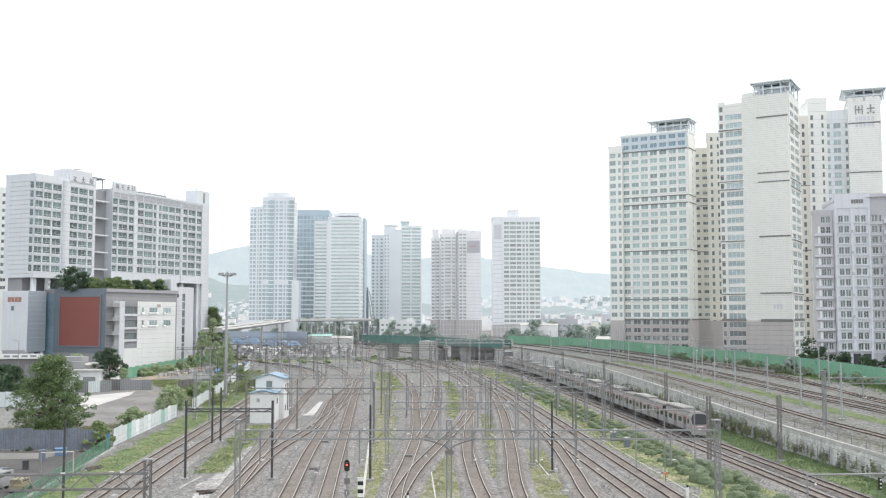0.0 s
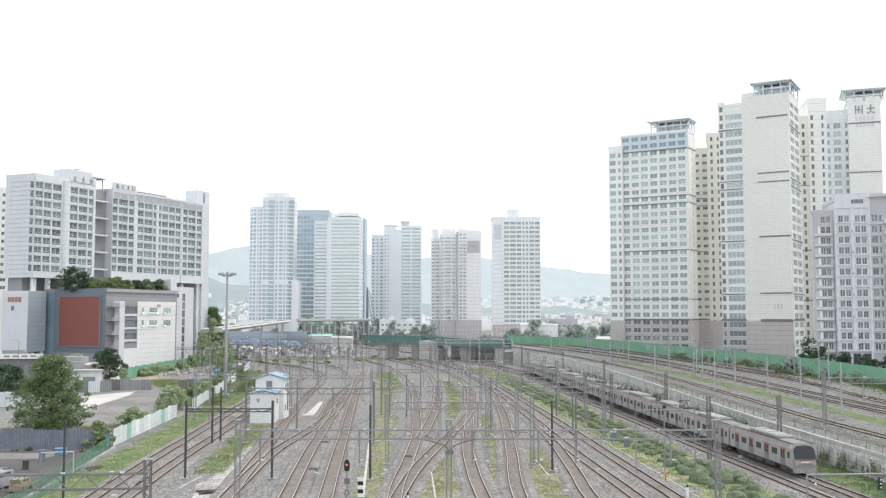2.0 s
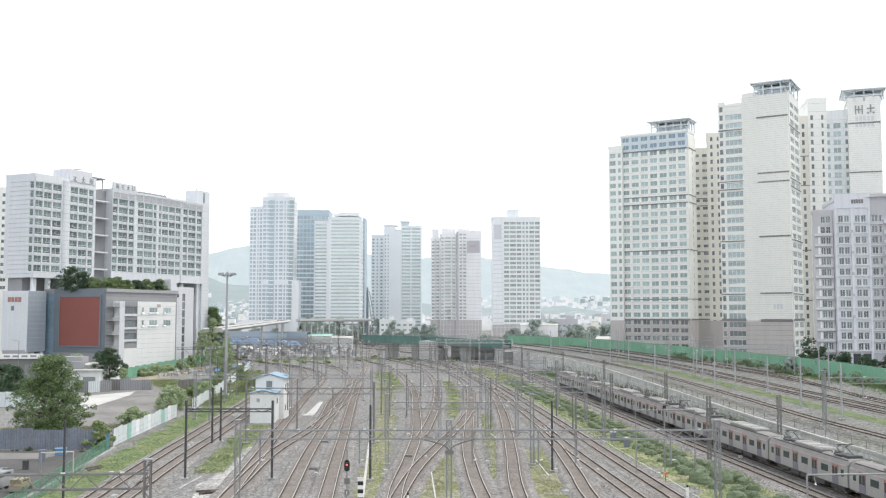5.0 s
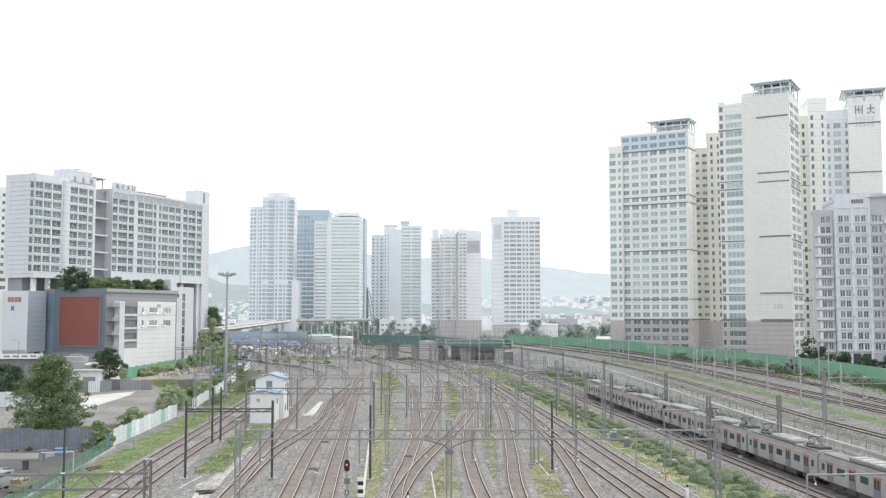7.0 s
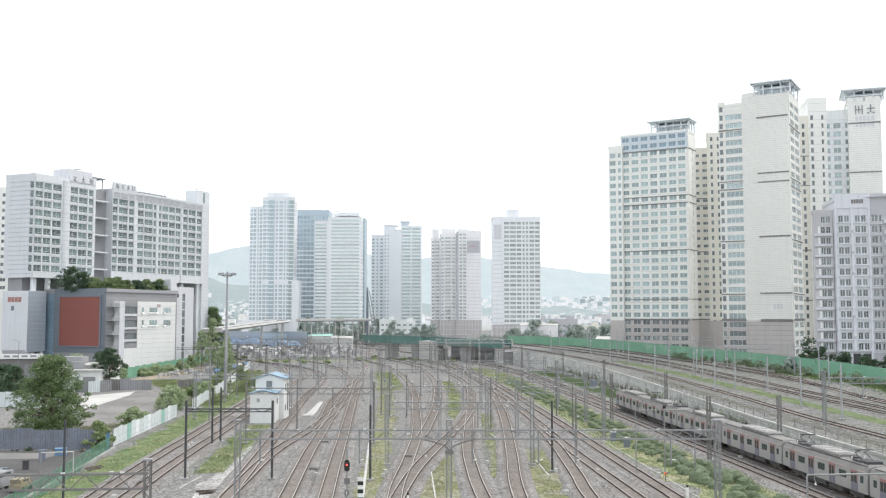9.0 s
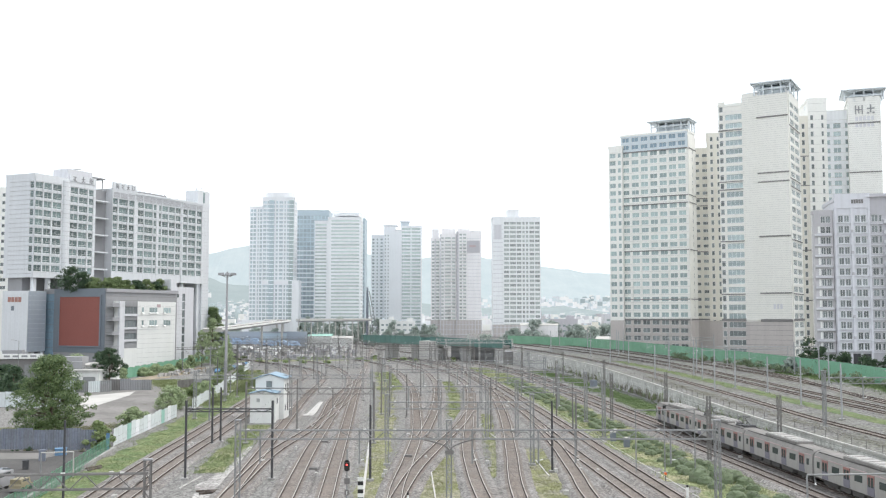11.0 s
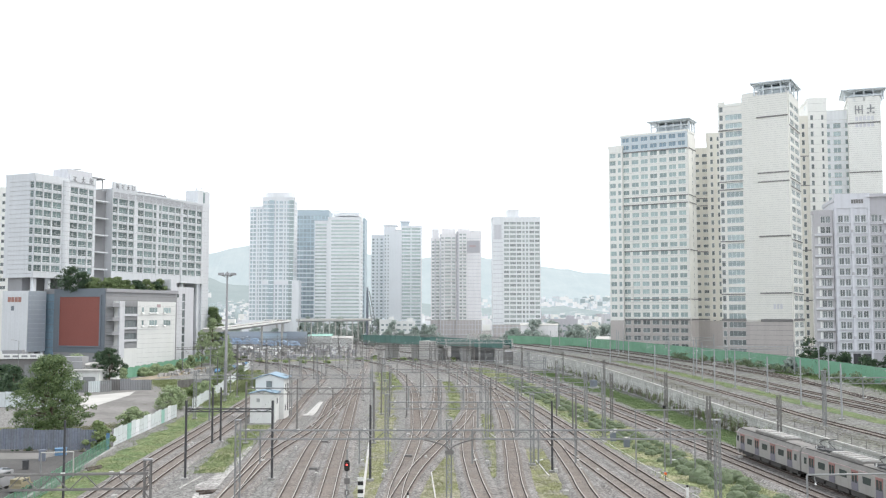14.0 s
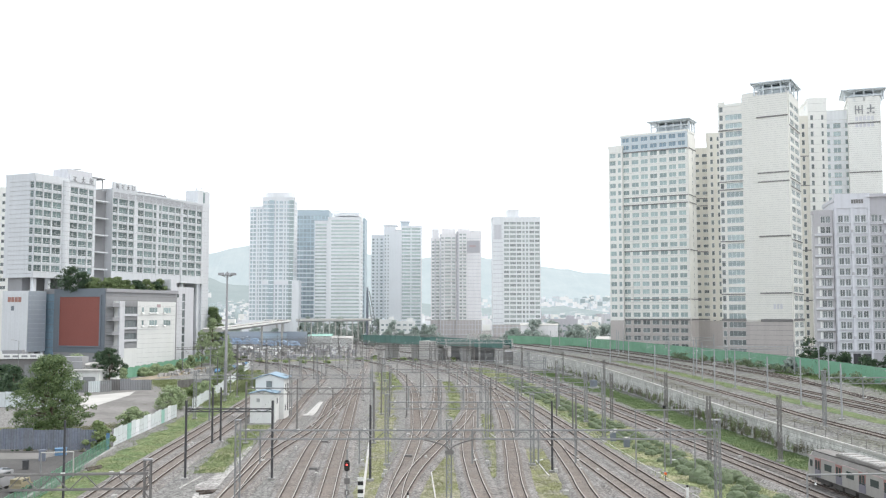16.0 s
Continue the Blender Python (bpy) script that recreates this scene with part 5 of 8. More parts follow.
def tarp_heap(x, y, rz, W, D, h, seed, mat, label):
    """Goods under a sagging tarpaulin: a lumpy cover with hanging edges."""
    rnd = random.Random(seed)
    t = thing("tarpaulin_heap", pose(x, y, -0.46, 0, 0, rz), label, "tarpaulin", "covered stacks at the end of the yard")
    nx, ny = 9, 6
    vs = []
    for j in range(ny + 1):
        for i in range(nx + 1):
            u, v = i / nx, j / ny
            edge = min(u, 1 - u, v, 1 - v)
            z = h * min(1.0, 0.55 + edge * 2.6) + rnd.uniform(-0.3, 0.3) + 0.5 * noise.noise(Vector((u * 3, v * 3, seed)))
            vs.append((W * u + rnd.uniform(-0.2, 0.2), D * v + rnd.uniform(-0.2, 0.2), z))
    fs = [(j * (nx + 1) + i, j * (nx + 1) + i + 1, (j + 1) * (nx + 1) + i + 1, (j + 1) * (nx + 1) + i) for j in range(ny) for i in range(nx)]
    part("cover", Shape().add(vs, fs, mat), t)
    g = Shape()
    for k in range(int(W / 1.3)):
        a = 0.4 + k * 1.3
        g.box(a, a + 1.1, 0.5, D - 0.5, 0, h * rnd.uniform(0.4, 0.55), rnd.choice((M_HUT, M_WHITEPAINT, M_TAUPE, M_GREY)))
    part("stacked_crates", g, t)


for i, (x, y, rz, W, D, h, mat) in enumerate(((-84, 556, 3, 10, 9, 6.8, M_TARP), (-75, 552, -4, 12, 8, 6.4, M_TARP), (-64, 548, 4, 9, 9, 5.2, M_TARP), (-57, 545, -6, 10, 9, 5.4, M_TARP), (-48.5, 548, 2, 8, 8, 4.8, M_TARP), (-73, 538, 5, 7, 6, 2.6, M_WHITEPAINT), (-63, 532, -3, 8, 6, 2.4, M_HUT), (-54, 530, 8, 6, 6, 2.2, M_SHEETWHITE))):
    tarp_heap(x, y, rz, W, D, h, 900 + i, mat, "goods stacked under a faded blue tarpaulin" if mat is M_TARP else "goods stacked under a dirty white cover")

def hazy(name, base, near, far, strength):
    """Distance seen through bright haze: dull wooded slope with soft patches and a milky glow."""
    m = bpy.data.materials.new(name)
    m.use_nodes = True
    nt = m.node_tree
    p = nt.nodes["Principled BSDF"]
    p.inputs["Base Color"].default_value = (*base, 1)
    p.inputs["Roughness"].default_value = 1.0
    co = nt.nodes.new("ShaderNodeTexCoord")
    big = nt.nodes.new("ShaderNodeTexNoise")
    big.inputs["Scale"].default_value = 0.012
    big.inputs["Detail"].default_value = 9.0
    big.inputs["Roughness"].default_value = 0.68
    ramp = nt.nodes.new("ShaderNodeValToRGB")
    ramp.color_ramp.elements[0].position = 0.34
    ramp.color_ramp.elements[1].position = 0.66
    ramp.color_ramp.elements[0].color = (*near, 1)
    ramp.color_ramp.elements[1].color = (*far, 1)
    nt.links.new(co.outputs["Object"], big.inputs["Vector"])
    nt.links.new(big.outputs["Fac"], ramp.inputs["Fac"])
    # The milky haze is put in as emission colour on the surface.
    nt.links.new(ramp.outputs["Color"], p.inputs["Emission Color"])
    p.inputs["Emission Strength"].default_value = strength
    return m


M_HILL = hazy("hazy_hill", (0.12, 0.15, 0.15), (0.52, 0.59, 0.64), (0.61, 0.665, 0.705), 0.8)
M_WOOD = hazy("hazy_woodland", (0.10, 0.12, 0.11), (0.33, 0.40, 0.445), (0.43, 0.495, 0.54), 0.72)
# Far houses glow too, with the same haze in their colour.
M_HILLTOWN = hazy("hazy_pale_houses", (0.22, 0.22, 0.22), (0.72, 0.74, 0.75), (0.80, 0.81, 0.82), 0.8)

walkway = thing("elevated_walkway", pose(-42.5, 567, -0.46, 0, 0, 52), "long white elevated walkway on slim columns", "walkway")
block(walkway, "deck", 0, 70, 0, 3, 16.6, 17.8, M_COPING)
block(walkway, "soffit", 0, 70, 0.5, 2.5, 16.1, 16.6, M_GREY)
for k in range(13):
    block(walkway, "column", 0.4 + k * 5.6, 0.72 + k * 5.6, 1.0, 1.6, 0, 16.1, M_COPING)
    block(walkway, "brace", 0.4 + k * 5.6, 0.9 + k * 5.6, 1.6, 2.6, 12.0, 12.4, M_COPING)
rig = thing("piling_rig", pose(-3.0, 640, -0.46), "tall blue-grey piling rig with a leaning steel boom", "construction rig")
lt = Shape()
for px, py in ((-1.1, -1.1), (1.1, -1.1), (1.1, 1.1), (-1.1, 1.1)):
    lt.bar((px, py, 0), (px * 0.5, py * 0.5, 39), 0.14, M_SLATE)
for k in range(12):
    lt.bar((-1.1 + k * 0.04, -1.1, k * 3.0), (1.1 - k * 0.04, -1.1, k * 3.0 + 3.0), 0.09, M_SLATE)
part("leader", lt, rig)
part("leader_tube", Shape().bar((0, 0, 2), (0.0, 0, 38.5), 0.8, M_SHEETBLUE, 8, 0.4), rig)
part("boom", Shape().bar((1.2, 0, 36), (7.5, 0, 4), 0.32, M_STEEL, 6), rig)
part("boom", Shape().bar((0.8, 0, 32), (4.6, 0, 3), 0.26, M_STEEL, 6), rig)
part("cab", Shape().box(-1.8, 4.8, -1.6, 1.6, 0.9, 4.4, M_SHEETBLUE), rig)
part("crawler", Shape().box(-2.6, 5.4, -2.2, 2.2, 0, 0.9, M_BLACKPOLE), rig)
for x, y, W, D, h, mat, lab in ((5.2, 640, 10, 9, 16.4, M_HUT, "white low station building with flat roof"), (15.6, 640, 13, 9, 15.4, M_HUT, "low pale station wing with flat roof"), (113, 596, 17, 14, 17, M_MAUVE, "pale grey low block with flat roof beyond the hoarding"), (132, 592, 12, 14, 13, M_CREAM, "cream low block beyond the hoarding"), (146, 590, 16, 14, 20, M_LILAC, "pale pink low block beyond the hoarding"), (100, 640, 12, 12, 27, M_MAUVE, "mauve grey low block beyond the hoarding")):
    lb = thing("low_block", pose(x, y, -0.46, 0, 0, -6), lab, "building", "low blocks beyond the railway")
    core(lb, W, D, 0, h, mat, 0.6)
    facade(lb, "front", even(0.6, W - 0.6, max(3, int(W / 3.4)), 0.6), floors(1.5, int(h / 3.5), 3.4, 0.9, 2.4), W, D, 0, h, mat, 0.25, M_MIRROR)
    block(lb, "stair_head", W * 0.6, W * 0.9, 3, 7, h, h + 2.6, mat)
    block(lb, "water_tank", W * 0.15, W * 0.3, 3, 5, h + 0.0, h + 1.6, M_BLUECLAD)

# distant town: a crowd of small pale blocks
rnd = random.Random(5)
town = Shape()
for k in range(2600):
    y = rnd.uniform(1150, 2950)
    x = rnd.uniform(-0.42, 0.55) * y
    w, h = rnd.uniform(6, 14), rnd.choice((5, 6, 7, 8, 9, 12)) * rnd.uniform(0.8, 1.2) + (y - 1150) * 0.012
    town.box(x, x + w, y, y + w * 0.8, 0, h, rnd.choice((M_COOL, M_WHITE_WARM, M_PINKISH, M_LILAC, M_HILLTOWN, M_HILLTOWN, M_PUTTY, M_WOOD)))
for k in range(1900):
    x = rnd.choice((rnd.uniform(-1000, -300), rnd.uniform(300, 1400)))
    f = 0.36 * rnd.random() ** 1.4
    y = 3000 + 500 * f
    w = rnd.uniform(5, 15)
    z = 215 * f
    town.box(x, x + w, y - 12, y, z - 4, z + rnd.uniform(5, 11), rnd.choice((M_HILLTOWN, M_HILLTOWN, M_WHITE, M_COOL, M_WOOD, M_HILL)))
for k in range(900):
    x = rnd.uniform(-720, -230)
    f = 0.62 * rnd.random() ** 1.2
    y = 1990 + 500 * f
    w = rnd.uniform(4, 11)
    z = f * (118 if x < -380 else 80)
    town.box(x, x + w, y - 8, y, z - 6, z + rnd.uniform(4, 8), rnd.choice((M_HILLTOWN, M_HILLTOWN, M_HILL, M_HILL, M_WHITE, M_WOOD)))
tagged(part("distant_town", town), "crowd of small pale houses and blocks far away", "town", kind="stuff")

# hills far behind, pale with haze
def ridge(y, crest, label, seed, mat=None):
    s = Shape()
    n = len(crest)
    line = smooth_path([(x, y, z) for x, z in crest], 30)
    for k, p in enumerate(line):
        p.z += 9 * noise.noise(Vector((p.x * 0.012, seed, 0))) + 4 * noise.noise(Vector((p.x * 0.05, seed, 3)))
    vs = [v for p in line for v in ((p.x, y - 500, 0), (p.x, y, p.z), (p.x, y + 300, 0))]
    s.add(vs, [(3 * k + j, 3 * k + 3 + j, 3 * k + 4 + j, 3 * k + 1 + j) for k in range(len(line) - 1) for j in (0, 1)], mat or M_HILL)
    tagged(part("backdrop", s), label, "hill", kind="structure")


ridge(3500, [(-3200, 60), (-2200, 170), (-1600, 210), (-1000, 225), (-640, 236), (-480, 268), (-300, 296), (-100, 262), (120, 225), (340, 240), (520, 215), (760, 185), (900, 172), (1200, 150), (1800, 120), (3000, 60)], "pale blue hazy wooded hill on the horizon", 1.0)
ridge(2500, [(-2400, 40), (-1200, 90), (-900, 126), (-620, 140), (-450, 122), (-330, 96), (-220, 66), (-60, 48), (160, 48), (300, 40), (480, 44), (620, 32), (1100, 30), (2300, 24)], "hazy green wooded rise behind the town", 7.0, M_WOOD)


# ---- green hoarding along the raised railway ----
FENCE = smooth_path([(118, 150), (118, 204), (119.5, 249), (116.5, 302), (110.8, 339), (103, 395), (92, 430), (67, 467)], 2.5)
hoard = thing("green_hoarding", pose(0, 0, 0), "bright green sheet hoarding with posts along the railway", "fence")
for i, (a, b) in enumerate(zip(FENCE, FENCE[1:])):
    d = (b - a).normalized() * 0.02
    s = Shape()
    za, zb = terrace(a.y), terrace(b.y)
    top = 3.6
    pts = []
    for k in range(9):
        q = a + d + (b - a - 2 * d) * (k / 8)
        o = 0.05 if k % 2 else -0.05
        pts.append((q, o))
    sd = Vector((-(b - a).y, (b - a).x, 0)).normalized()
    vs = []
    for (q, o) in pts:
        z = za + (zb - za) * 0.5
        vs += [tuple(q + sd * o + Vector((0, 0, z - 0.3))), tuple(q + sd * o + Vector((0, 0, z + top)))]
    s.add(vs, [(2 * k, 2 * k + 2, 2 * k + 3, 2 * k + 1) for k in range(8)], M_TEALFENCE if a.y < 262 else M_GREENFENCE)
    part("sheet", s, hoard)
    part("post", Shape().bar((a.x + 0.15, a.y, za - 0.3), (a.x + 0.15, a.y, za + top + 0.2), 0.08, M_STEEL), hoard)


# ---- overhead line structures ----
def lattice(s, x, y, z0, z1, w, mat, d=None):
    """A square lattice mast: four corner bars with diagonals."""
    h = w / 2
    for a, b in ((-h, -h), (h, -h), (h, h), (-h, h)):
        s.bar((x + a, y + b, z0), (x + a, y + b, z1), 0.065, mat)
    n = max(3, int((z1 - z0) / 0.7))
    for k in range(n):
        za, zb = z0 + (z1 - z0) * k / n, z0 + (z1 - z0) * (k + 1) / n
        f = 1 if k % 2 else -1
        s.bar((x - h * f, y - h, za), (x + h * f, y - h, zb), 0.055, mat)
        s.bar((x - h, y + h * f, za), (x - h, y - h * f, zb), 0.045, mat)
        s.bar((x - h, y - h, zb), (x + h, y - h, zb), 0.045, mat)


def portal(x0, x1, y, zb, posts, drops, z0=-0.4, depth=0.9, mast="lattice", mat=None, dy=0.0, label="galvanised steel catenary portal with truss beam and insulators", over=1.0, width=0.46):
    mat = mat or M_STEEL
    p = thing("catenary_portal", pose(0, 0, 0), label, "catenary portal", "catenary portals of the yard")
    yy = lambda x: y + dy * (x - x0)
    s = Shape()
    for dz in (0, -depth):
        for oy in (-0.22, 0.22):
            s.bar((x0, yy(x0) + oy, zb + dz), (x1, yy(x1) + oy, zb + dz), 0.085 if dz == 0 else 0.07, mat)
    n = max(2, int((x1 - x0) / 1.15))
    for k in range(n):
        a, b = x0 + (x1 - x0) * k / n, x0 + (x1 - x0) * (k + 1) / n
        if k % 2:
            s.bar((a, yy(a) - 0.22, zb), (b, yy(b) - 0.22, zb - depth), 0.05, mat)
        else:
            s.bar((a, yy(a) - 0.22, zb - depth), (b, yy(b) - 0.22, zb), 0.05, mat)
        s.bar((a, yy(a) - 0.22, zb), (a, yy(a) + 0.22, zb), 0.03, mat)
    part("truss_beam", s, p)
    for x in posts:
        m = Shape()
        if mast == "lattice":
            lattice(m, x, yy(x), z0, zb + over, width, mat)
            m.box(x - 0.45, x + 0.45, yy(x) - 0.45, yy(x) + 0.45, z0 - 0.1, z0 + 0.25, M_CONCRETE)
            m.box(x - 0.34, x + 0.34, yy(x) - 0.3, yy(x) + 0.3, zb + over, zb + over + 0.1, M_GREY)
        else:
            m.bar((x, yy(x), z0), (x, yy(x), zb + over), 0.15, mat, 8)
            m.box(x - 0.4, x + 0.4, yy(x) - 0.4, yy(x) + 0.4, z0 - 0.1, z0 + 0.2, M_CONCRETE)
        part("mast", m, p)
    for x in drops:
        m = Shape()
        m.bar((x, yy(x), zb), (x, yy(x), zb - 3.4), 0.09, mat, 6)
        m.bar((x, yy(x), zb - 2.2), (x + 1.6, yy(x), zb - 1.6), 0.035, mat)
        m.bar((x, yy(x), zb - 3.1), (x + 1.8, yy(x), zb - 2.7), 0.03, mat)
        part("drop_post", m, p)
        part("insulator", Shape().bar((x + 0.15, yy(x), zb - 3.05), (x + 0.48, yy(x), zb - 2.98), 0.06, M_PORCELAIN, 6), p)
    k = 0
    x = x0 + 0.9
    while x < x1 - 0.5:
        part("insulator", Shape().bar((x, yy(x) - 0.25, zb + 0.12), (x + 0.3, yy(x) - 0.25, zb + 0.12), 0.055, M_PORCELAIN, 6), p)
        x += 5.2 + 2.1 * math.sin(k * 2.3)
        k += 1
    return p


def pole(x, y, h, r=0.15, mat=None, z0=-0.46, arms=(), label="dark steel catenary pole standing on a concrete foot", lat=False):
    mat = mat or M_BLACKPOLE
    p = thing("catenary_pole", pose(x, y, z0), label, "catenary pole", "single catenary poles")
    s = Shape()
    if lat:
        lattice(s, 0, 0, 0, h, 0.42, mat)
    else:
        s.bar((0, 0, 0), (0, 0, h), r * 1.1, mat, 8, r * 0.9)
    part("shaft", s, p)
    part("foot", Shape().box(-0.42, 0.42, -0.42, 0.42, 0, 0.3, M_CONCRETE), p)
    for z, reach in arms:
        a = Shape()
        a.bar((0, 0, z), (reach, 0, z + 0.5), 0.035, M_STEEL)
        a.bar((0, 0, z + 1.3), (reach, 0, z + 0.6), 0.03, M_STEEL)
        part("bracket_arm", a, p)
        part("insulator", Shape().bar((reach * 0.08, 0, z + 0.04), (reach * 0.2, 0, z + 0.1), 0.06, M_PORCELAIN, 6), p)
    return p


portal(-13.7, 35.6, 100.3, 7.65, (-13.7, 8.0, 35.6), (-11.4, -1.2, 10.4, 17.2, 21.0, 30.8), dy=-0.073, width=0.5)
gus = thing("mast_bracket", pose(8.0, 98.3, 0), "dark curved steel bracket under the beam of a catenary portal", "mast bracket")
for sx in (-1, 1):
    prev = Vector((0, -0.3, 5.6))
    for k in range(1, 6):
        cur = Vector((sx * 2.6 * (k / 5) ** 1.5, -0.3, 5.6 + 1.2 * (k / 5) ** 0.7))
        part("curved_arm", Shape().bar(prev, cur, 0.1, M_STEEL_OLD), gus)
        prev = cur
part("collar", Shape().box(-0.42, 0.42, -0.42, 0.42, 5.3, 5.7, M_STEEL_OLD), gus)
portal(-62, -17.0, 75.0, 7.45, (-17.0, -40), (-28,), depth=1.15, mat=M_STEEL_OLD)
portal(2.1, 21.4, 128.2, 7.9, (2.1, 21.4), (14.2,), dy=-0.075)
portal(-19.5, 0.4, 151.5, 8.1, (-19.5, 0.4), (-13, -6), dy=-0.075, mast="tube", mat=M_STEEL_OLD)
portal(-22.5, -12.0, 118.9, 8.1, (-22.5, -12.0), (), dy=-0.075, mast="tube", mat=M_BLACKPOLE, depth=0.35, label="dark catenary portal with a slim beam across two tracks")
portal(2.4, 18.6, 155, 8.0, (2.4, 11.0, 18.6), (6.0, 14.8), dy=-0.075)
portal(23.4, 37.4, 153.4, 7.9, (23.4, 37.4), (30.0,), dy=-0.075)
portal(22.0, 40.0, 178, 7.8, (40.0,), (28, 34), dy=-0.075)
for y, x0, x1 in ((188, -34, 0), (205, 4, 40), (226, -34, -2), (243, 3, 44), (268, -33, 0), (286, 4, 47), (312, -34, 2), (332, 3, 46), (362, -50, 4), (376, 3, 40), (404, -56, 40)):
    portal(x0, x1, y, 7.9, (x0, (x0 + x1) / 2 + 1.4, x1), tuple(x0 + (x1 - x0) * f for f in (0.2, 0.4, 0.7, 0.85)), dy=-0.05, mat=M_STEEL_OLD if y > 300 else M_STEEL, depth=0.7, over=0.8)
slim = thing("pipe_portal", pose(0, 70.7, 0), "slim grey pipe portal across the near tracks", "pipe portal")
part("crossbar", Shape().bar((32.95, 0, 7.42), (60, 0, 7.42), 0.075, M_STEEL, 8), slim)
for x in (32.95, 60.0):
    part("post", Shape().bar((x, 0, -0.46), (x, 0, 7.42), 0.08, M_STEEL, 8), slim)
    part("foot", Shape().box(x - 0.3, x + 0.3, -0.3, 0.3, -0.46, -0.2, M_CONCRETE), slim)
for y, x0, x1 in ((384, 30, 57), (396, 27, 55)):
    portal(x0, x1, y, 9.5, (x0, (x0 + x1) / 2, x1), (), depth=1.4, mat=M_COPING, over=0.4, label="pale lattice signal gantry before the bridge")
pole(-0.1, 116.4, 9.1, 0.14, arms=((6.0, -2.4),))
pole(23.0, 121.0, 9.0, 0.14, arms=((6.0, -2.2),))
pole(-23.6, 153, 8.6, 0.15)
pole(-24.4, 150, 8.8, 0.15)
pole(-32.4, 104.5, 8.8, 0.13)
for x, y in ((46.0, 128), (45.5, 179), (44.9, 230), (44.4, 280)):
    pole(x, y, 8.9, 0.2, M_STEEL_OLD, arms=((5.6, 2.6),), lat=True, label="weathered lattice catenary mast beside the main line")
for x, y in ((55.6, 127.2), (56.4, 180), (57.2, 232), (57.4, 284), (53.5, 338)):
    pole(x, y, 9.0, 0.2, M_STEEL_OLD, arms=((5.6, -2.6),), lat=True, label="weathered lattice catenary mast beside the main line")
for x, y, h in ((73.2, 199.6, 8.6), (80.2, 206, 8.4), (83.3, 196, 7.6), (77.8, 168.5, 8.6), (74.8, 147.6, 9.0), (85.0, 247, 9.5), (91.0, 262, 9.0), (71.2, 236, 8.4), (83.5, 263, 8.4), (91.4, 348, 9.0), (96.6, 361, 9.2), (90.7, 396, 9), (85.7, 431, 9), (76, 300, 8.6), (79, 340, 8.6), (70.5, 372, 8.6)):
    pole(x, y, h, 0.15, M_STEEL_PALE, terrace(y) - 0.4, arms=((5.8, -2.2), (5.8, 2.2)), label="grey steel catenary pole on the raised railway")
for x, y in ((98.4, 176), (104.6, 212), (112, 246), (110.5, 290), (106, 335), (99, 380)):
    pole(x, y, 8.8, 0.16, M_STEEL_PALE, terrace(y) - 0.4, arms=((5.8, -2.4),), label="grey steel catenary pole on the raised railway")
for x, y in ((28.7, 133), (34.4, 162), (36.1, 185), (39.5, 248), (32.6, 249), (20.4, 163), (-12.7, 166), (-19.9, 235), (12.0, 233), (16.2, 233), (20.3, 250), (6.9, 187), (3.6, 188), (2.0, 193), (-40.2, 254), (-32.6, 236), (8, 300), (14, 330), (-18, 300), (-24, 330), (-12, 360), (22, 350), (-30, 280), (-36, 330), (-44, 380), (34, 340), (40, 300), (28, 395), (-2, 400), (-20, 400)):
    pole(x, y, 8.2 + (x * 7 % 1.3), 0.13, M_STEEL_OLD, arms=((5.7, 2.0),), label="weathered catenary pole in the yard")
portal(67.9, 96.0, 139.3, terrace(139) + 7.0, (67.9, 96.0), (74, 82), z0=terrace(139) - 0.4, width=0.42)
portal(82.0, 112.0, 232, terrace(232) + 7.8, (82.0, 112.0), (88, 94, 104), z0=terrace(232) - 0.4, mast="tube", mat=M_STEEL_PALE)
portal(82.0, 110.0, 300, terrace(300) + 7.8, (82.0, 110.0), (88, 94, 104), z0=terrace(300) - 0.4, mast="tube", mat=M_STEEL_PALE)

slim = thing("pipe_portal", pose(0, 119, 0), "slim grey pipe portal beside the shrub verge", "pipe portal")
part("crossbar", Shape().bar((33.3, 0, 7.5), (40.9, 0, 7.5), 0.07, M_STEEL, 8), slim)
for x in (33.3, 37.0, 40.9):
    part("post", Shape().bar((x, 0, -0.46), (x, 0, 7.5), 0.08, M_STEEL, 8), slim)
    part("foot", Shape().box(x - 0.3, x + 0.3, -0.3, 0.3, -0.46, -0.2, M_CONCRETE), slim)
part("signal_head", Shape().bar((37.0, -0.1, 7.7), (37.0, -0.1, 8.1), 0.22, M_BLACK, 10), slim, "small dark signal lamp")
up = thing("utility_pole", pose(-30.1, 181.5, -0.46), "grey concrete utility pole with crossarms and boxes", "utility pole")
part("shaft", Shape().bar((0, 0, 0), (0, 0, 14.2), 0.17, M_STEEL, 10, 0.1), up)
for z in (13.6, 12.4):
    part("crossarm", Shape().box(-1.1, 1.1, -0.06, 0.06, z, z + 0.12, M_STEEL), up)
for x in (-0.45, 0.45):
    part("transformer", Shape().bar((x, -0.3, 9.0), (x, -0.3, 9.9), 0.22, M_STEEL, 10), up)
for x in (-0.9, -0.4, 0.4, 0.9):
    part("insulator", Shape().bar((x, 0, 13.7), (x, 0, 13.95), 0.06, M_PORCELAIN, 6), up)

# crowded masts and beams at the throat of the yard
rt = random.Random(12)
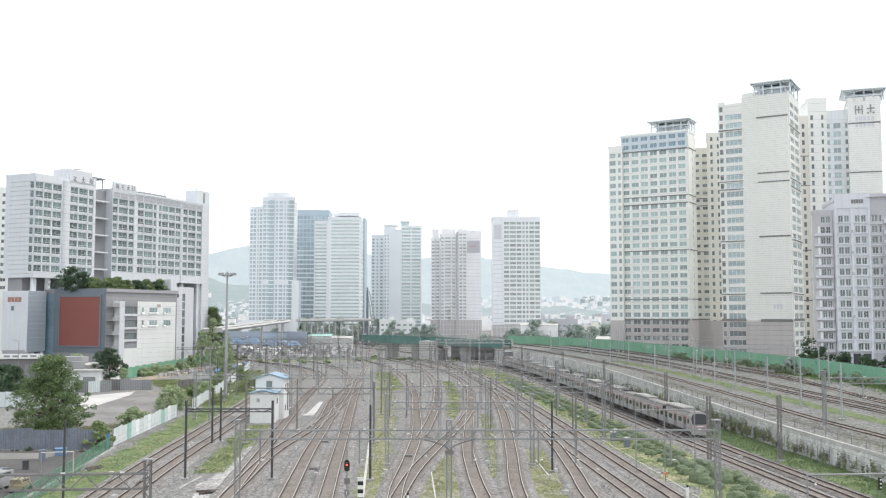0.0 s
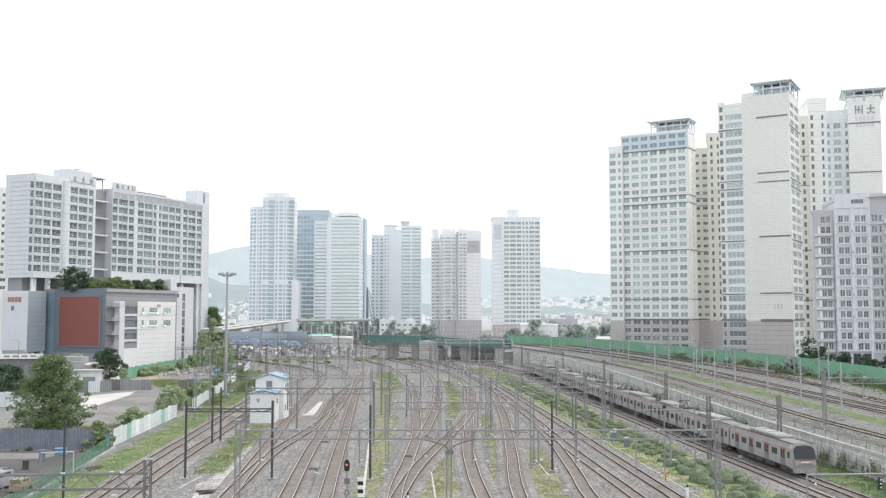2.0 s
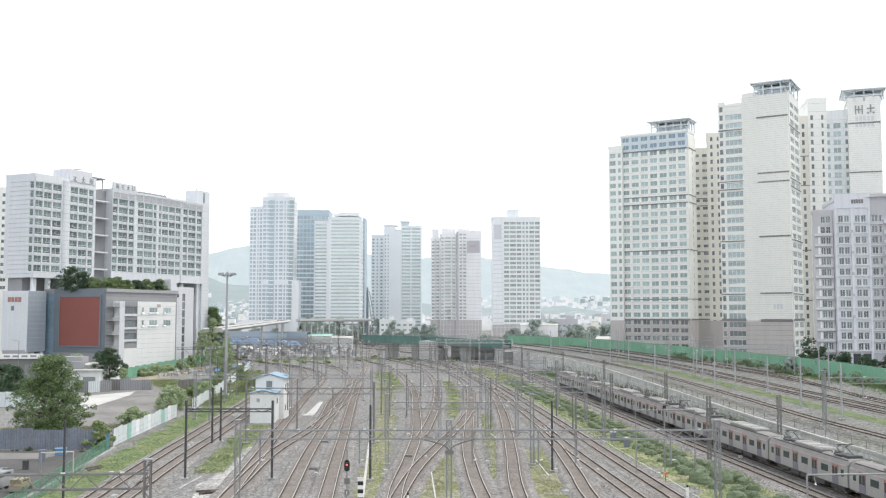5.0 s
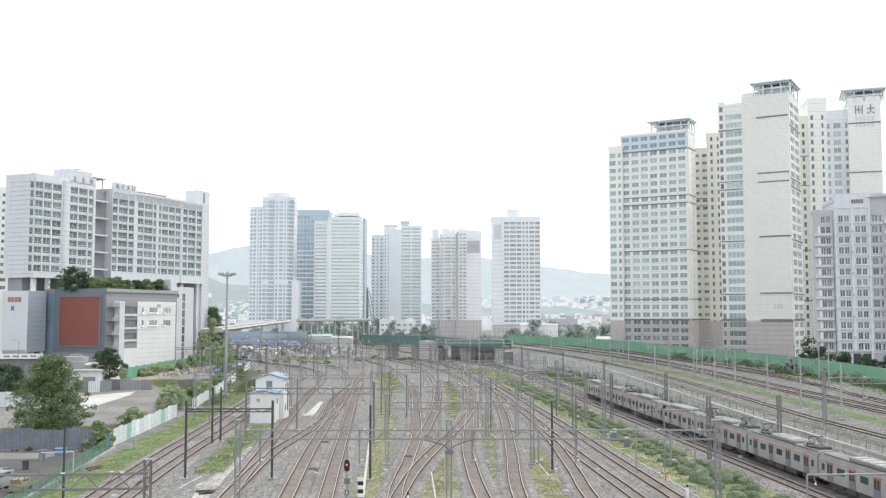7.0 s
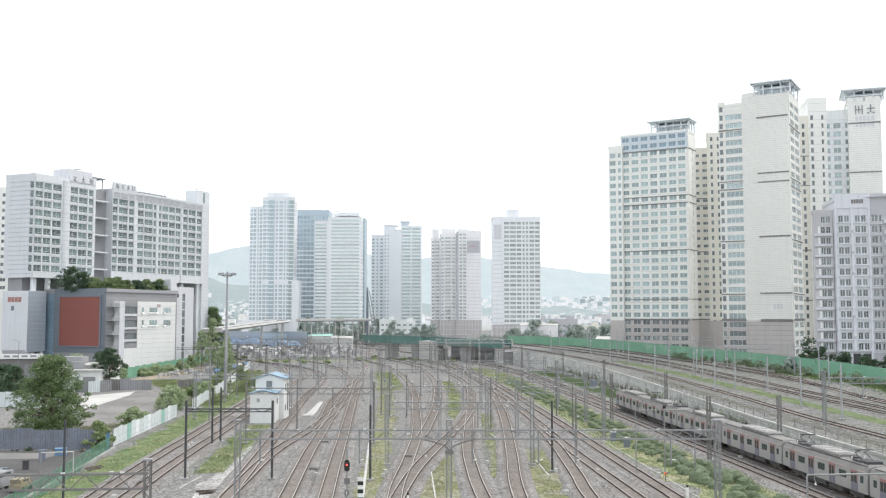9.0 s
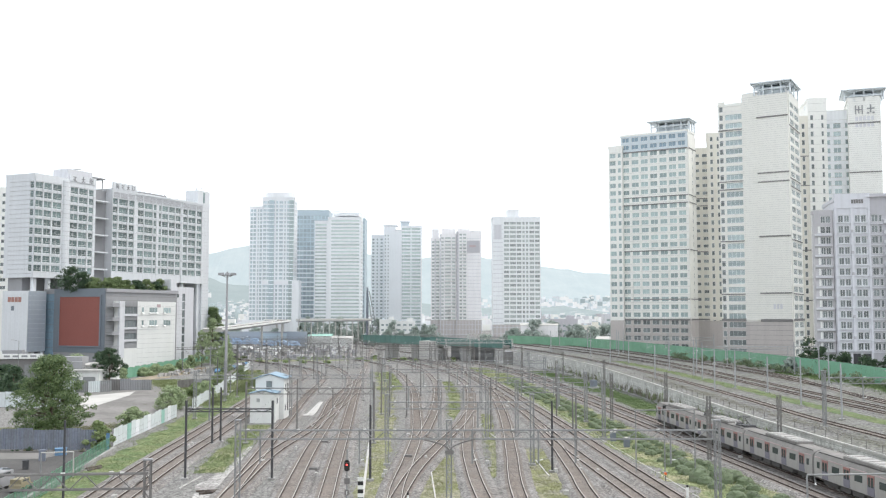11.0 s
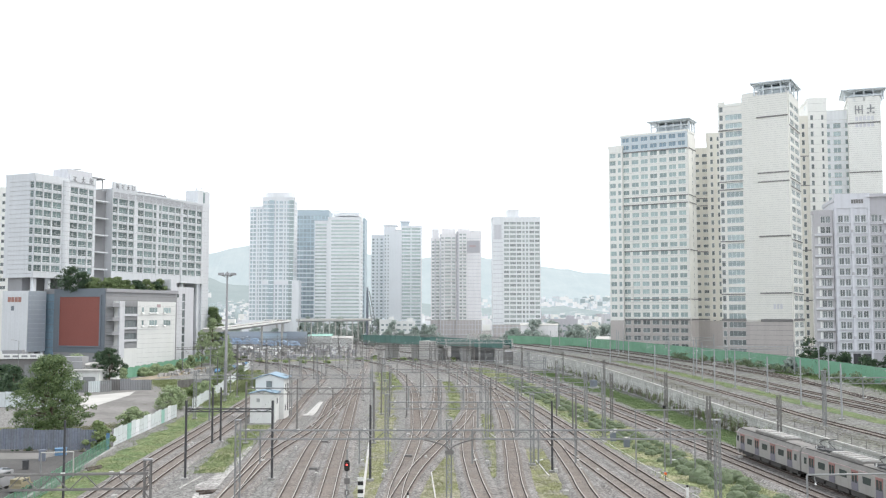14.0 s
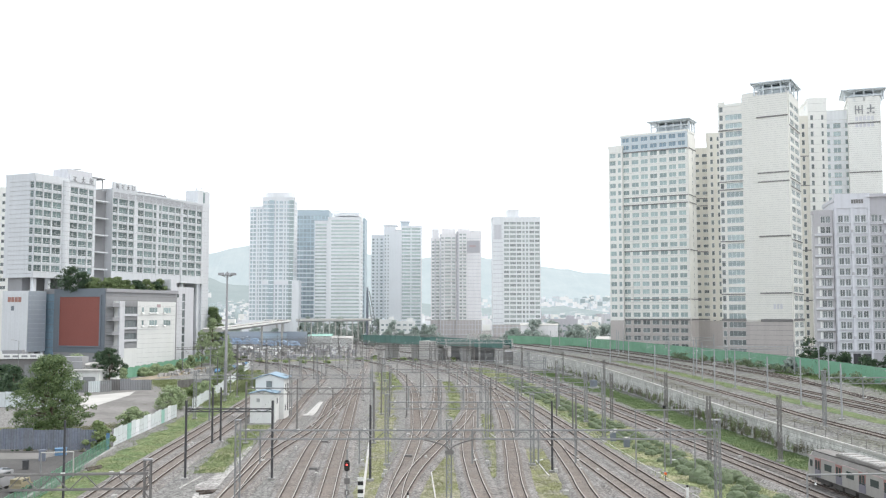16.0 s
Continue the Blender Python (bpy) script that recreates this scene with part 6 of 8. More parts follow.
for k, (y, x0, x1) in enumerate(((348, -70, -6), (388, -84, -8), (418, -90, 2), (436, -92, -2), (458, -96, -6), (484, -98, -10), (512, -96, -14))):
    g = thing("catenary_gantry", pose(0, 0, 0), "weathered catenary gantry at the throat of the yard", "catenary gantry", "gantries at the yard throat")
    bm = Shape()
    for z in (7.2, 8.0):
        bm.bar((x0, y, z), (x1, y - 2, z), 0.08, M_STEEL_OLD)
    n = int((x1 - x0) / 1.6)
    for j in range(n):
        a, c = x0 + (x1 - x0) * j / n, x0 + (x1 - x0) * (j + 1) / n
        bm.bar((a, y, 7.2 if j % 2 else 8.0), (c, y, 8.0 if j % 2 else 7.2), 0.05, M_STEEL_OLD)
    part("truss_beam", bm, g)
    for j in range(6):
        x = x0 + (x1 - x0) * (j + rt.uniform(0.0, 0.5)) / 5.5
        m = Shape()
        m.bar((x, y - 1, -0.46), (x, y - 1, 8.6 + rt.uniform(0, 1.4)), 0.14, M_STEEL_OLD if j % 2 else M_STEEL, 6)
        m.bar((x, y - 1, 6.2), (x + 2.2, y - 1, 5.7), 0.05, M_STEEL_OLD)
        m.bar((x, y - 1, 7.4), (x + 2.2, y - 1, 5.8), 0.04, M_STEEL_OLD)
        m.box(x - 0.25, x + 0.25, y - 1.25, y - 0.75, 8.0, 8.3, M_PORCELAIN)
        part("mast", m, g)

# contact and carrier wires over the tracks
for pts, hz in [(t, None) for t in TRACKS + [TRAIN_LINE]]:
    w = thing("overhead_wire", pose(0, 0, 0), "thin dark contact and carrier wire hung above a track", "overhead wire", "overhead wires")
    line = smooth_path(pts, 12)
    for name, z in (("contact_wire", 5.2), ("carrier_wire", 6.3)):
        s = Shape()
        ribbon(s, line, [(0.014, z), (0, z + 0.014), (-0.014, z), (0.014, z)], [M_WIRE] * 3)
        part(name, s, w)


# ---- vegetation ----
def leaves(s, centre, radius, count, size, mat, rnd, squash=1.0):
    cx, cy, cz = centre
    for k in range(count):
        v = Vector((rnd.gauss(0, 1), rnd.gauss(0, 1), rnd.gauss(0, 1)))
        v.normalize()
        v *= radius * (0.55 + 0.5 * rnd.random())
        p = Vector((cx + v.x, cy + v.y, cz + v.z * squash))
        n = (v.normalized() + Vector((rnd.uniform(-0.7, 0.7), rnd.uniform(-0.7, 0.7), rnd.uniform(-0.2, 0.9)))).normalized()
        a = n.cross(Vector((rnd.uniform(-1, 1), rnd.uniform(-1, 1), rnd.uniform(-1, 1)))).normalized()
        b = n.cross(a)
        w = size * rnd.uniform(0.6, 1.3)
        s.add([p - a * w, p + b * w * 0.6, p + a * w, p - b * w * 0.6], [(0, 1, 2, 3)], mat)


def tree(x, y, h, spread, mat, seed, z0=-0.46, clumps=26, per=60, size=0.32, trunk=0.3, low=0.26, tight=0.31, label="leafy broad-leaved tree with an uneven crown"):
    rnd = random.Random(seed)
    t = thing("tree", pose(x, y, z0), label, "tree", "trees")
    s = Shape()
    top = h * 0.75
    s.bar((0, 0, 0), (0.1, 0.05, h * 0.35), trunk * spread * 0.12, M_BARK, 7, trunk * spread * 0.09)
    s.bar((0.1, 0.05, h * 0.35), (0.0, 0.2, top), trunk * spread * 0.09, M_BARK, 6, 0.04)
    cr = Shape()
    for k in range(clumps):
        f = rnd.random()
        z = h * (low + (0.94 - low) * f)
        reach = spread * (1.05 - 0.8 * abs(f - 0.3) / 0.7) * rnd.uniform(0.3, 1.0)
        a = rnd.uniform(0, 2 * math.pi)
        c = (reach * math.cos(a), reach * math.sin(a), z)
        if k % 3 == 0:
            s.bar((0.05, 0.1, z * 0.7), c, 0.07, M_BARK, 5, 0.02)
        leaves(cr, c, spread * tight * rnd.uniform(0.6, 1.35), per, size, mat, rnd, 0.75)
    part("trunk", s, t)
    part("crown", cr, t)
    return t


def shrub(x, y, h, r, mat, seed, z0=-0.46, per=160, size=0.16, label="dense rounded green shrub", name="shrub"):
    rnd = random.Random(seed)
    t = thing(name, pose(x, y, z0), label, name, name + "s")
    s = Shape()
    for k in range(4):
        s.bar((0, 0, 0), (rnd.uniform(-r, r) * 0.5, rnd.uniform(-r, r) * 0.5, h * 0.6), 0.04, M_BARK, 4, 0.02)
    cr = Shape()
    for k in range(4):
        leaves(cr, (rnd.uniform(-r, r) * 0.45, rnd.uniform(-r, r) * 0.45, h * rnd.uniform(0.38, 0.6)), min(r, h) * 0.62, per // 4, size, mat, rnd, h / (2 * r) + 0.3)
    if name == "shrub":
        part("woody_base", s, t)
    part("foliage", cr, t)
    return t


def mound(x, y, h, r, mat, seed, label, per=420, size=0.06):
    """A clipped evergreen cushion: a lumpy closed dome with a skin of small leaves."""
    rnd = random.Random(seed)
    t = thing("clipped_shrub", pose(x, y, -0.46), label, "shrub", "clipped shrubs on the verge")
    s = Shape()
    n, rows = 12, 5
    vs = []
    for i in range(rows):
        a = i / rows * math.pi / 2
        for k in range(n):
            b = 2 * math.pi * k / n
            f = 1 + rnd.uniform(-0.1, 0.1)
            vs.append((r * f * math.cos(a) ** 0.7 * math.cos(b), r * f * math.cos(a) ** 0.7 * math.sin(b), h * f * math.sin(a)))
    vs.append((0, 0, h))
    fs = [(i * n + k, i * n + (k + 1) % n, (i + 1) * n + (k + 1) % n, (i + 1) * n + k) for i in range(rows - 1) for k in range(n)]
    fs += [((rows - 1) * n + k, (rows - 1) * n + (k + 1) % n, rows * n) for k in range(n)]
    s.add(vs, fs, mat)
    for k in range(per):
        a, b = math.asin(rnd.random()), rnd.uniform(0, 2 * math.pi)
        p = Vector((r * math.cos(a) ** 0.7 * math.cos(b), r * math.cos(a) ** 0.7 * math.sin(b), h * math.sin(a))) * rnd.uniform(0.96, 1.1)
        u = Vector((rnd.gauss(0, 1), rnd.gauss(0, 1), rnd.gauss(0, 0.5))).normalized() * size * rnd.uniform(0.6, 1.3)
        v = Vector((rnd.gauss(0, 1), rnd.gauss(0, 1), rnd.gauss(0, 0.5))).normalized() * size * 0.6
        s.add([p - u, p + v, p + u, p - v], [(0, 1, 2, 3)], mat)
    part("foliage", s, t)


def verge(path, width, mat, seed, label, height=None, z=-0.43, blades=0, bmat=None, blade=0.35):
    """A ragged strip of grass along a path, with tufts on it."""
    rnd = random.Random(seed)
    line = smooth_path(path, 1.5)
    sd = sides(line)
    s = Shape()
    n = len(line)
    L, R = [], []
    for i, (p, q) in enumerate(zip(line, sd)):
        a = width * (0.5 + 0.28 * noise.noise(Vector((i * 0.21, seed, 0)))) + rnd.uniform(-0.15, 0.15)
        b = width * (0.5 + 0.28 * noise.noise(Vector((i * 0.21, seed, 9)))) + rnd.uniform(-0.15, 0.15)
        h = (height(p.y) - 0.26) if height else z
        L.append((*(p - q * a).xy, h))
        R.append((*(p + q * b).xy, h))
    for i in range(n - 1):
        s.add([L[i], R[i], R[i + 1], L[i + 1]], [(0, 1, 2, 3)], mat)
    v = tagged(part("grass_verge", s), label, "grass", kind="structure")
    if blades:
        t = Shape()
        for k in range(blades * 2):
            i = rnd.randrange(n)
            a, b = Vector(L[i]), Vector(R[i])
            c = a + (b - a) * (rnd.gauss(0.5, 0.36) if k % 3 else rnd.random()) + Vector((rnd.uniform(-0.9, 0.9), rnd.uniform(-0.9, 0.9), 0))
            for j in range(6):
                q = c + Vector((rnd.gauss(0, 0.3), rnd.gauss(0, 0.3), -0.02))
                an = rnd.uniform(0, math.pi)
                d = Vector((math.cos(an), math.sin(an), 0)) * blade * rnd.uniform(0.06, 0.16)
                lean = Vector((rnd.uniform(-0.16, 0.16), rnd.uniform(-0.16, 0.16), blade * rnd.uniform(0.3, 1.0)))
                t.add([q - d, q + d, q + lean], [(0, 1, 2)], bmat)
        tagged(part("grass_tufts", t), "scattered tufts of rough trackside grass", "grass", kind="stuff")
    return v


verge([(-1.2, 60), (-0.4, 103), (0.6, 130), (2.2, 165), (3.2, 210), (4.2, 262)], 3.2, M_GRASS_DRY, 1, "dry yellow-green grass strip between tracks", blades=1440, bmat=M_BLADE_DRY, blade=0.22)
verge([(4.8, 255), (5.4, 290), (4.2, 335)], 6.5, M_GRASS, 2, "bright green grass patch between tracks", blades=800, bmat=M_BLADE, blade=0.3)
verge([(6.4, 70), (7.4, 103), (8.4, 118), (10.2, 136)], 4.4, M_GRASS_DRY, 3, "dry yellow-green grass strip round a mast", blades=1120, bmat=M_BLADE_DRY, blade=0.22)
verge([(16.4, 175), (17.4, 200), (20.6, 240), (22.4, 285)], 2.6, M_GRASS, 4, "green grass strip between tracks", blades=640, bmat=M_BLADE, blade=0.3)
verge([(15.8, 118), (18.2, 140), (20.4, 166), (23.0, 192)], 1.8, M_GRASS_DRY, 5, "thin grass strip between tracks", blades=480, bmat=M_BLADE, blade=0.25)
verge([(18.6, 60), (19.6, 101), (21.4, 118), (24.2, 142)], 3.6, M_GRASS_DRY, 6, "dry yellow-green grass strip between tracks", blades=960, bmat=M_BLADE_DRY, blade=0.22)
verge([(-33.8, 60), (-33.8, 104), (-33.6, 126), (-33.6, 150), (-33.4, 190), (-33.4, 240), (-34, 300)], 6.4, M_GRASS_BRIGHT, 7, "green grass bank beside the tracks", blades=4600, bmat=M_BLADE_BRIGHT, blade=0.2)
verge([(-20.6, 124), (-20.6, 134), (-20.6, 150), (-20.4, 176)], 3.8, M_GRASS, 8, "green and yellow grass patch beside a mast", blades=960, bmat=M_BLADE_BRIGHT, blade=0.25)
verge([(41.0, 40), (41.0, 100), (41.0, 150), (41.6, 200), (42.0, 260), (41.2, 315), (38, 360)], 9.5, M_GRASS, 9, "green verge with rows of shrubs between the lines", blades=4160, bmat=M_BLADE, blade=0.3)
verge([(58.0, 40), (58.2, 110), (58.2, 150), (59.4, 190), (60.8, 240), (61.2, 290), (58.5, 335)], 6.0, M_GRASS_LUSH, 10, "lush grass at the foot of the retaining wall", blades=7000, bmat=M_BLADE_LUSH, blade=0.3)
verge([(79.6, 90), (79.6, 130), (80.0, 165), (81.4, 205), (82.4, 260), (81.2, 310)], 3.4, M_GRASS_LUSH, 11, "green grass strip on the raised railway", terrace, blades=3000, bmat=M_BLADE, blade=0.16)
verge([(66.2, 60), (66.4, 120), (67.2, 160), (69.0, 200), (70.6, 240)], 1.5, M_BALLAST_TERRACE, 12, "thin dry weeds in gravel behind the wall coping", terrace, blades=1700, bmat=M_LEAF_DRY, blade=0.17)
verge([(108, 120), (110.5, 180), (114, 215), (113.5, 255)], 7.0, M_GRASS_LUSH, 13, "lush grass below the hoarding", terrace, blades=1920, bmat=M_BLADE_LUSH, blade=0.45)

# left lots
lot = Shape()
lot.add([(-62, 172, -0.42), (-41, 168, -0.42), (-39.6, 200, -0.42), (-44, 262, -0.42), (-66, 262, -0.42)], [(0, 1, 2, 3, 4)], M_ASPHALT)
lot.add([(-37.2, 60, -0.42), (-37.8, 144, -0.42), (-80, 150, -0.42), (-80, 60, -0.42)], [(0, 1, 2, 3)], M_ASPHALT_DARK)
tagged(part("pavement_lot", lot), "worn grey asphalt yard beside the railway", "yard", kind="structure")
pv = Shape()
pv.add([(-63.2, 209.3, -0.415), (-60.5, 212.8, -0.415), (-60.1, 243.4, -0.415), (-61.6, 255.8, -0.415), (-73.0, 237.9, -0.415), (-69.7, 225.6, -0.415)], [(0, 1, 2, 3, 4, 5)], M_PAVING)
pv.add([(-80, 136.6, -0.415), (-45.6, 137.6, -0.415), (-43.6, 143, -0.415), (-80, 145, -0.415)], [(0, 1, 2, 3)], M_SLABGREY)
pv.add([(-18.8, 192.4, -0.40), (-11.4, 192.0, -0.40), (-11.4, 195.0, -0.40), (-18.8, 195.4, -0.40)], [(0, 1, 2, 3)], M_COPING)
pv.add([(-13.0, 195.3, -0.396), (-11.4, 195.2, -0.396), (-10.4, 222, -0.396), (-12.0, 222, -0.396)], [(0, 1, 2, 3)], M_COPING)
tagged(part("pavement_slab", pv), "pale concrete paving at the edge of the yard", "paving", kind="structure")
verge([(-84, 159), (-66, 160), (-52, 158), (-44, 157)], 11, M_GRASS_DRY, 17, "rough dry soil and grass behind the hoarding", blades=900, bmat=M_BLADE_DRY, blade=0.3)
verge([(-70, 172), (-56, 172), (-46, 176), (-42.5, 182)], 6.5, M_GRASS_DRY, 14, "rough dry grass at the corner of the yard", blades=800, bmat=M_BLADE_DRY, blade=0.3)
verge([(-78, 296), (-71, 306), (-67.3, 325), (-63, 347), (-60, 372)], 8, M_SOIL, 18, "bare sandy soil bank under the fence", z=-0.425)
hp = random.Random(3)
rubble = Shape()
for k in range(120):
    x = hp.uniform(-68, -54)
    y = 322 + (x + 68) * 3.2 + hp.uniform(-12, 12)
    w = hp.uniform(0.4, 1.6)
    rubble.box(x, x + w, y, y + w, -0.46, -0.46 + hp.uniform(0.3, 1.2), hp.choice((M_COPING, M_CONCRETE, M_GREY, M_TAUPE, M_SOIL)), Matrix.Translation((x, y, 0)) @ Matrix.Rotation(hp.uniform(0, 3), 4, "Z") @ Matrix.Translation((-x, -y, 0)))
tagged(part("rubble", rubble), "heap of rubble and stacked slabs on the soil bank", "rubble", kind="stuff")
verge([(-64, 300), (-57, 280), (-52, 268), (-41, 240), (-38.5, 215)], 9, M_GRASS, 15, "green grass bank behind the yard", blades=1920, bmat=M_BLADE, blade=0.4)
verge([(-36, 250), (-38, 300), (-44, 350)], 8, M_GRASS, 16, "green grass beside the yard", blades=1120, bmat=M_BLADE, blade=0.4)


def sheet_fence(path, h, mats, label, category="fence", z0=-0.46, bay=2.4, wave=0.05):
    line = smooth_path(path, bay)
    f = thing("sheet_fence", pose(0, 0, 0), label, category, "fences beside the yard")
    for i, (a, b) in enumerate(zip(line, line[1:])):
        s = Shape()
        sd = Vector((-(b - a).y, (b - a).x, 0)).normalized()
        vs = []
        hh = h * (1 + 0.06 * math.sin(i * 1.9))
        for k in range(13):
            q = a + (b - a) * (0.01 + 0.98 * k / 12) + sd * (wave if k % 2 else -wave)
            vs += [(q.x, q.y, z0), (q.x, q.y, z0 + hh)]
        s.add(vs, [(2 * k, 2 * k + 2, 2 * k + 3, 2 * k + 1) for k in range(12)], mats[i % len(mats)])
        part("sheet", s, f)
        part("post", Shape().bar((a.x, a.y, z0), (a.x, a.y, z0 + hh + 0.05), 0.05, M_STEEL), f)
    return f


sheet_fence([(-80, 150), (-60, 148.5), (-40.6, 146)], 3.0, [M_SHEETBLUE], "blue-grey corrugated sheet hoarding across the yard")
sheet_fence([(-39.3, 150), (-38.8, 170), (-38.2, 192)], 2.6, [M_SHEETWHITE, M_SHEETWHITE, M_SHEETWHITE, M_MINT, M_SHEETWHITE, M_COOL, M_SHEETWHITE, M_SHEETWHITE, M_COOL], "white and pale green sheet fence beside the track")
sheet_fence([(-37.6, 205), (-39.5, 260), (-43, 320), (-46, 365)], 2.4, [M_SHEETWHITE], "white sheet fence beside the track")
sheet_fence([(-69.6, 261), (-64, 260.6), (-58.4, 260)], 2.9, [M_STEEL_OLD, M_GREY, M_GREY, M_STEEL, M_GREY], "weathered grey panel fence behind the yard")
sheet_fence([(-52.8, 265.5), (-49, 269), (-45.0, 273)], 2.2, [M_STEEL_OLD, M_STEEL_OLD, M_GREY], "rusty dark panel fence behind the yard")
sheet_fence([(-80, 298), (-76.6, 314), (-74, 348), (-70.4, 382), (-69.5, 418)], 3.4, [M_TEALFENCE], "pale green sheet fence on the bank")


def mesh_fence(path, h, label):
    line = smooth_path(path, 2.0)
    f = thing("mesh_fence", pose(0, 0, -0.46), label, "fence", "fences beside the yard")
    for a, b in zip(line, line[1:]):
        part("post", Shape().bar((a.x, a.y, 0), (a.x, a.y, h), 0.05, M_NETGREEN), f)
        s = Shape()
        for k in range(10):
            q = a + (b - a) * (k / 10)
            s.bar((q.x, q.y, 0.1), (q.x, q.y, h - 0.1), 0.016, M_NETGREEN, 3)
        for z in (0.2, h * 0.5, h - 0.15):
            s.bar((a.x, a.y, z), (b.x, b.y, z), 0.03, M_NETGREEN, 3)
        part("mesh_panel", s, f)
    return f


yard_fence = mesh_fence([(-35.8, 70), (-36.0, 104), (-37.0, 124), (-38.2, 144)], 2.2, "green welded mesh fence along the yard")
block(yard_fence, "end_panel", -38.75, -38.25, 144.02, 144.08, 0, 2.7, M_BLUE, "blue sheet panel closing the fence")
part("kerb_wall", Shape().box(-0.2, 0.2, 0, 76, 0, 0.5, M_CONCRETE), thing("kerb", pose(-35.9, 70, -0.46, 0, 0, 1.5), "low concrete kerb wall under the mesh fence", "kerb", kind="structure"))

wf = random.Random(77)
for k in range(16):
    x = wf.uniform(-60, -42)
    shrub(x, 145.1 - (x + 41) * 0.125 - wf.uniform(0.5, 1.1), wf.uniform(0.25, 0.7), wf.uniform(0.4, 1.0), M_LEAF_DARK if k % 2 else M_LEAF_DRY, 1900 + k, per=120, size=0.1, label="low dark weeds at the foot of the hoarding", name="weed")

# trees
tree(-54.5, 168, 13.6, 7.2, M_LEAF_CORNER, 11, clumps=380, per=80, size=0.155, low=0.05, tight=0.135, label="large leafy tree with pale green crown at the yard corner")
for i, (x, y, h, sp) in enumerate([(-40.6, 147, 4.2, 2.4), (-42.4, 176, 3.4, 3.6), (-42.0, 206, 5.2, 3.9), (-39.5, 232, 4.2, 3.2), (-41, 262, 4.5, 3.6), (-43, 240, 3.2, 3.0), (-40.5, 300, 4.5, 2.5), (-50.6, 337, 11.5, 3.4), (-53, 345, 9, 3.4), (-66, 378, 15, 4), (-65, 396, 20, 4.2), (-62, 386, 10, 4), (-52.6, 352, 13.4, 3.4)]):
    tree(x, y, h, sp, M_LEAF_PALE if i > 6 or i in (1, 2, 3) else M_LEAF_SHRUB, 30 + i, clumps=90, per=90, size=0.16, low=0.06, tight=0.2, label="bushy green tree beside the yard")
for i, (x, y, h, sp) in enumerate([(-83, 300, 9, 5), (-79.5, 297, 7, 4), (-74.4, 320, 2.6, 3.2), (-72.6, 328, 3.4, 3.6), (-70.6, 340, 2.7, 3.2), (-68.4, 350, 3.8, 2.6), (-67.6, 364, 5.2, 2.4), (-92, 306, 8, 5), (-67.0, 264.5, 6.0, 1.9)]):
    tree(x, y, h, sp, M_LEAF_DARK if i < 2 else M_LEAF_PALE, 60 + i, clumps=70, per=80, size=0.2, low=0.06, tight=0.24, label="green bushy tree at the foot of the podium")
tree(-71.4, 267, 11.3, 5.0, M_LEAF_DARK, 97, clumps=110, per=80, size=0.2, low=0.3, tight=0.17, label="dark spreading pine behind the workshop fence")
tree(-72.0, 442, 24.6, 6.2, M_LEAF_CORNER, 98, clumps=150, per=80, size=0.3, low=0.15, tight=0.2, label="tall dark green tree beside the podium")
for i, (px, py, h, sp) in enumerate([(0, 18.5, 9.4, 6.4), (3, 9, 5.0, 4), (8, 2.2, 5.5, 3.6), (13, 2.5, 4.5, 3.2), (18, 2, 4.5, 3.4), (24, 2.3, 5, 3.6), (29, 2, 4.5, 3.2), (33, 3, 5.5, 3.4), (0.5, 12.5, 7.4, 5.0), (5, 4, 5, 4)]):
    w = podium.matrix_basis @ Vector((px + 1.5, py + 1, 0))
    tree(w.x, w.y, h, sp, M_LEAF_DARK if i in (0, 8, 4, 6) else M_LEAF, 80 + i, z0=27.9, clumps=56, per=70, size=0.26, low=0.05, tight=0.24, label="green tree growing on the podium roof")
for i, (x, y, h, sp) in enumerate([(-82, 224, 6.5, 4.5), (-76, 232, 6, 4), (-87, 240, 7.5, 4.5), (-96, 262, 7, 5), (-104, 282, 6, 4.5), (-80, 246, 5, 3.5), (-112, 290, 7, 5), (-122, 300, 6, 5)]):
    tree(x, y, h, sp, M_LEAF_DARK, 160 + i, clumps=26, per=55, size=0.34, low=0.12, tight=0.26, label="dark green tree among the low houses")
for i, (x, y, h, sp) in enumerate([(122.5, 252, 7.5, 4.0), (126, 247, 6.0, 4.0), (131, 244, 5, 4.0), (137, 243, 5, 4.5), (143, 242, 5.5, 4.5), (150, 242, 6, 4.5), (124, 262, 10, 4.0)]):
    tree(x, y, h, sp, M_LEAF_DARK, 180 + i, z0=3.6, clumps=26, per=50, size=0.34, low=0.08, tight=0.26, label="dark green tree at the foot of the apartment house")
rnd = random.Random(9)
for k in range(180):
    row = k % 3
    y = 92 + (k // 3) * 3.3 + row * 1.1 + rnd.uniform(-0.3, 0.3)
    if rnd.random() < 0.16:
        continue
    big = rnd.uniform(0.8, 1.15) * (1.25 if y < 125 else 1.0)
    mound(39.8 + row * 2.0 + rnd.uniform(-0.3, 0.3), y, 0.7 * big, 0.82 * big, M_LEAF_MOUND, 2000 + k, "low clipped evergreen cushion on the grass verge")
mound(39.6, 113.2, 1.5, 1.4, M_LEAF_MOUND, 301, "large dense clipped evergreen on the verge", 700)
mound(41.8, 112.4, 1.6, 1.5, M_LEAF_MOUND, 302, "large dense clipped evergreen on the verge", 700)
mound(43.8, 113.6, 1.2, 1.2, M_LEAF_MOUND, 303, "large dense clipped evergreen on the verge", 600)
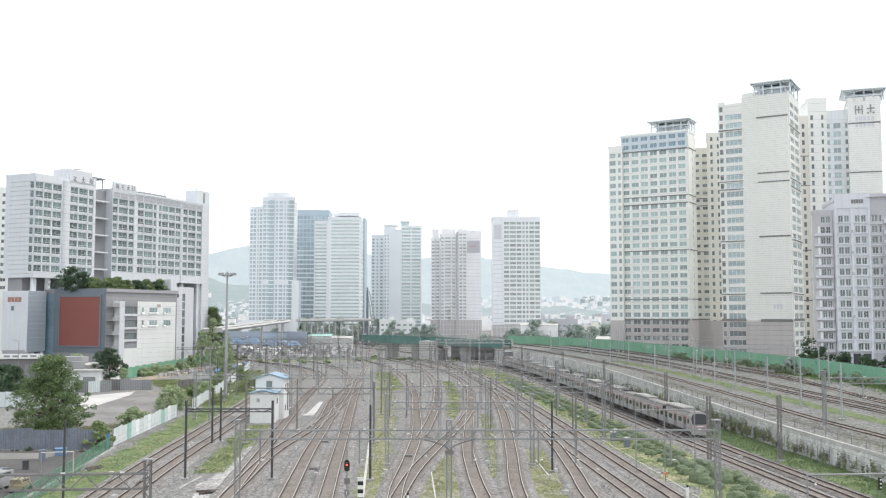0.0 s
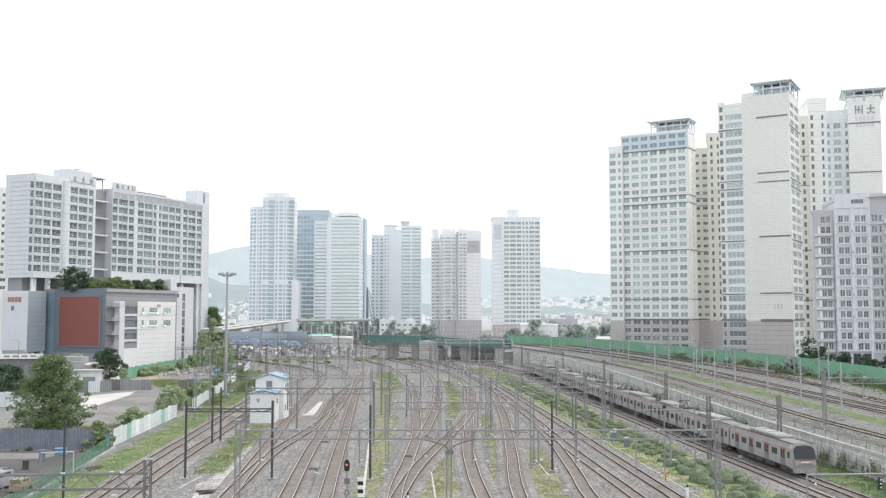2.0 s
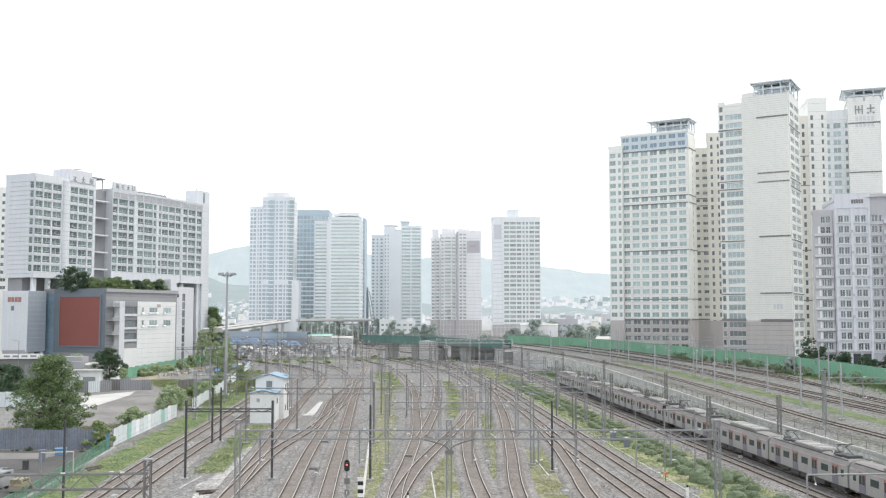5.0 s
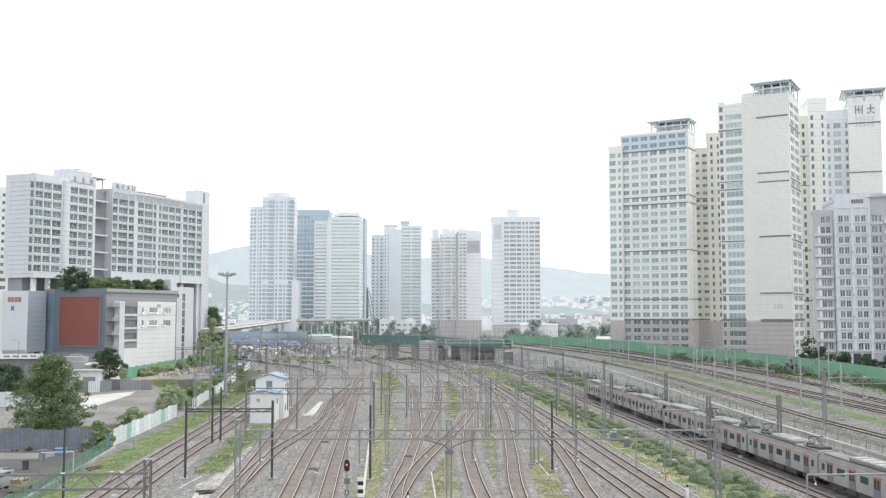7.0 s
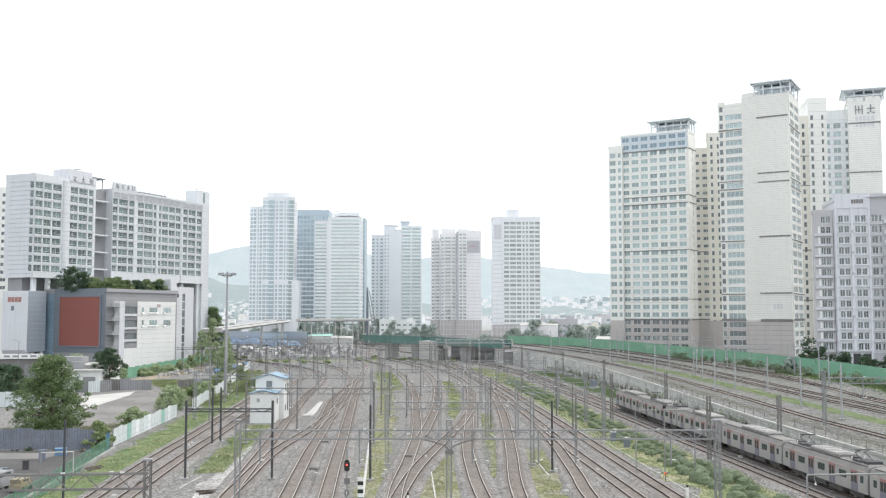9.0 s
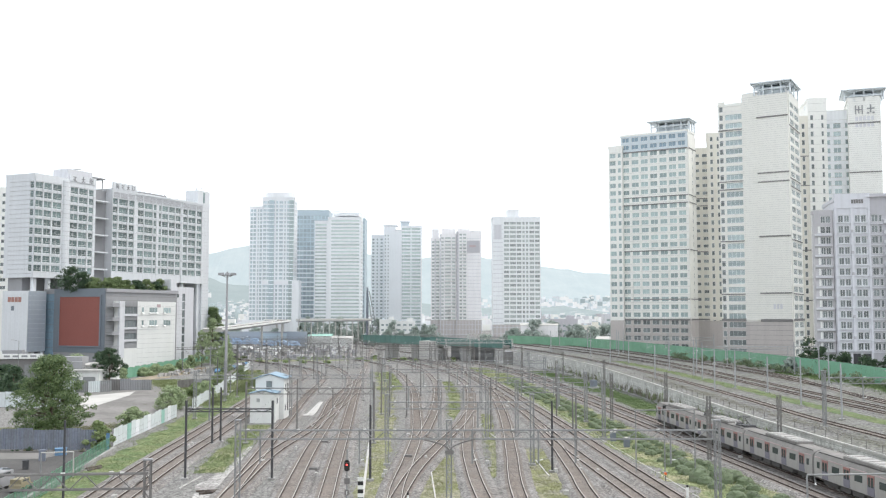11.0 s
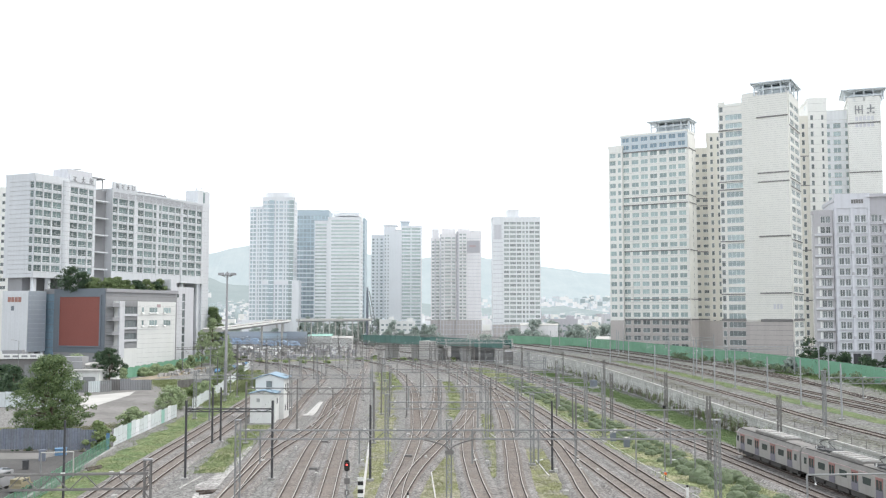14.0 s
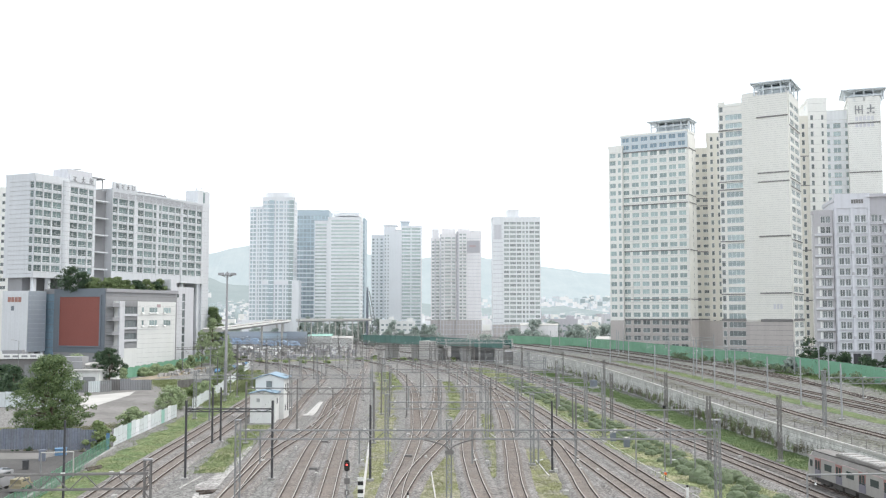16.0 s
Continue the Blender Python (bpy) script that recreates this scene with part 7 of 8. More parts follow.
for k in range(120):
    y = 112 + k * 1.95 + rnd.uniform(-1.0, 1.0)
    p = min(WALL, key=lambda q: abs(q.y - y))
    shrub(p.x - 0.5 - 0.7 * rnd.random(), y, rnd.uniform(1.0, 3.0) + (1.2 if k % 4 == 0 else 0), rnd.uniform(0.25, 0.6), M_LEAF_DRY if k % 3 else M_LEAF_SHRUB, 400 + k, per=150, size=0.09, label="tall thin weeds growing up the retaining wall", name="weed")
for k in range(80):
    y = 108 + k * 1.7 + rnd.uniform(-1.5, 1.5)
    p = min(WALL, key=lambda q: abs(q.y - y))
    shrub(p.x - 0.3 - 0.5 * rnd.random(), y, rnd.uniform(1.4, 3.6), rnd.uniform(0.2, 0.45), M_LEAF_DRY if k % 5 else M_LEAF_SHRUB, 1400 + k, per=110, size=0.085, label="tall dry weed stalks against the retaining wall", name="weed")
for k in range(22):
    y = 143 + k * 1.75 + rnd.uniform(-0.8, 0.8)
    p = min(WALL, key=lambda q: abs(q.y - y))
    shrub(p.x - 0.25 - 0.4 * rnd.random(), y, rnd.uniform(2.2, 4.0), rnd.uniform(0.3, 0.65), M_LEAF_SHRUB if k % 2 else M_LEAF_DRY, 1600 + k, per=190, size=0.1, label="green creeper climbing the concrete retaining wall", name="creeper")
for k in range(30):
    y = 180 + k * 5.0
    shrub((113.5 if y < 300 else 108.5 - (y - 300) * 0.1) + rnd.uniform(-2, 2.5), y, rnd.uniform(1.5, 3.2), rnd.uniform(1.2, 2.4), M_LEAF_MOUND, 500 + k, terrace(y) - 0.3, per=200, size=0.25, label="dark bush in front of the green hoarding")
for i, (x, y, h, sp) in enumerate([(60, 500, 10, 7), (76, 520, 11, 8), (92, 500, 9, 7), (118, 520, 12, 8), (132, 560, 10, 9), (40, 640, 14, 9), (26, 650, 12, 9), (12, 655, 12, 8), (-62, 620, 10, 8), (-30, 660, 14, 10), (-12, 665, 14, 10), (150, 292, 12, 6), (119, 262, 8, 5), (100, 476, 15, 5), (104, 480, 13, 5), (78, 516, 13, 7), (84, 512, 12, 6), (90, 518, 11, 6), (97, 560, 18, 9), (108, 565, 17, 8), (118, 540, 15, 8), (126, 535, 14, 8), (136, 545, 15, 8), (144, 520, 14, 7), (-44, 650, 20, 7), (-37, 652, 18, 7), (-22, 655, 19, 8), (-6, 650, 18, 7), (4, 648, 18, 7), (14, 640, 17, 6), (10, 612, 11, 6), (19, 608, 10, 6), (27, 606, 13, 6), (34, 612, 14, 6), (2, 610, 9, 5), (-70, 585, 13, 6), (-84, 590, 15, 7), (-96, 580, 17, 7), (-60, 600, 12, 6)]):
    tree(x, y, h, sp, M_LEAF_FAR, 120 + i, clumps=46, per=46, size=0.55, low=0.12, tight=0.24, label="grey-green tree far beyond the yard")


# ---- trackside things ----
hut = thing("signal_hut", pose(-22.4, 179.6, -0.46, 0, 0, -4), "white two-storey signal hut with blue gable roofs", "hut")
block(hut, "front_wall", 0, 4.7, 0, 4.0, 0, 5.4, M_HUT)
block(hut, "rear_wall", 0.2, 5.6, 4.0, 10.5, 0, 7.9, M_HUT)


def gable(b, x0, x1, y0, y1, z, rise, mat):
    s = Shape()
    xm = (x0 + x1) / 2
    t = 0.12
    s.add([(x0, y0, z), (xm, y0, z + rise), (x1, y0, z), (x0, y1, z), (xm, y1, z + rise), (x1, y1, z),
           (x0, y0, z + t), (xm, y0, z + rise + t), (x1, y0, z + t), (x0, y1, z + t), (xm, y1, z + rise + t), (x1, y1, z + t)],
          [(6, 7, 10, 9), (7, 8, 11, 10), (0, 3, 4, 1), (1, 4, 5, 2), (0, 1, 7, 6), (1, 2, 8, 7), (3, 9, 10, 4), (4, 10, 11, 5), (0, 6, 9, 3), (2, 5, 11, 8)], mat)
    part("roof", s, b, "blue sheet gable roof")
    g = Shape()
    g.add([(x0 + 0.35, y0 + 0.3, z - 0.02), (x1 - 0.35, y0 + 0.3, z - 0.02), (xm, y0 + 0.3, z + rise - 0.12)], [(0, 1, 2)], M_HUT)
    g.add([(x0 + 0.35, y1 - 0.3, z - 0.02), (x1 - 0.35, y1 - 0.3, z - 0.02), (xm, y1 - 0.3, z + rise - 0.12)], [(2, 1, 0)], M_HUT)
    part("gable_wall", g, b)


gable(hut, -0.4, 5.1, -0.4, 4.0, 5.4, 0.6, M_BLUEROOF)
gable(hut, -0.2, 6.0, 3.6, 10.9, 7.9, 0.9, M_BLUEROOF)
window(hut, 1.1, 1.2, "dark", M_GLASS_DARK, Matrix.Translation((2.8, 3.85, 6.9)))
window(hut, 0.5, 0.6, "dark", M_GLASS_DARK, Matrix.Translation((1.5, -0.1, 4.2)))
for y, z in ((5.6, 6.2), (8.5, 6.2), (5.6, 2.4), (8.5, 2.4), (1.6, 4.0)):
    x = 5.6 if y > 4 else 4.7
    window(hut, 0.8, 1.1, "dark", M_GLASS_DARK, Matrix.Translation((x + 0.1, y, z)) @ Matrix.Rotation(math.pi / 2, 4, "Z"))

sig = thing("signal_post", pose(-2.5, 101.0, -0.46), "railway colour light signal showing red above two grey boxes", "railway signal")
part("post", Shape().bar((0, 0, 0), (0, 0, 6.0), 0.07, M_STEEL, 8), sig)
hd = Shape()
n = 18
ring = []
for i in range(n):
    a = 2 * math.pi * i / n
    ring.append((0.29 * math.cos(a), (0.3 if math.sin(a) > 0 else -0.3) * (abs(math.sin(a)) > 1e-6) + 0.29 * math.sin(a)))
hd.add([(x, y, 4.3 + z) for y in (-0.25, -0.1) for x, z in ring], [tuple(range(n))[::-1], tuple(range(n, 2 * n))] + [(i, (i + 1) % n, n + (i + 1) % n, n + i) for i in range(n)], M_BLACK)
part("head", hd, sig, "black oval signal head")
part("red_lamp", Shape().bar((0, -0.27, 4.4), (0, -0.33, 4.4), 0.085, M_REDLAMP, 12), sig, "glowing red lamp")
part("hood", Shape().box(-0.2, 0.2, -0.6, -0.25, 4.62, 4.65, M_BLACK), sig)
part("box", Shape().box(-0.29, 0.29, -0.25, 0.05, 2.4, 3.0, M_STEEL_OLD), sig)
part("box", Shape().box(-0.24, 0.24, -0.25, 0.05, 1.25, 1.8, M_STEEL_OLD), sig)
part("white_mark", Shape().box(-0.03, 0.03, -0.27, -0.25, 1.35, 1.7, M_WHITEPAINT), sig)

stripe = thing("striped_post", pose(-1.1, 102.4, -0.46), "black and white striped marker post on the ballast", "marker post")
for k in range(6):
    part("stripe", Shape().box(-0.3, 0.3, 0, 0.2, 0.3 + k * 0.42, 0.72 + k * 0.42, M_WHITEPAINT if k % 2 else M_BLACK), stripe)

mast = thing("floodlight_mast", pose(-36.3, 242.1, -0.46), "very tall grey floodlight mast with a ring of lamps", "floodlight mast")
part("shaft", Shape().bar((0, 0, 0), (0, 0, 30.0), 0.42, M_LOUVRE, 12, 0.2), mast)
part("foot", Shape().box(-0.8, 0.8, -0.8, 0.8, 0, 0.4, M_CONCRETE), mast)
hdm = Shape()
for i in range(12):
    a0, a1 = 2 * math.pi * i / 12, 2 * math.pi * (i + 1) / 12
    hdm.bar((1.5 * math.cos(a0), 1.5 * math.sin(a0), 30.0), (1.5 * math.cos(a1), 1.5 * math.sin(a1), 30.0), 0.1, M_STEEL, 5)
for i in range(4):
    hdm.bar((0, 0, 29.4), (1.5 * math.cos(i * 1.571), 1.5 * math.sin(i * 1.571), 30.0), 0.08, M_STEEL, 5)
hdm.bar((0, 0, 30.0), (0, 0, 30.9), 0.14, M_LOUVRE, 8)
part("head_frame", hdm, mast)
for k in range(8):
    a = k * math.pi / 4 + 0.2
    part("floodlight", Shape().box(-0.42, 0.42, -0.22, 0.22, -0.3, 0.3, M_LOUVRE, Matrix.Translation((1.8 * math.cos(a), 1.8 * math.sin(a), 30.25))), mast)

for x, y in ((38.3, 150.0), (38.6, 143.0)):
    cb = thing("equipment_cabinet", pose(x, y, -0.46), "grey trackside equipment cabinet with pale lid", "equipment cabinet", "trackside cabinets")
    part("body", Shape().box(-0.4, 0.4, -0.35, 0.35, 0, 1.4, M_SLATE), cb)
    part("lid", Shape().box(-0.45, 0.45, -0.4, 0.4, 1.4, 1.5, M_COPING), cb)
cb = thing("equipment_cabinet", pose(60.4, 257, -0.46), "large blue-grey equipment cabinet on a concrete plinth", "equipment cabinet", "trackside cabinets")
part("body", Shape().box(-0.9, 0.9, -0.6, 0.6, 0.3, 2.3, M_SHEETBLUE), cb)
part("plinth", Shape().box(-1.2, 1.2, -0.9, 0.9, 0, 0.3, M_COPING), cb)

trough = thing("cable_trough", pose(0, 0, -0.46), "pale concrete cable trough along the track", "cable trough", kind="structure")
for pts in ([(-1.3, 60), (-0.9, 104), (-0.3, 150)], [(35.4, 60), (36.0, 110), (36.9, 150), (37.8, 200), (38.2, 260)]):
    s = Shape()
    w = 0.15 if pts[0][0] < 0 else 0.055
    ribbon(s, smooth_path(pts, 6), [(-w, 0.0), (-w, w), (w, w), (w, 0.0)], [M_COPING] * 3)
    part("trough", s, trough)
s = Shape()
ribbon(s, [p + Vector((0, 0, terrace(p.y))) for p in smooth_path([(68.2, 60), (68.2, 130), (69.5, 170), (72, 210), (73, 260), (71, 310)], 6)], [(-0.12, -0.3), (-0.12, 0.0), (0.12, 0.0), (0.12, -0.3)], [M_CONCRETE] * 3)
part("trough", s, trough)


# ---- low houses, bins and vehicles beside the yard ----
def low_house(x, y, rz, W, D, h, label, mat=M_HUT, roof=None):
    b = thing("low_house", pose(x, y, -0.46, 0, 0, rz), label, "house", "low houses beside the yard")
    block(b, "wall", 0, W, 0, D, 0, h, mat)
    block(b, "roof_slab", -0.5, W + 0.5, -0.7, D + 0.4, h, h + 0.45, roof or M_COPING)
    block(b, "roof_box", W * 0.1, W * 0.45, D * 0.4, D * 0.8, h + 0.45, h + 2.4, roof or M_GREY)
    block(b, "shutter", W * 0.55, W * 0.9, -0.06, 0, 0.2, h * 0.7, M_STEEL)
    part("window", window_mesh(W * 0.3, 1.3, "dark", M_GLASS_DARK), b, m=Matrix.Translation((W * 0.28, -0.12, h * 0.55)))
    return b


low_house(-88, 268, -4, 16.5, 12, 6.0, "white flat-roofed workshop with a grey shutter")
low_house(-82, 262, -4, 9.5, 5, 5.0, "white lean-to beside the workshop")
shop = low_house(-118, 308, 6, 17, 9, 6.4, "low brown shop building with a white signboard", M_DARKBAND, M_GREY)
block(shop, "signboard", 2.0, 15.0, -0.95, -0.75, 6.3, 7.9, M_WHITEPAINT, "long white signboard")
for k in range(4):
    block(shop, "sign_mark", 3.4 + k * 2.6, 5.2 + k * 2.6, -0.99, -0.95, 6.8, 7.4, M_GREY)
low_house(-131, 320, 8, 14, 9, 6.0, "low taupe shop building with dark roof", M_GREY, M_DARKBAND)
sheet_fence([(-79.5, 255), (-73, 253.5), (-68, 257)], 3.0, [M_SHEETWHITE, M_STEEL], "white and grey sheet fence beside the workshop")
sheet_fence([(-82, 216), (-74, 213), (-64, 215)], 3.2, [M_SHEETWHITE], "pale sheet wall behind the large tree")


def bin_box(x, y, w, h, mat, label):
    b = thing("waste_bin", pose(x, y, -0.42, 0, 0, 12), label, "waste bin", "bins in the yard")
    part("body", Shape().box(-w, w, -w * 0.8, w * 0.8, 0, h, mat), b)
    part("lid", Shape().box(-w - 0.06, w + 0.06, -w * 0.86, w * 0.86, h, h + 0.12, mat), b)


bin_box(-45.0, 135.7, 0.42, 1.35, M_SHEETBLUE, "blue-grey waste bin on the asphalt")
bin_box(-44.6, 128.3, 0.36, 1.05, M_BLACKPOLE, "black waste bin on the asphalt")
bin_box(-45.5, 123.0, 0.42, 0.9, M_SHEETBLUE, "blue-grey waste bin on the asphalt")
bin_box(-44.2, 141.0, 0.75, 0.85, M_BLUE, "open blue container on the asphalt")


def vehicle(x, y, rz, body, label, L=4.6, W=1.8, H=1.5, van=False):
    v = thing("parked_car", pose(x, y, -0.42, 0, 0, rz), label, "car", "parked vehicles")
    s = Shape()
    side = [(-L / 2, 0.35), (-L / 2, 0.85), (-L * 0.42, 0.95), (-L * 0.3 if not van else -L * 0.47, H), (L * 0.18 if not van else L * 0.3, H), (L * 0.32, 0.95), (L * 0.49, 0.8), (L / 2, 0.35)]
    n = len(side)
    vs = [(px, sy * W / 2 * (0.86 if pz > 1.1 else 1.0), pz) for sy in (-1, 1) for px, pz in side]
    s.add(vs, [tuple(range(n)), tuple(range(2 * n - 1, n - 1, -1))] + [(i, n + i, n + (i + 1) % n, (i + 1) % n) for i in range(n)], body)
    part("body", s, v)
    for sy in (-1, 1):
        part("side_window", Shape().box(-L * 0.27, L * 0.16, sy * W * 0.455 - 0.02, sy * W * 0.455 + 0.02, 1.0, H - 0.12, M_TRAINGLASS), v)
    part("windscreen", Shape().bar((L * 0.30, 0, 1.0), (L * 0.2, 0, H - 0.08), W * 0.36, M_TRAINGLASS, 4), v)
    for px in (-L * 0.31, L * 0.31):
        for sy in (-1, 1):
            part("wheel", Shape().bar((px, sy * (W / 2 - 0.2), 0.32), (px, sy * (W / 2 + 0.02), 0.32), 0.32, M_BLACK, 12), v)


vehicle(-42.6, 114.2, 78, M_GREY, "dusty grey van parked beside the mesh fence", 5.0, 1.9, 2.0, True)
vehicle(-39.6, 112.6, 80, M_YELLOW, "dull yellow cart parked beside the mesh fence", 2.6, 1.4, 1.5, True)
for k in range(9):
    vehicle(-53 + k * 0.5, 335 + k * 5.5, 95, (M_BLUE, M_SLATE, M_WHITEPAINT, M_BLACKPOLE)[k % 4], "parked car in a row beside the yard road")
for k in range(7):
    vehicle(-100 + k * 3.2, 296 + k * 0.4, 95, (M_SLATE, M_WHITEPAINT, M_BLACKPOLE)[k % 3], "parked car in front of the low shops")

fp = thing("pipe_goal", pose(0, 0, -0.46), "slim white goal-shaped pipe frame at the yard edge", "pipe goal")
part("post", Shape().bar((-40.4, 121.4, 0), (-40.4, 121.4, 3.1), 0.08, M_STEEL, 6), fp)
part("post", Shape().bar((-36.7, 122.0, 0), (-36.7, 122.0, 3.1), 0.08, M_COPING, 6), fp)
part("crossbar", Shape().bar((-40.4, 121.4, 3.1), (-36.7, 122.0, 3.1), 0.08, M_COPING, 6), fp)

for x, y, h in ((-107.4, 300, 12), (-70, 212, 9), (-126, 300, 10)):
    lp = thing("street_lamp", pose(x, y, -0.46), "grey street lamp with a curved arm", "street lamp", "street lamps")
    part("shaft", Shape().bar((0, 0, 0), (0, 0, h), 0.12, M_STEEL, 8, 0.07), lp)
    part("arm", Shape().bar((0, 0, h), (-1.6, 0, h + 0.4), 0.05, M_STEEL, 6), lp)
    part("lamp_head", Shape().box(-2.3, -1.5, -0.15, 0.15, h + 0.32, h + 0.48, M_COPING), lp)

hl = thing("hanging_lamp", pose(33.6, 70.7, 6.75), "small white lamp hanging from the slim portal", "lamp")
part("stem", Shape().bar((-0.1, 0, 0.6), (0, 0, 0.1), 0.03, M_STEEL), hl)
part("shade", Shape().bar((0, 0, 0.08), (0, 0, -0.08), 0.04, M_WHITEPAINT, 8, 0.1), hl)
ds = thing("dwarf_signal", pose(55.9, 102.2, -0.46), "small dark ground signal with three white lenses", "railway signal")
part("case", Shape().box(-0.15, 0.15, -0.15, 0.15, 0.8, 2.1, M_BLACK), ds)
part("post", Shape().bar((0, 0, 0), (0, 0, 0.9), 0.07, M_STEEL, 8), ds)
for k in range(3):
    part("lens", Shape().bar((0, -0.15, 1.05 + k * 0.42), (0, -0.2, 1.05 + k * 0.42), 0.1, M_WHITEPAINT, 10), ds)
mk = thing("marker_post", pose(35.4, 113.7, -0.46), "small orange trackside marker on a short post", "marker post")
part("post", Shape().bar((0, 0, 0), (0, 0, 0.7), 0.07, M_STEEL_OLD, 6), mk)
part("head", Shape().bar((0, -0.12, 0.9), (0, 0.12, 0.9), 0.16, M_ORANGEPAINT, 10), mk)
mk = thing("marker_post", pose(33.9, 101.3, -0.46), "white marker post with a dark cap", "marker post")
part("post", Shape().bar((0, 0, 0), (0, 0, 1.5), 0.14, M_WHITEPAINT, 8), mk)
part("cap", Shape().bar((0, 0, 1.5), (0, 0, 1.75), 0.12, M_BLACK, 8), mk)
mk = thing("marker_post", pose(3.9, 101.8, -0.46), "white marker post with a dark cap", "marker post")
part("post", Shape().bar((0, 0, 0), (0, 0, 1.0), 0.1, M_WHITEPAINT, 8), mk)
part("cap", Shape().bar((0, 0, 1.0), (0, 0, 1.3), 0.1, M_BLACK, 8), mk)

# white cable ducts, track boxes and timber between the tracks
duct = thing("cable_duct", pose(0, 0, -0.4), "pale painted cable duct lying on the gravel", "cable duct", "cable ducts")
for a, b in (((6.9, 101.5, 0), (7.6, 121, 0)), ((7.6, 121, 0), (12.0, 182, 0)), ((22.0, 118, 0), (22.6, 131, 0)), ((20.0, 160, 0), (21.2, 131, 0)), ((-22.0, 113, 0), (-20.9, 121, 0))):
    part("duct", Shape().bar(a, b, 0.11, M_COPING, 4), duct)
rb = random.Random(31)
for k in range(46):
    i = rb.randrange(len(TRACKS))
    line = smooth_path(TRACKS[i], 3)
    p = rb.choice([q for q in line if 98 < q.y < 260] or line)
    o = rb.choice((-2.3, 2.3, 0.0))
    b = thing("track_box", pose(p.x + o, p.y, -0.3 if o else -0.17, 0, 0, rb.uniform(-10, 10)), "small pale trackside box on the ballast", "track box", "trackside boxes")
    w = rb.uniform(0.12, 0.26)
    part("body", Shape().box(-w, w, -0.3, 0.3, -0.1, 0.1 + (0.3 if o else 0), M_COPING), b)
for x, y in ((5.2, 134), (-7.4, 124), (-7.2, 150), (31.5, 250), (23.8, 160)):
    b = thing("switch_machine", pose(x, y, -0.35), "dark point machine with rods beside a turnout", "point machine", "point machines")
    part("case", Shape().box(-0.5, 0.5, -0.35, 0.35, 0, 0.45, M_STEEL_OLD), b)
    part("rod", Shape().bar((0.5, 0, 0.15), (2.6, 0.1, 0.15), 0.05, M_STEEL_OLD), b)

for k, (x, y, rz) in enumerate(((-17.9, 109.6, 28), (-17.4, 110.4, 31), (-18.4, 110.6, 12), (-36.2, 129, 60), (-35.6, 127.4, 66))):
    tm = thing("old_sleeper", pose(x, y, -0.43 + 0.02 * (k % 3), 0, 0, rz), "dark old timber sleeper lying on the ground", "timber", "loose timbers")
    part("beam", Shape().box(-1.3, 1.3, -0.12, 0.12, 0, 0.2, M_BALLAST_DARK), tm)

# pale fresh ballast where tracks meet
verge([(-17.5, 96), (-17.4, 112), (-17.6, 130), (-17.2, 148)], 5.0, M_BALLAST_PALE, 41, "pale dusty gravel between the yard tracks", z=-0.44)
verge([(30.9, 100), (31.2, 120), (31.8, 150), (33.2, 190), (33.8, 230)], 2.0, M_BALLAST_PALE, 42, "pale dusty gravel between the yard tracks", z=-0.44)
verge([(-7.0, 120), (-6.8, 140), (-6.2, 170), (-5.4, 210), (-3, 300)], 3.0, M_BALLAST_PALE, 43, "pale dusty gravel between the yard tracks", z=-0.435)

# far end of the yard: stacked goods, low vegetation and clutter
rf = random.Random(77)
heap = Shape()
for k in range(420):
    x, y = rf.uniform(-92, -8), rf.uniform(440, 560)
    w, h = rf.uniform(0.5, 2.6), rf.uniform(0.5, 2.4)
    heap.box(x, x + w, y, y + w, -0.46, -0.46 + h, rf.choice((M_HUT, M_STEEL, M_LOUVRE, M_TAUPE, M_STEEL_OLD, M_LOUVRE, M_COPING, M_LILAC)), Matrix.Translation((x, y, 0)) @ Matrix.Rotation(rf.uniform(0, 1.5), 4, "Z") @ Matrix.Translation((-x, -y, 0)))
tagged(part("stacked_goods", heap), "clutter of stacked goods and tarpaulins at the far end of the yard", "goods", kind="stuff")
for k in range(40):
    x, y = rf.uniform(-60, 48), rf.uniform(395, 450)
    shrub(x, y, rf.uniform(0.7, 1.6), rf.uniform(1.4, 3.4), M_LEAF_SHRUB, 700 + k, per=90, size=0.4, label="rough bush at the far end of the yard")
verge([(-60, 420), (-30, 425), (0, 430), (30, 425)], 14, M_GRASS, 51, "rough green ground at the far end of the yard", z=-0.45)


# ---- commuter train ----
PITCH, HALF = 20.62, 10.1


def car_shell(s, y0, y1):
    prof = [(-1.6, 1.0), (-1.62, 2.2), (-1.56, 3.3), (-1.3, 3.72), (-0.7, 3.92), (0.7, 3.92), (1.3, 3.72), (1.56, 3.3), (1.62, 2.2), (1.6, 1.0)]
    n = len(prof)
    mats = [M_TRAIN, M_TRAIN, M_TRAINROOF, M_TRAINROOF, M_TRAINROOF, M_TRAINROOF, M_TRAINROOF, M_TRAIN, M_TRAIN, M_TRAINUNDER]
    vs = [(x, y, z) for y in (y0, y1) for x, z in prof]
    for j in range(n):
        k = (j + 1) % n
        s.add([vs[j], vs[k], vs[n + k], vs[n + j]], [(0, 1, 2, 3)], mats[j])
    s.add(vs[:n], [tuple(range(n))], M_TRAIN)
    s.add(vs[n:], [tuple(range(n - 1, -1, -1))], M_TRAIN)


def flat(x, y0, y1, z0, z1, mat, t=0.03):
    return Shape().box(min(x, x + t), max(x, x + t), y0, y1, z0, z1, mat)


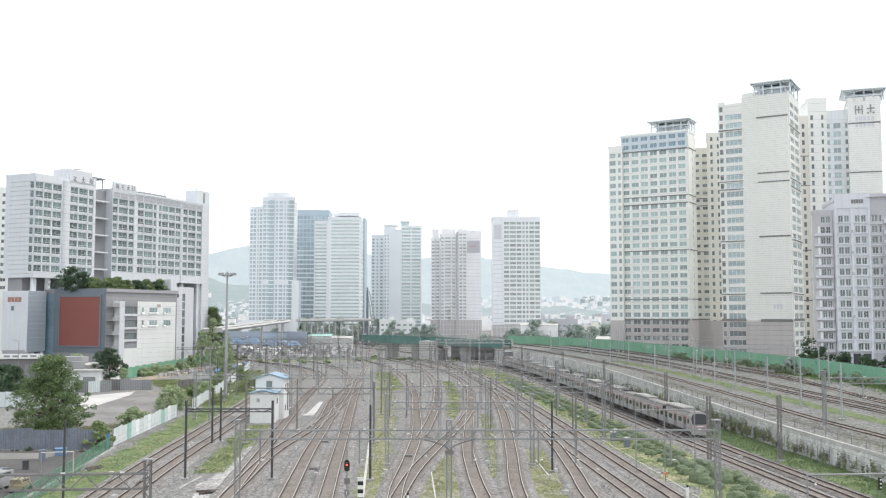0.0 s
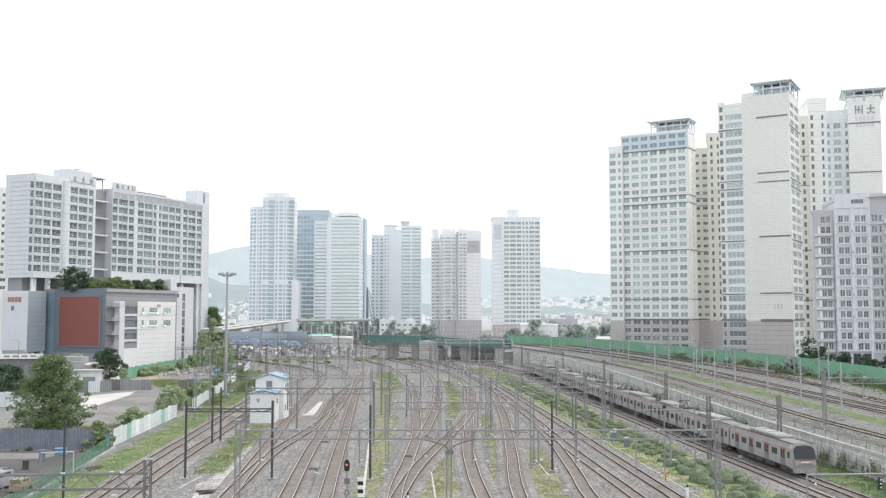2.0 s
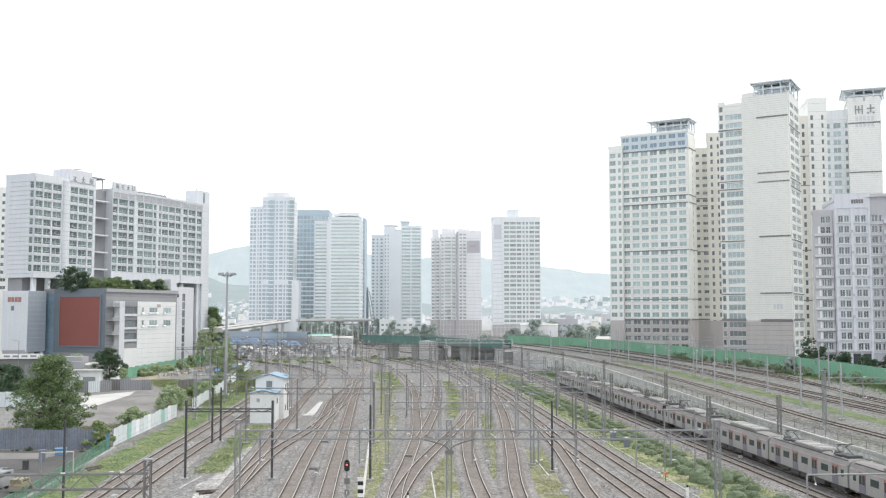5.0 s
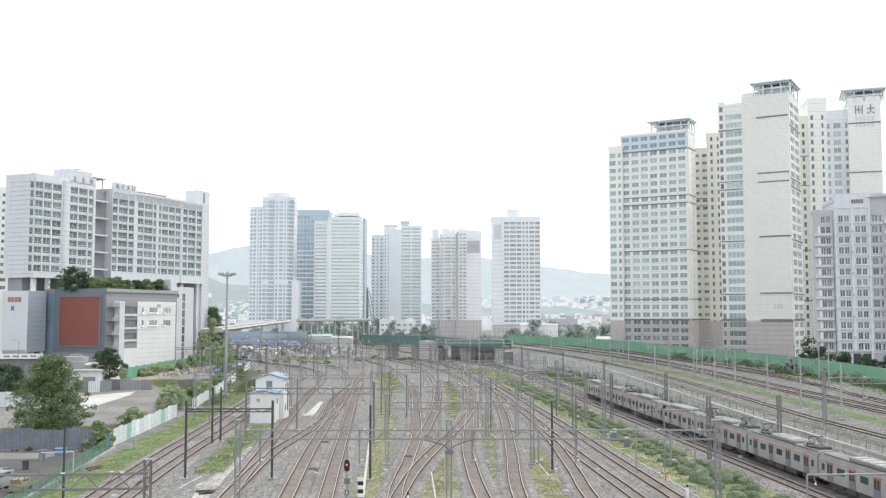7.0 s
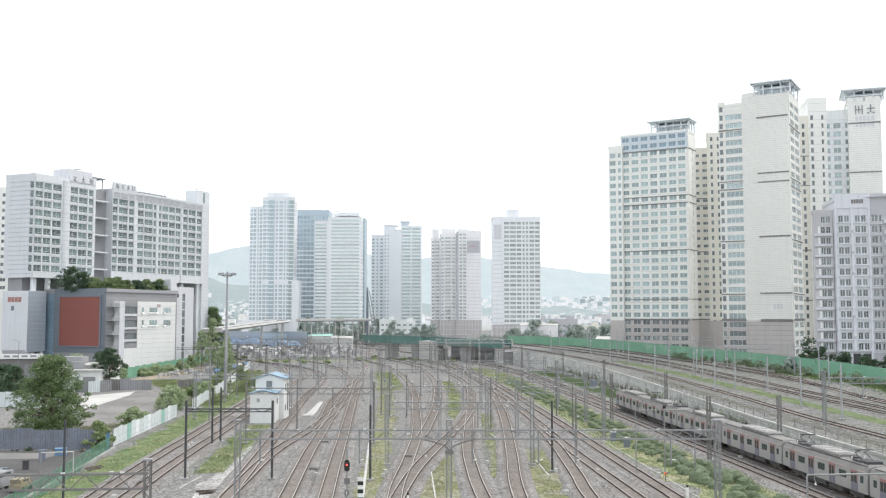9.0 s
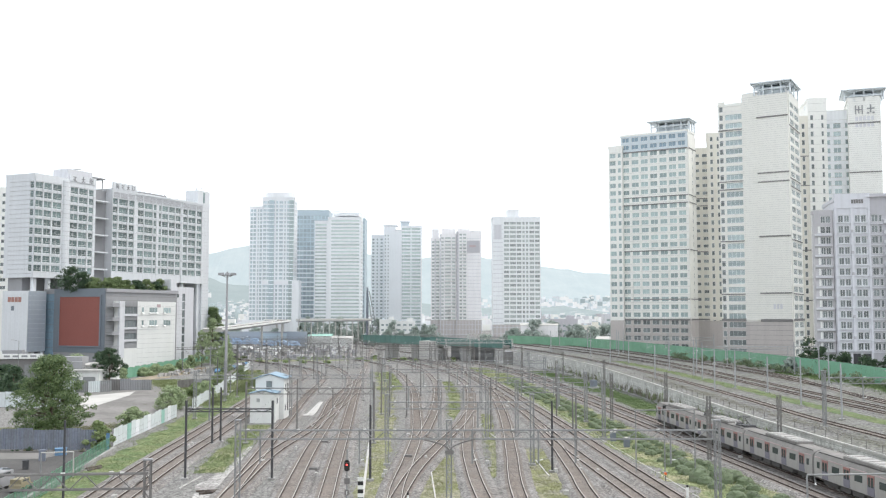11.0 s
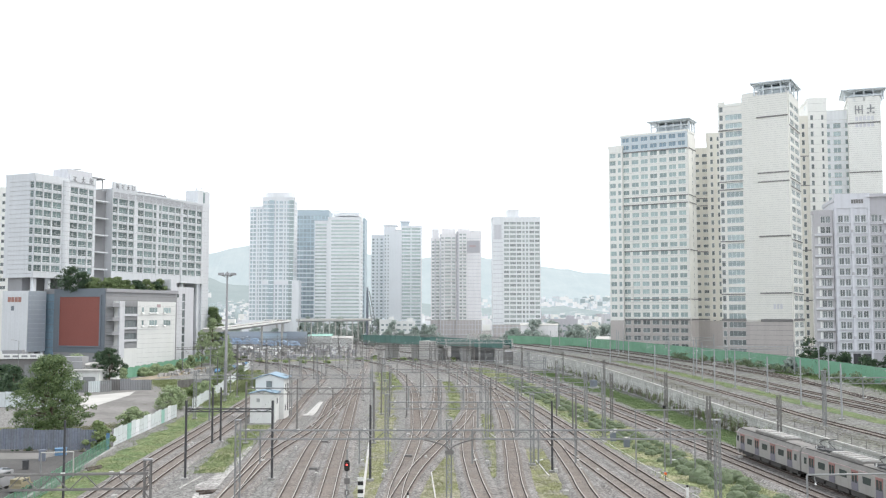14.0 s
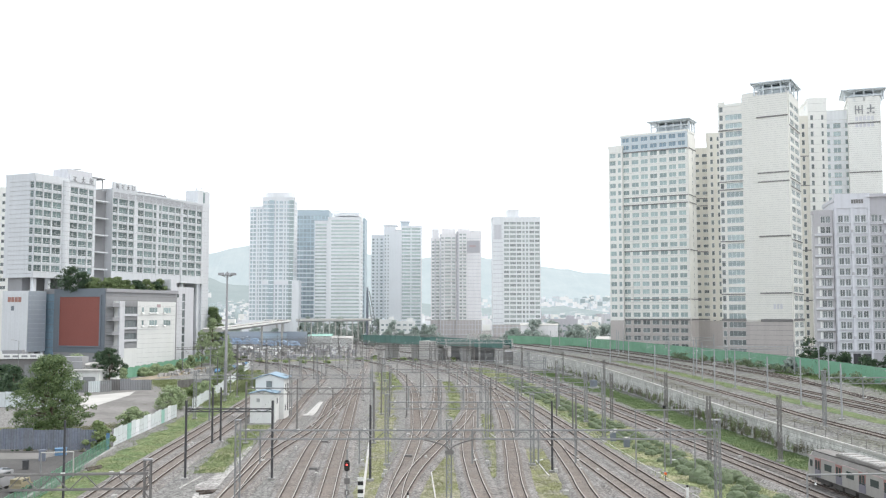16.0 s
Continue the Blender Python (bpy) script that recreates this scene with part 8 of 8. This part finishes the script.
def rail_car(cab=0, panto=False, label="stainless metro car with orange and blue doors"):
    """A car with its middle at the origin; its front end points along -y. cab: -1 front cab, 1 rear cab."""
    c = thing("train_car", pose(0, 0, 0), label, "train car", "cars of the commuter train")
    s = Shape()
    car_shell(s, -HALF + (1.0 if cab == -1 else 0), HALF - (1.0 if cab == 1 else 0))
    part("body", s, c)
    for sx in (-1, 1):
        x = sx * 1.605
        for y in (-7.4, -2.5, 2.5, 7.4):
            d = Shape()
            d.box(x - 0.04, x + 0.04, y - 0.68, y + 0.68, 1.05, 2.1, M_DOORBLUE)
            d.box(x - 0.04, x + 0.04, y - 0.68, y + 0.68, 2.1, 3.15, M_ORANGE)
            d.box(x - 0.055, x + 0.055, y - 0.54, y - 0.07, 1.9, 2.9, M_TRAINGLASS)
            d.box(x - 0.055, x + 0.055, y + 0.07, y + 0.54, 1.9, 2.9, M_TRAINGLASS)
            part("door", d, c, "sliding door with orange and blue film")
        for y, w in ((-4.95, 0.8), (0, 0.8), (4.95, 0.8), (-9.0, 0.3), (9.0, 0.3)):
            part("window", Shape().box(x - 0.03, x + 0.03, y - w, y + w, 2.05, 2.78, M_TRAINGLASS), c)
        st = Shape()
        for y0, y1 in ((-9.9, -8.2), (-6.6, -3.3), (-1.7, 1.7), (3.3, 6.6), (8.2, 9.9)):
            st.box(x - 0.03, x + 0.03, y0, y1, 3.18, 3.3, M_PINK)
        part("stripe", st, c, "thin faded red stripe")
    u = Shape()
    u.box(-1.3, 1.3, -8.8, 8.8, 0.75, 1.0, M_TRAINUNDER)
    for y0, y1 in ((-4.3, -1.2), (-0.6, 1.8), (2.2, 4.4)):
        u.box(-1.35, 1.35, y0, y1, 0.35, 0.9, M_TRAINUNDER)
    part("underframe", u, c)
    for y in (-7.0, 7.0):
        b = part("bogie", Shape().box(-1.15, 1.15, -1.6, 1.6, 0.35, 0.75, M_TRAINUNDER), c, m=Matrix.Translation((0, y, 0)))
        for wy in (-1.05, 1.05):
            for wx in (-0.76, 0.76):
                part("wheel", Shape().bar((wx - 0.07, wy, 0.43), (wx + 0.07, wy, 0.43), 0.43, M_STEEL_OLD, 14), b)
    y, half = (0.4, 3.6) if panto else (-0.4, 4.6)
    a = Shape()
    a.box(-1.05, 1.05, y - half, y + half, 3.85, 4.1, M_TRAINROOF)
    a.box(-0.92, 0.92, y - half + 0.2, y + half - 0.2, 4.1, 4.24, M_ACBOX)
    for j in range(5):
        g = y - half + 0.7 + j * (2 * half - 1.4) / 4.6
        a.box(-0.7, 0.7, g, g + 0.5, 4.24, 4.27, M_TRAINROOF)
    part("air_conditioner", a, c, "long dusty roof air conditioner")
    roof = Shape()
    for sx in (-1, 1):
        roof.box(sx * 1.22 - 0.05, sx * 1.22 + 0.05, -9.6, 9.6, 3.76, 3.84, M_TRAINUNDER)
    part("roof_rib", roof, c)
    if panto:
        for y in (-6.6, 6.6):
            pan = part("pantograph", Shape().box(-0.9, 0.9, y - 0.9, y + 0.9, 3.98, 4.08, M_BLACKPOLE), c, "raised pantograph")
            for x in (-0.6, 0.6):
                part("lower_arm", Shape().bar((x, y - 0.8, 4.05), (x * 0.9, y + 0.9, 4.75), 0.05, M_BLACKPOLE), pan)
                part("upper_arm", Shape().bar((x * 0.9, y + 0.9, 4.75), (x * 0.8, y - 0.2, 5.15), 0.04, M_BLACKPOLE), pan)
            part("contact_strip", Shape().bar((-0.9, y - 0.2, 5.16), (0.9, y - 0.2, 5.16), 0.06, M_BLACKPOLE), pan)
            part("contact_strip", Shape().bar((-0.9, y + 0.1, 5.14), (0.9, y + 0.1, 5.14), 0.05, M_BLACKPOLE), pan)
            part("roof_box", Shape().box(-0.8, 0.8, y - 2.3, y - 1.3, 3.9, 4.2, M_BLACKPOLE), c)
            part("roof_box", Shape().box(-0.5, 0.5, y + 1.6, y + 2.1, 3.9, 4.15, M_BLACKPOLE), c)
            for x in (-0.7, 0.7):
                part("insulator", Shape().bar((x, y + 1.3, 3.9), (x, y + 1.3, 4.3), 0.09, M_PORCELAIN, 6), c)
    if cab:
        e = cab * HALF
        f = Shape()
        prof = [(-1.6, 1.0), (-1.62, 2.2), (-1.56, 3.3), (-1.3, 3.72), (-0.7, 3.92), (0.7, 3.92), (1.3, 3.72), (1.56, 3.3), (1.62, 2.2), (1.6, 1.0)]
        n = len(prof)
        y0 = e - cab * 1.0
        vs = [(x, y0, z) for x, z in prof] + [(x * 0.93, e - cab * (0.05 + 0.55 * max(0, (z - 2.0)) / 1.9), 0.7 if z < 1.05 else z * 0.985) for x, z in prof]
        for j in range(n):
            k = (j + 1) % n
            f.add([vs[j], vs[k], vs[n + k], vs[n + j]], [(0, 1, 2, 3)], M_TRAIN if j not in (3, 4, 5) else M_TRAINROOF)
        f.add(vs[n:], [tuple(range(n))], M_CABFRONT)
        part("cab_nose", f, c, "rounded cab front in faded red")
        def front_y(z):
            return e - cab * (0.05 + 0.55 * max(0, (z - 2.0)) / 1.9) + cab * 0.03

        # pale surround and a smaller, round-shouldered windscreen in it
        for pane, mat, grow, lift in (("screen_surround", M_ACBOX, 1.06, 0.0), ("windscreen", M_SCREEN, 1.0, 0.02)):
            ring = [(-1.25, 2.0), (1.25, 2.0), (1.38, 2.25), (1.36, 2.95), (1.22, 3.34), (0.92, 3.56), (0.35, 3.64), (-0.35, 3.64), (-0.92, 3.56), (-1.22, 3.34), (-1.36, 2.95), (-1.38, 2.25)]
            m = Shape()
            m.add([(px * grow, front_y(2.75 + (pz - 2.75) * grow) + cab * lift, 2.75 + (pz - 2.75) * grow) for px, pz in ring], [tuple(range(12))], mat)
            part(pane, m, c, "dark tinted windscreen" if mat is M_SCREEN else "pale screen surround")
        part("red_band", Shape().box(-1.3, 1.3, min(e - cab * 0.05, e + cab * 0.03), max(e - cab * 0.05, e + cab * 0.03), 1.5, 1.84, M_PINK), c, "faded red band")
        part("skirt", Shape().box(-1.3, 1.3, min(e - cab * 0.6, e - cab * 0.02), max(e - cab * 0.6, e - cab * 0.02), 0.35, 0.95, M_TRAIN), c)
        for x in (-1.05, 1.05):
            part("headlight", Shape().box(x - 0.2, x + 0.2, min(e, e + cab * 0.06), max(e, e + cab * 0.06), 1.3, 1.5, M_ACBOX), c)
        part("number_plate", Shape().box(-0.5, 0.5, min(e, e + cab * 0.05), max(e, e + cab * 0.05), 1.62, 1.74, M_WHITEPAINT), c)
        part("lower_grille", Shape().box(-0.75, 0.75, min(e, e + cab * 0.05), max(e, e + cab * 0.05), 0.98, 1.22, M_GREY), c)
    gw = Shape()
    if cab != 1:
        gw.box(-1.2, 1.2, HALF, HALF + 0.25, 1.0, 3.5, M_BLACK)
    if cab != -1:
        gw.box(-1.2, 1.2, -HALF - 0.25, -HALF, 1.0, 3.5, M_BLACK)
    part("gangway", gw, c, "black rubber gangway")
    return c


plain = rail_car(label="stainless metro car with orange and blue doors")
panto = rail_car(panto=True, label="stainless metro car with pantographs on its roof")
CARS = [rail_car(cab=-1, label="leading metro car with dark windscreen and faded red front")]
used = {False: plain, True: panto}
first = {False: True, True: True}
for k in range(1, 9):
    kind = k in (2, 4, 5, 8)
    CARS.append(used[kind] if first[kind] else copy_thing(used[kind], pose(0, 0, 0)))
    first[kind] = False
CARS.append(rail_car(cab=1, label="trailing metro car with a rear driving cab"))

LINE = smooth_path(TRAIN_LINE, 2.0)
RUN = [0.0]
for a, b in zip(LINE, LINE[1:]):
    RUN.append(RUN[-1] + (b - a).length)


def on_line(s):
    """The place on the train's track at the running length s, where s = y on the straight."""
    s += 260
    k = int(np.searchsorted(RUN, s))
    k = min(max(k, 1), len(RUN) - 1)
    f = (s - RUN[k - 1]) / (RUN[k] - RUN[k - 1])
    return LINE[k - 1] + (LINE[k] - LINE[k - 1]) * f


def front_end(t):
    """Running length of the train's front end as it slows down."""
    return 150.070 -18.4478 * t -0.11674 * t ** 2 +0.031060 * t ** 3 -0.0007470 * t ** 4


def motions():
    for i, c in enumerate(CARS):
        rows = []
        for k in range(33):
            t = k * 0.5
            mid = front_end(t) + PITCH * (i + 0.5)
            a, b = on_line(mid - 7.0), on_line(mid + 7.0)
            d = b - a
            rows.append((t, pose((a.x + b.x) / 2, (a.y + b.y) / 2, 0.0, 0, 0, math.degrees(math.atan2(-d.x, d.y)))))
        walk(c, rows)


motions()
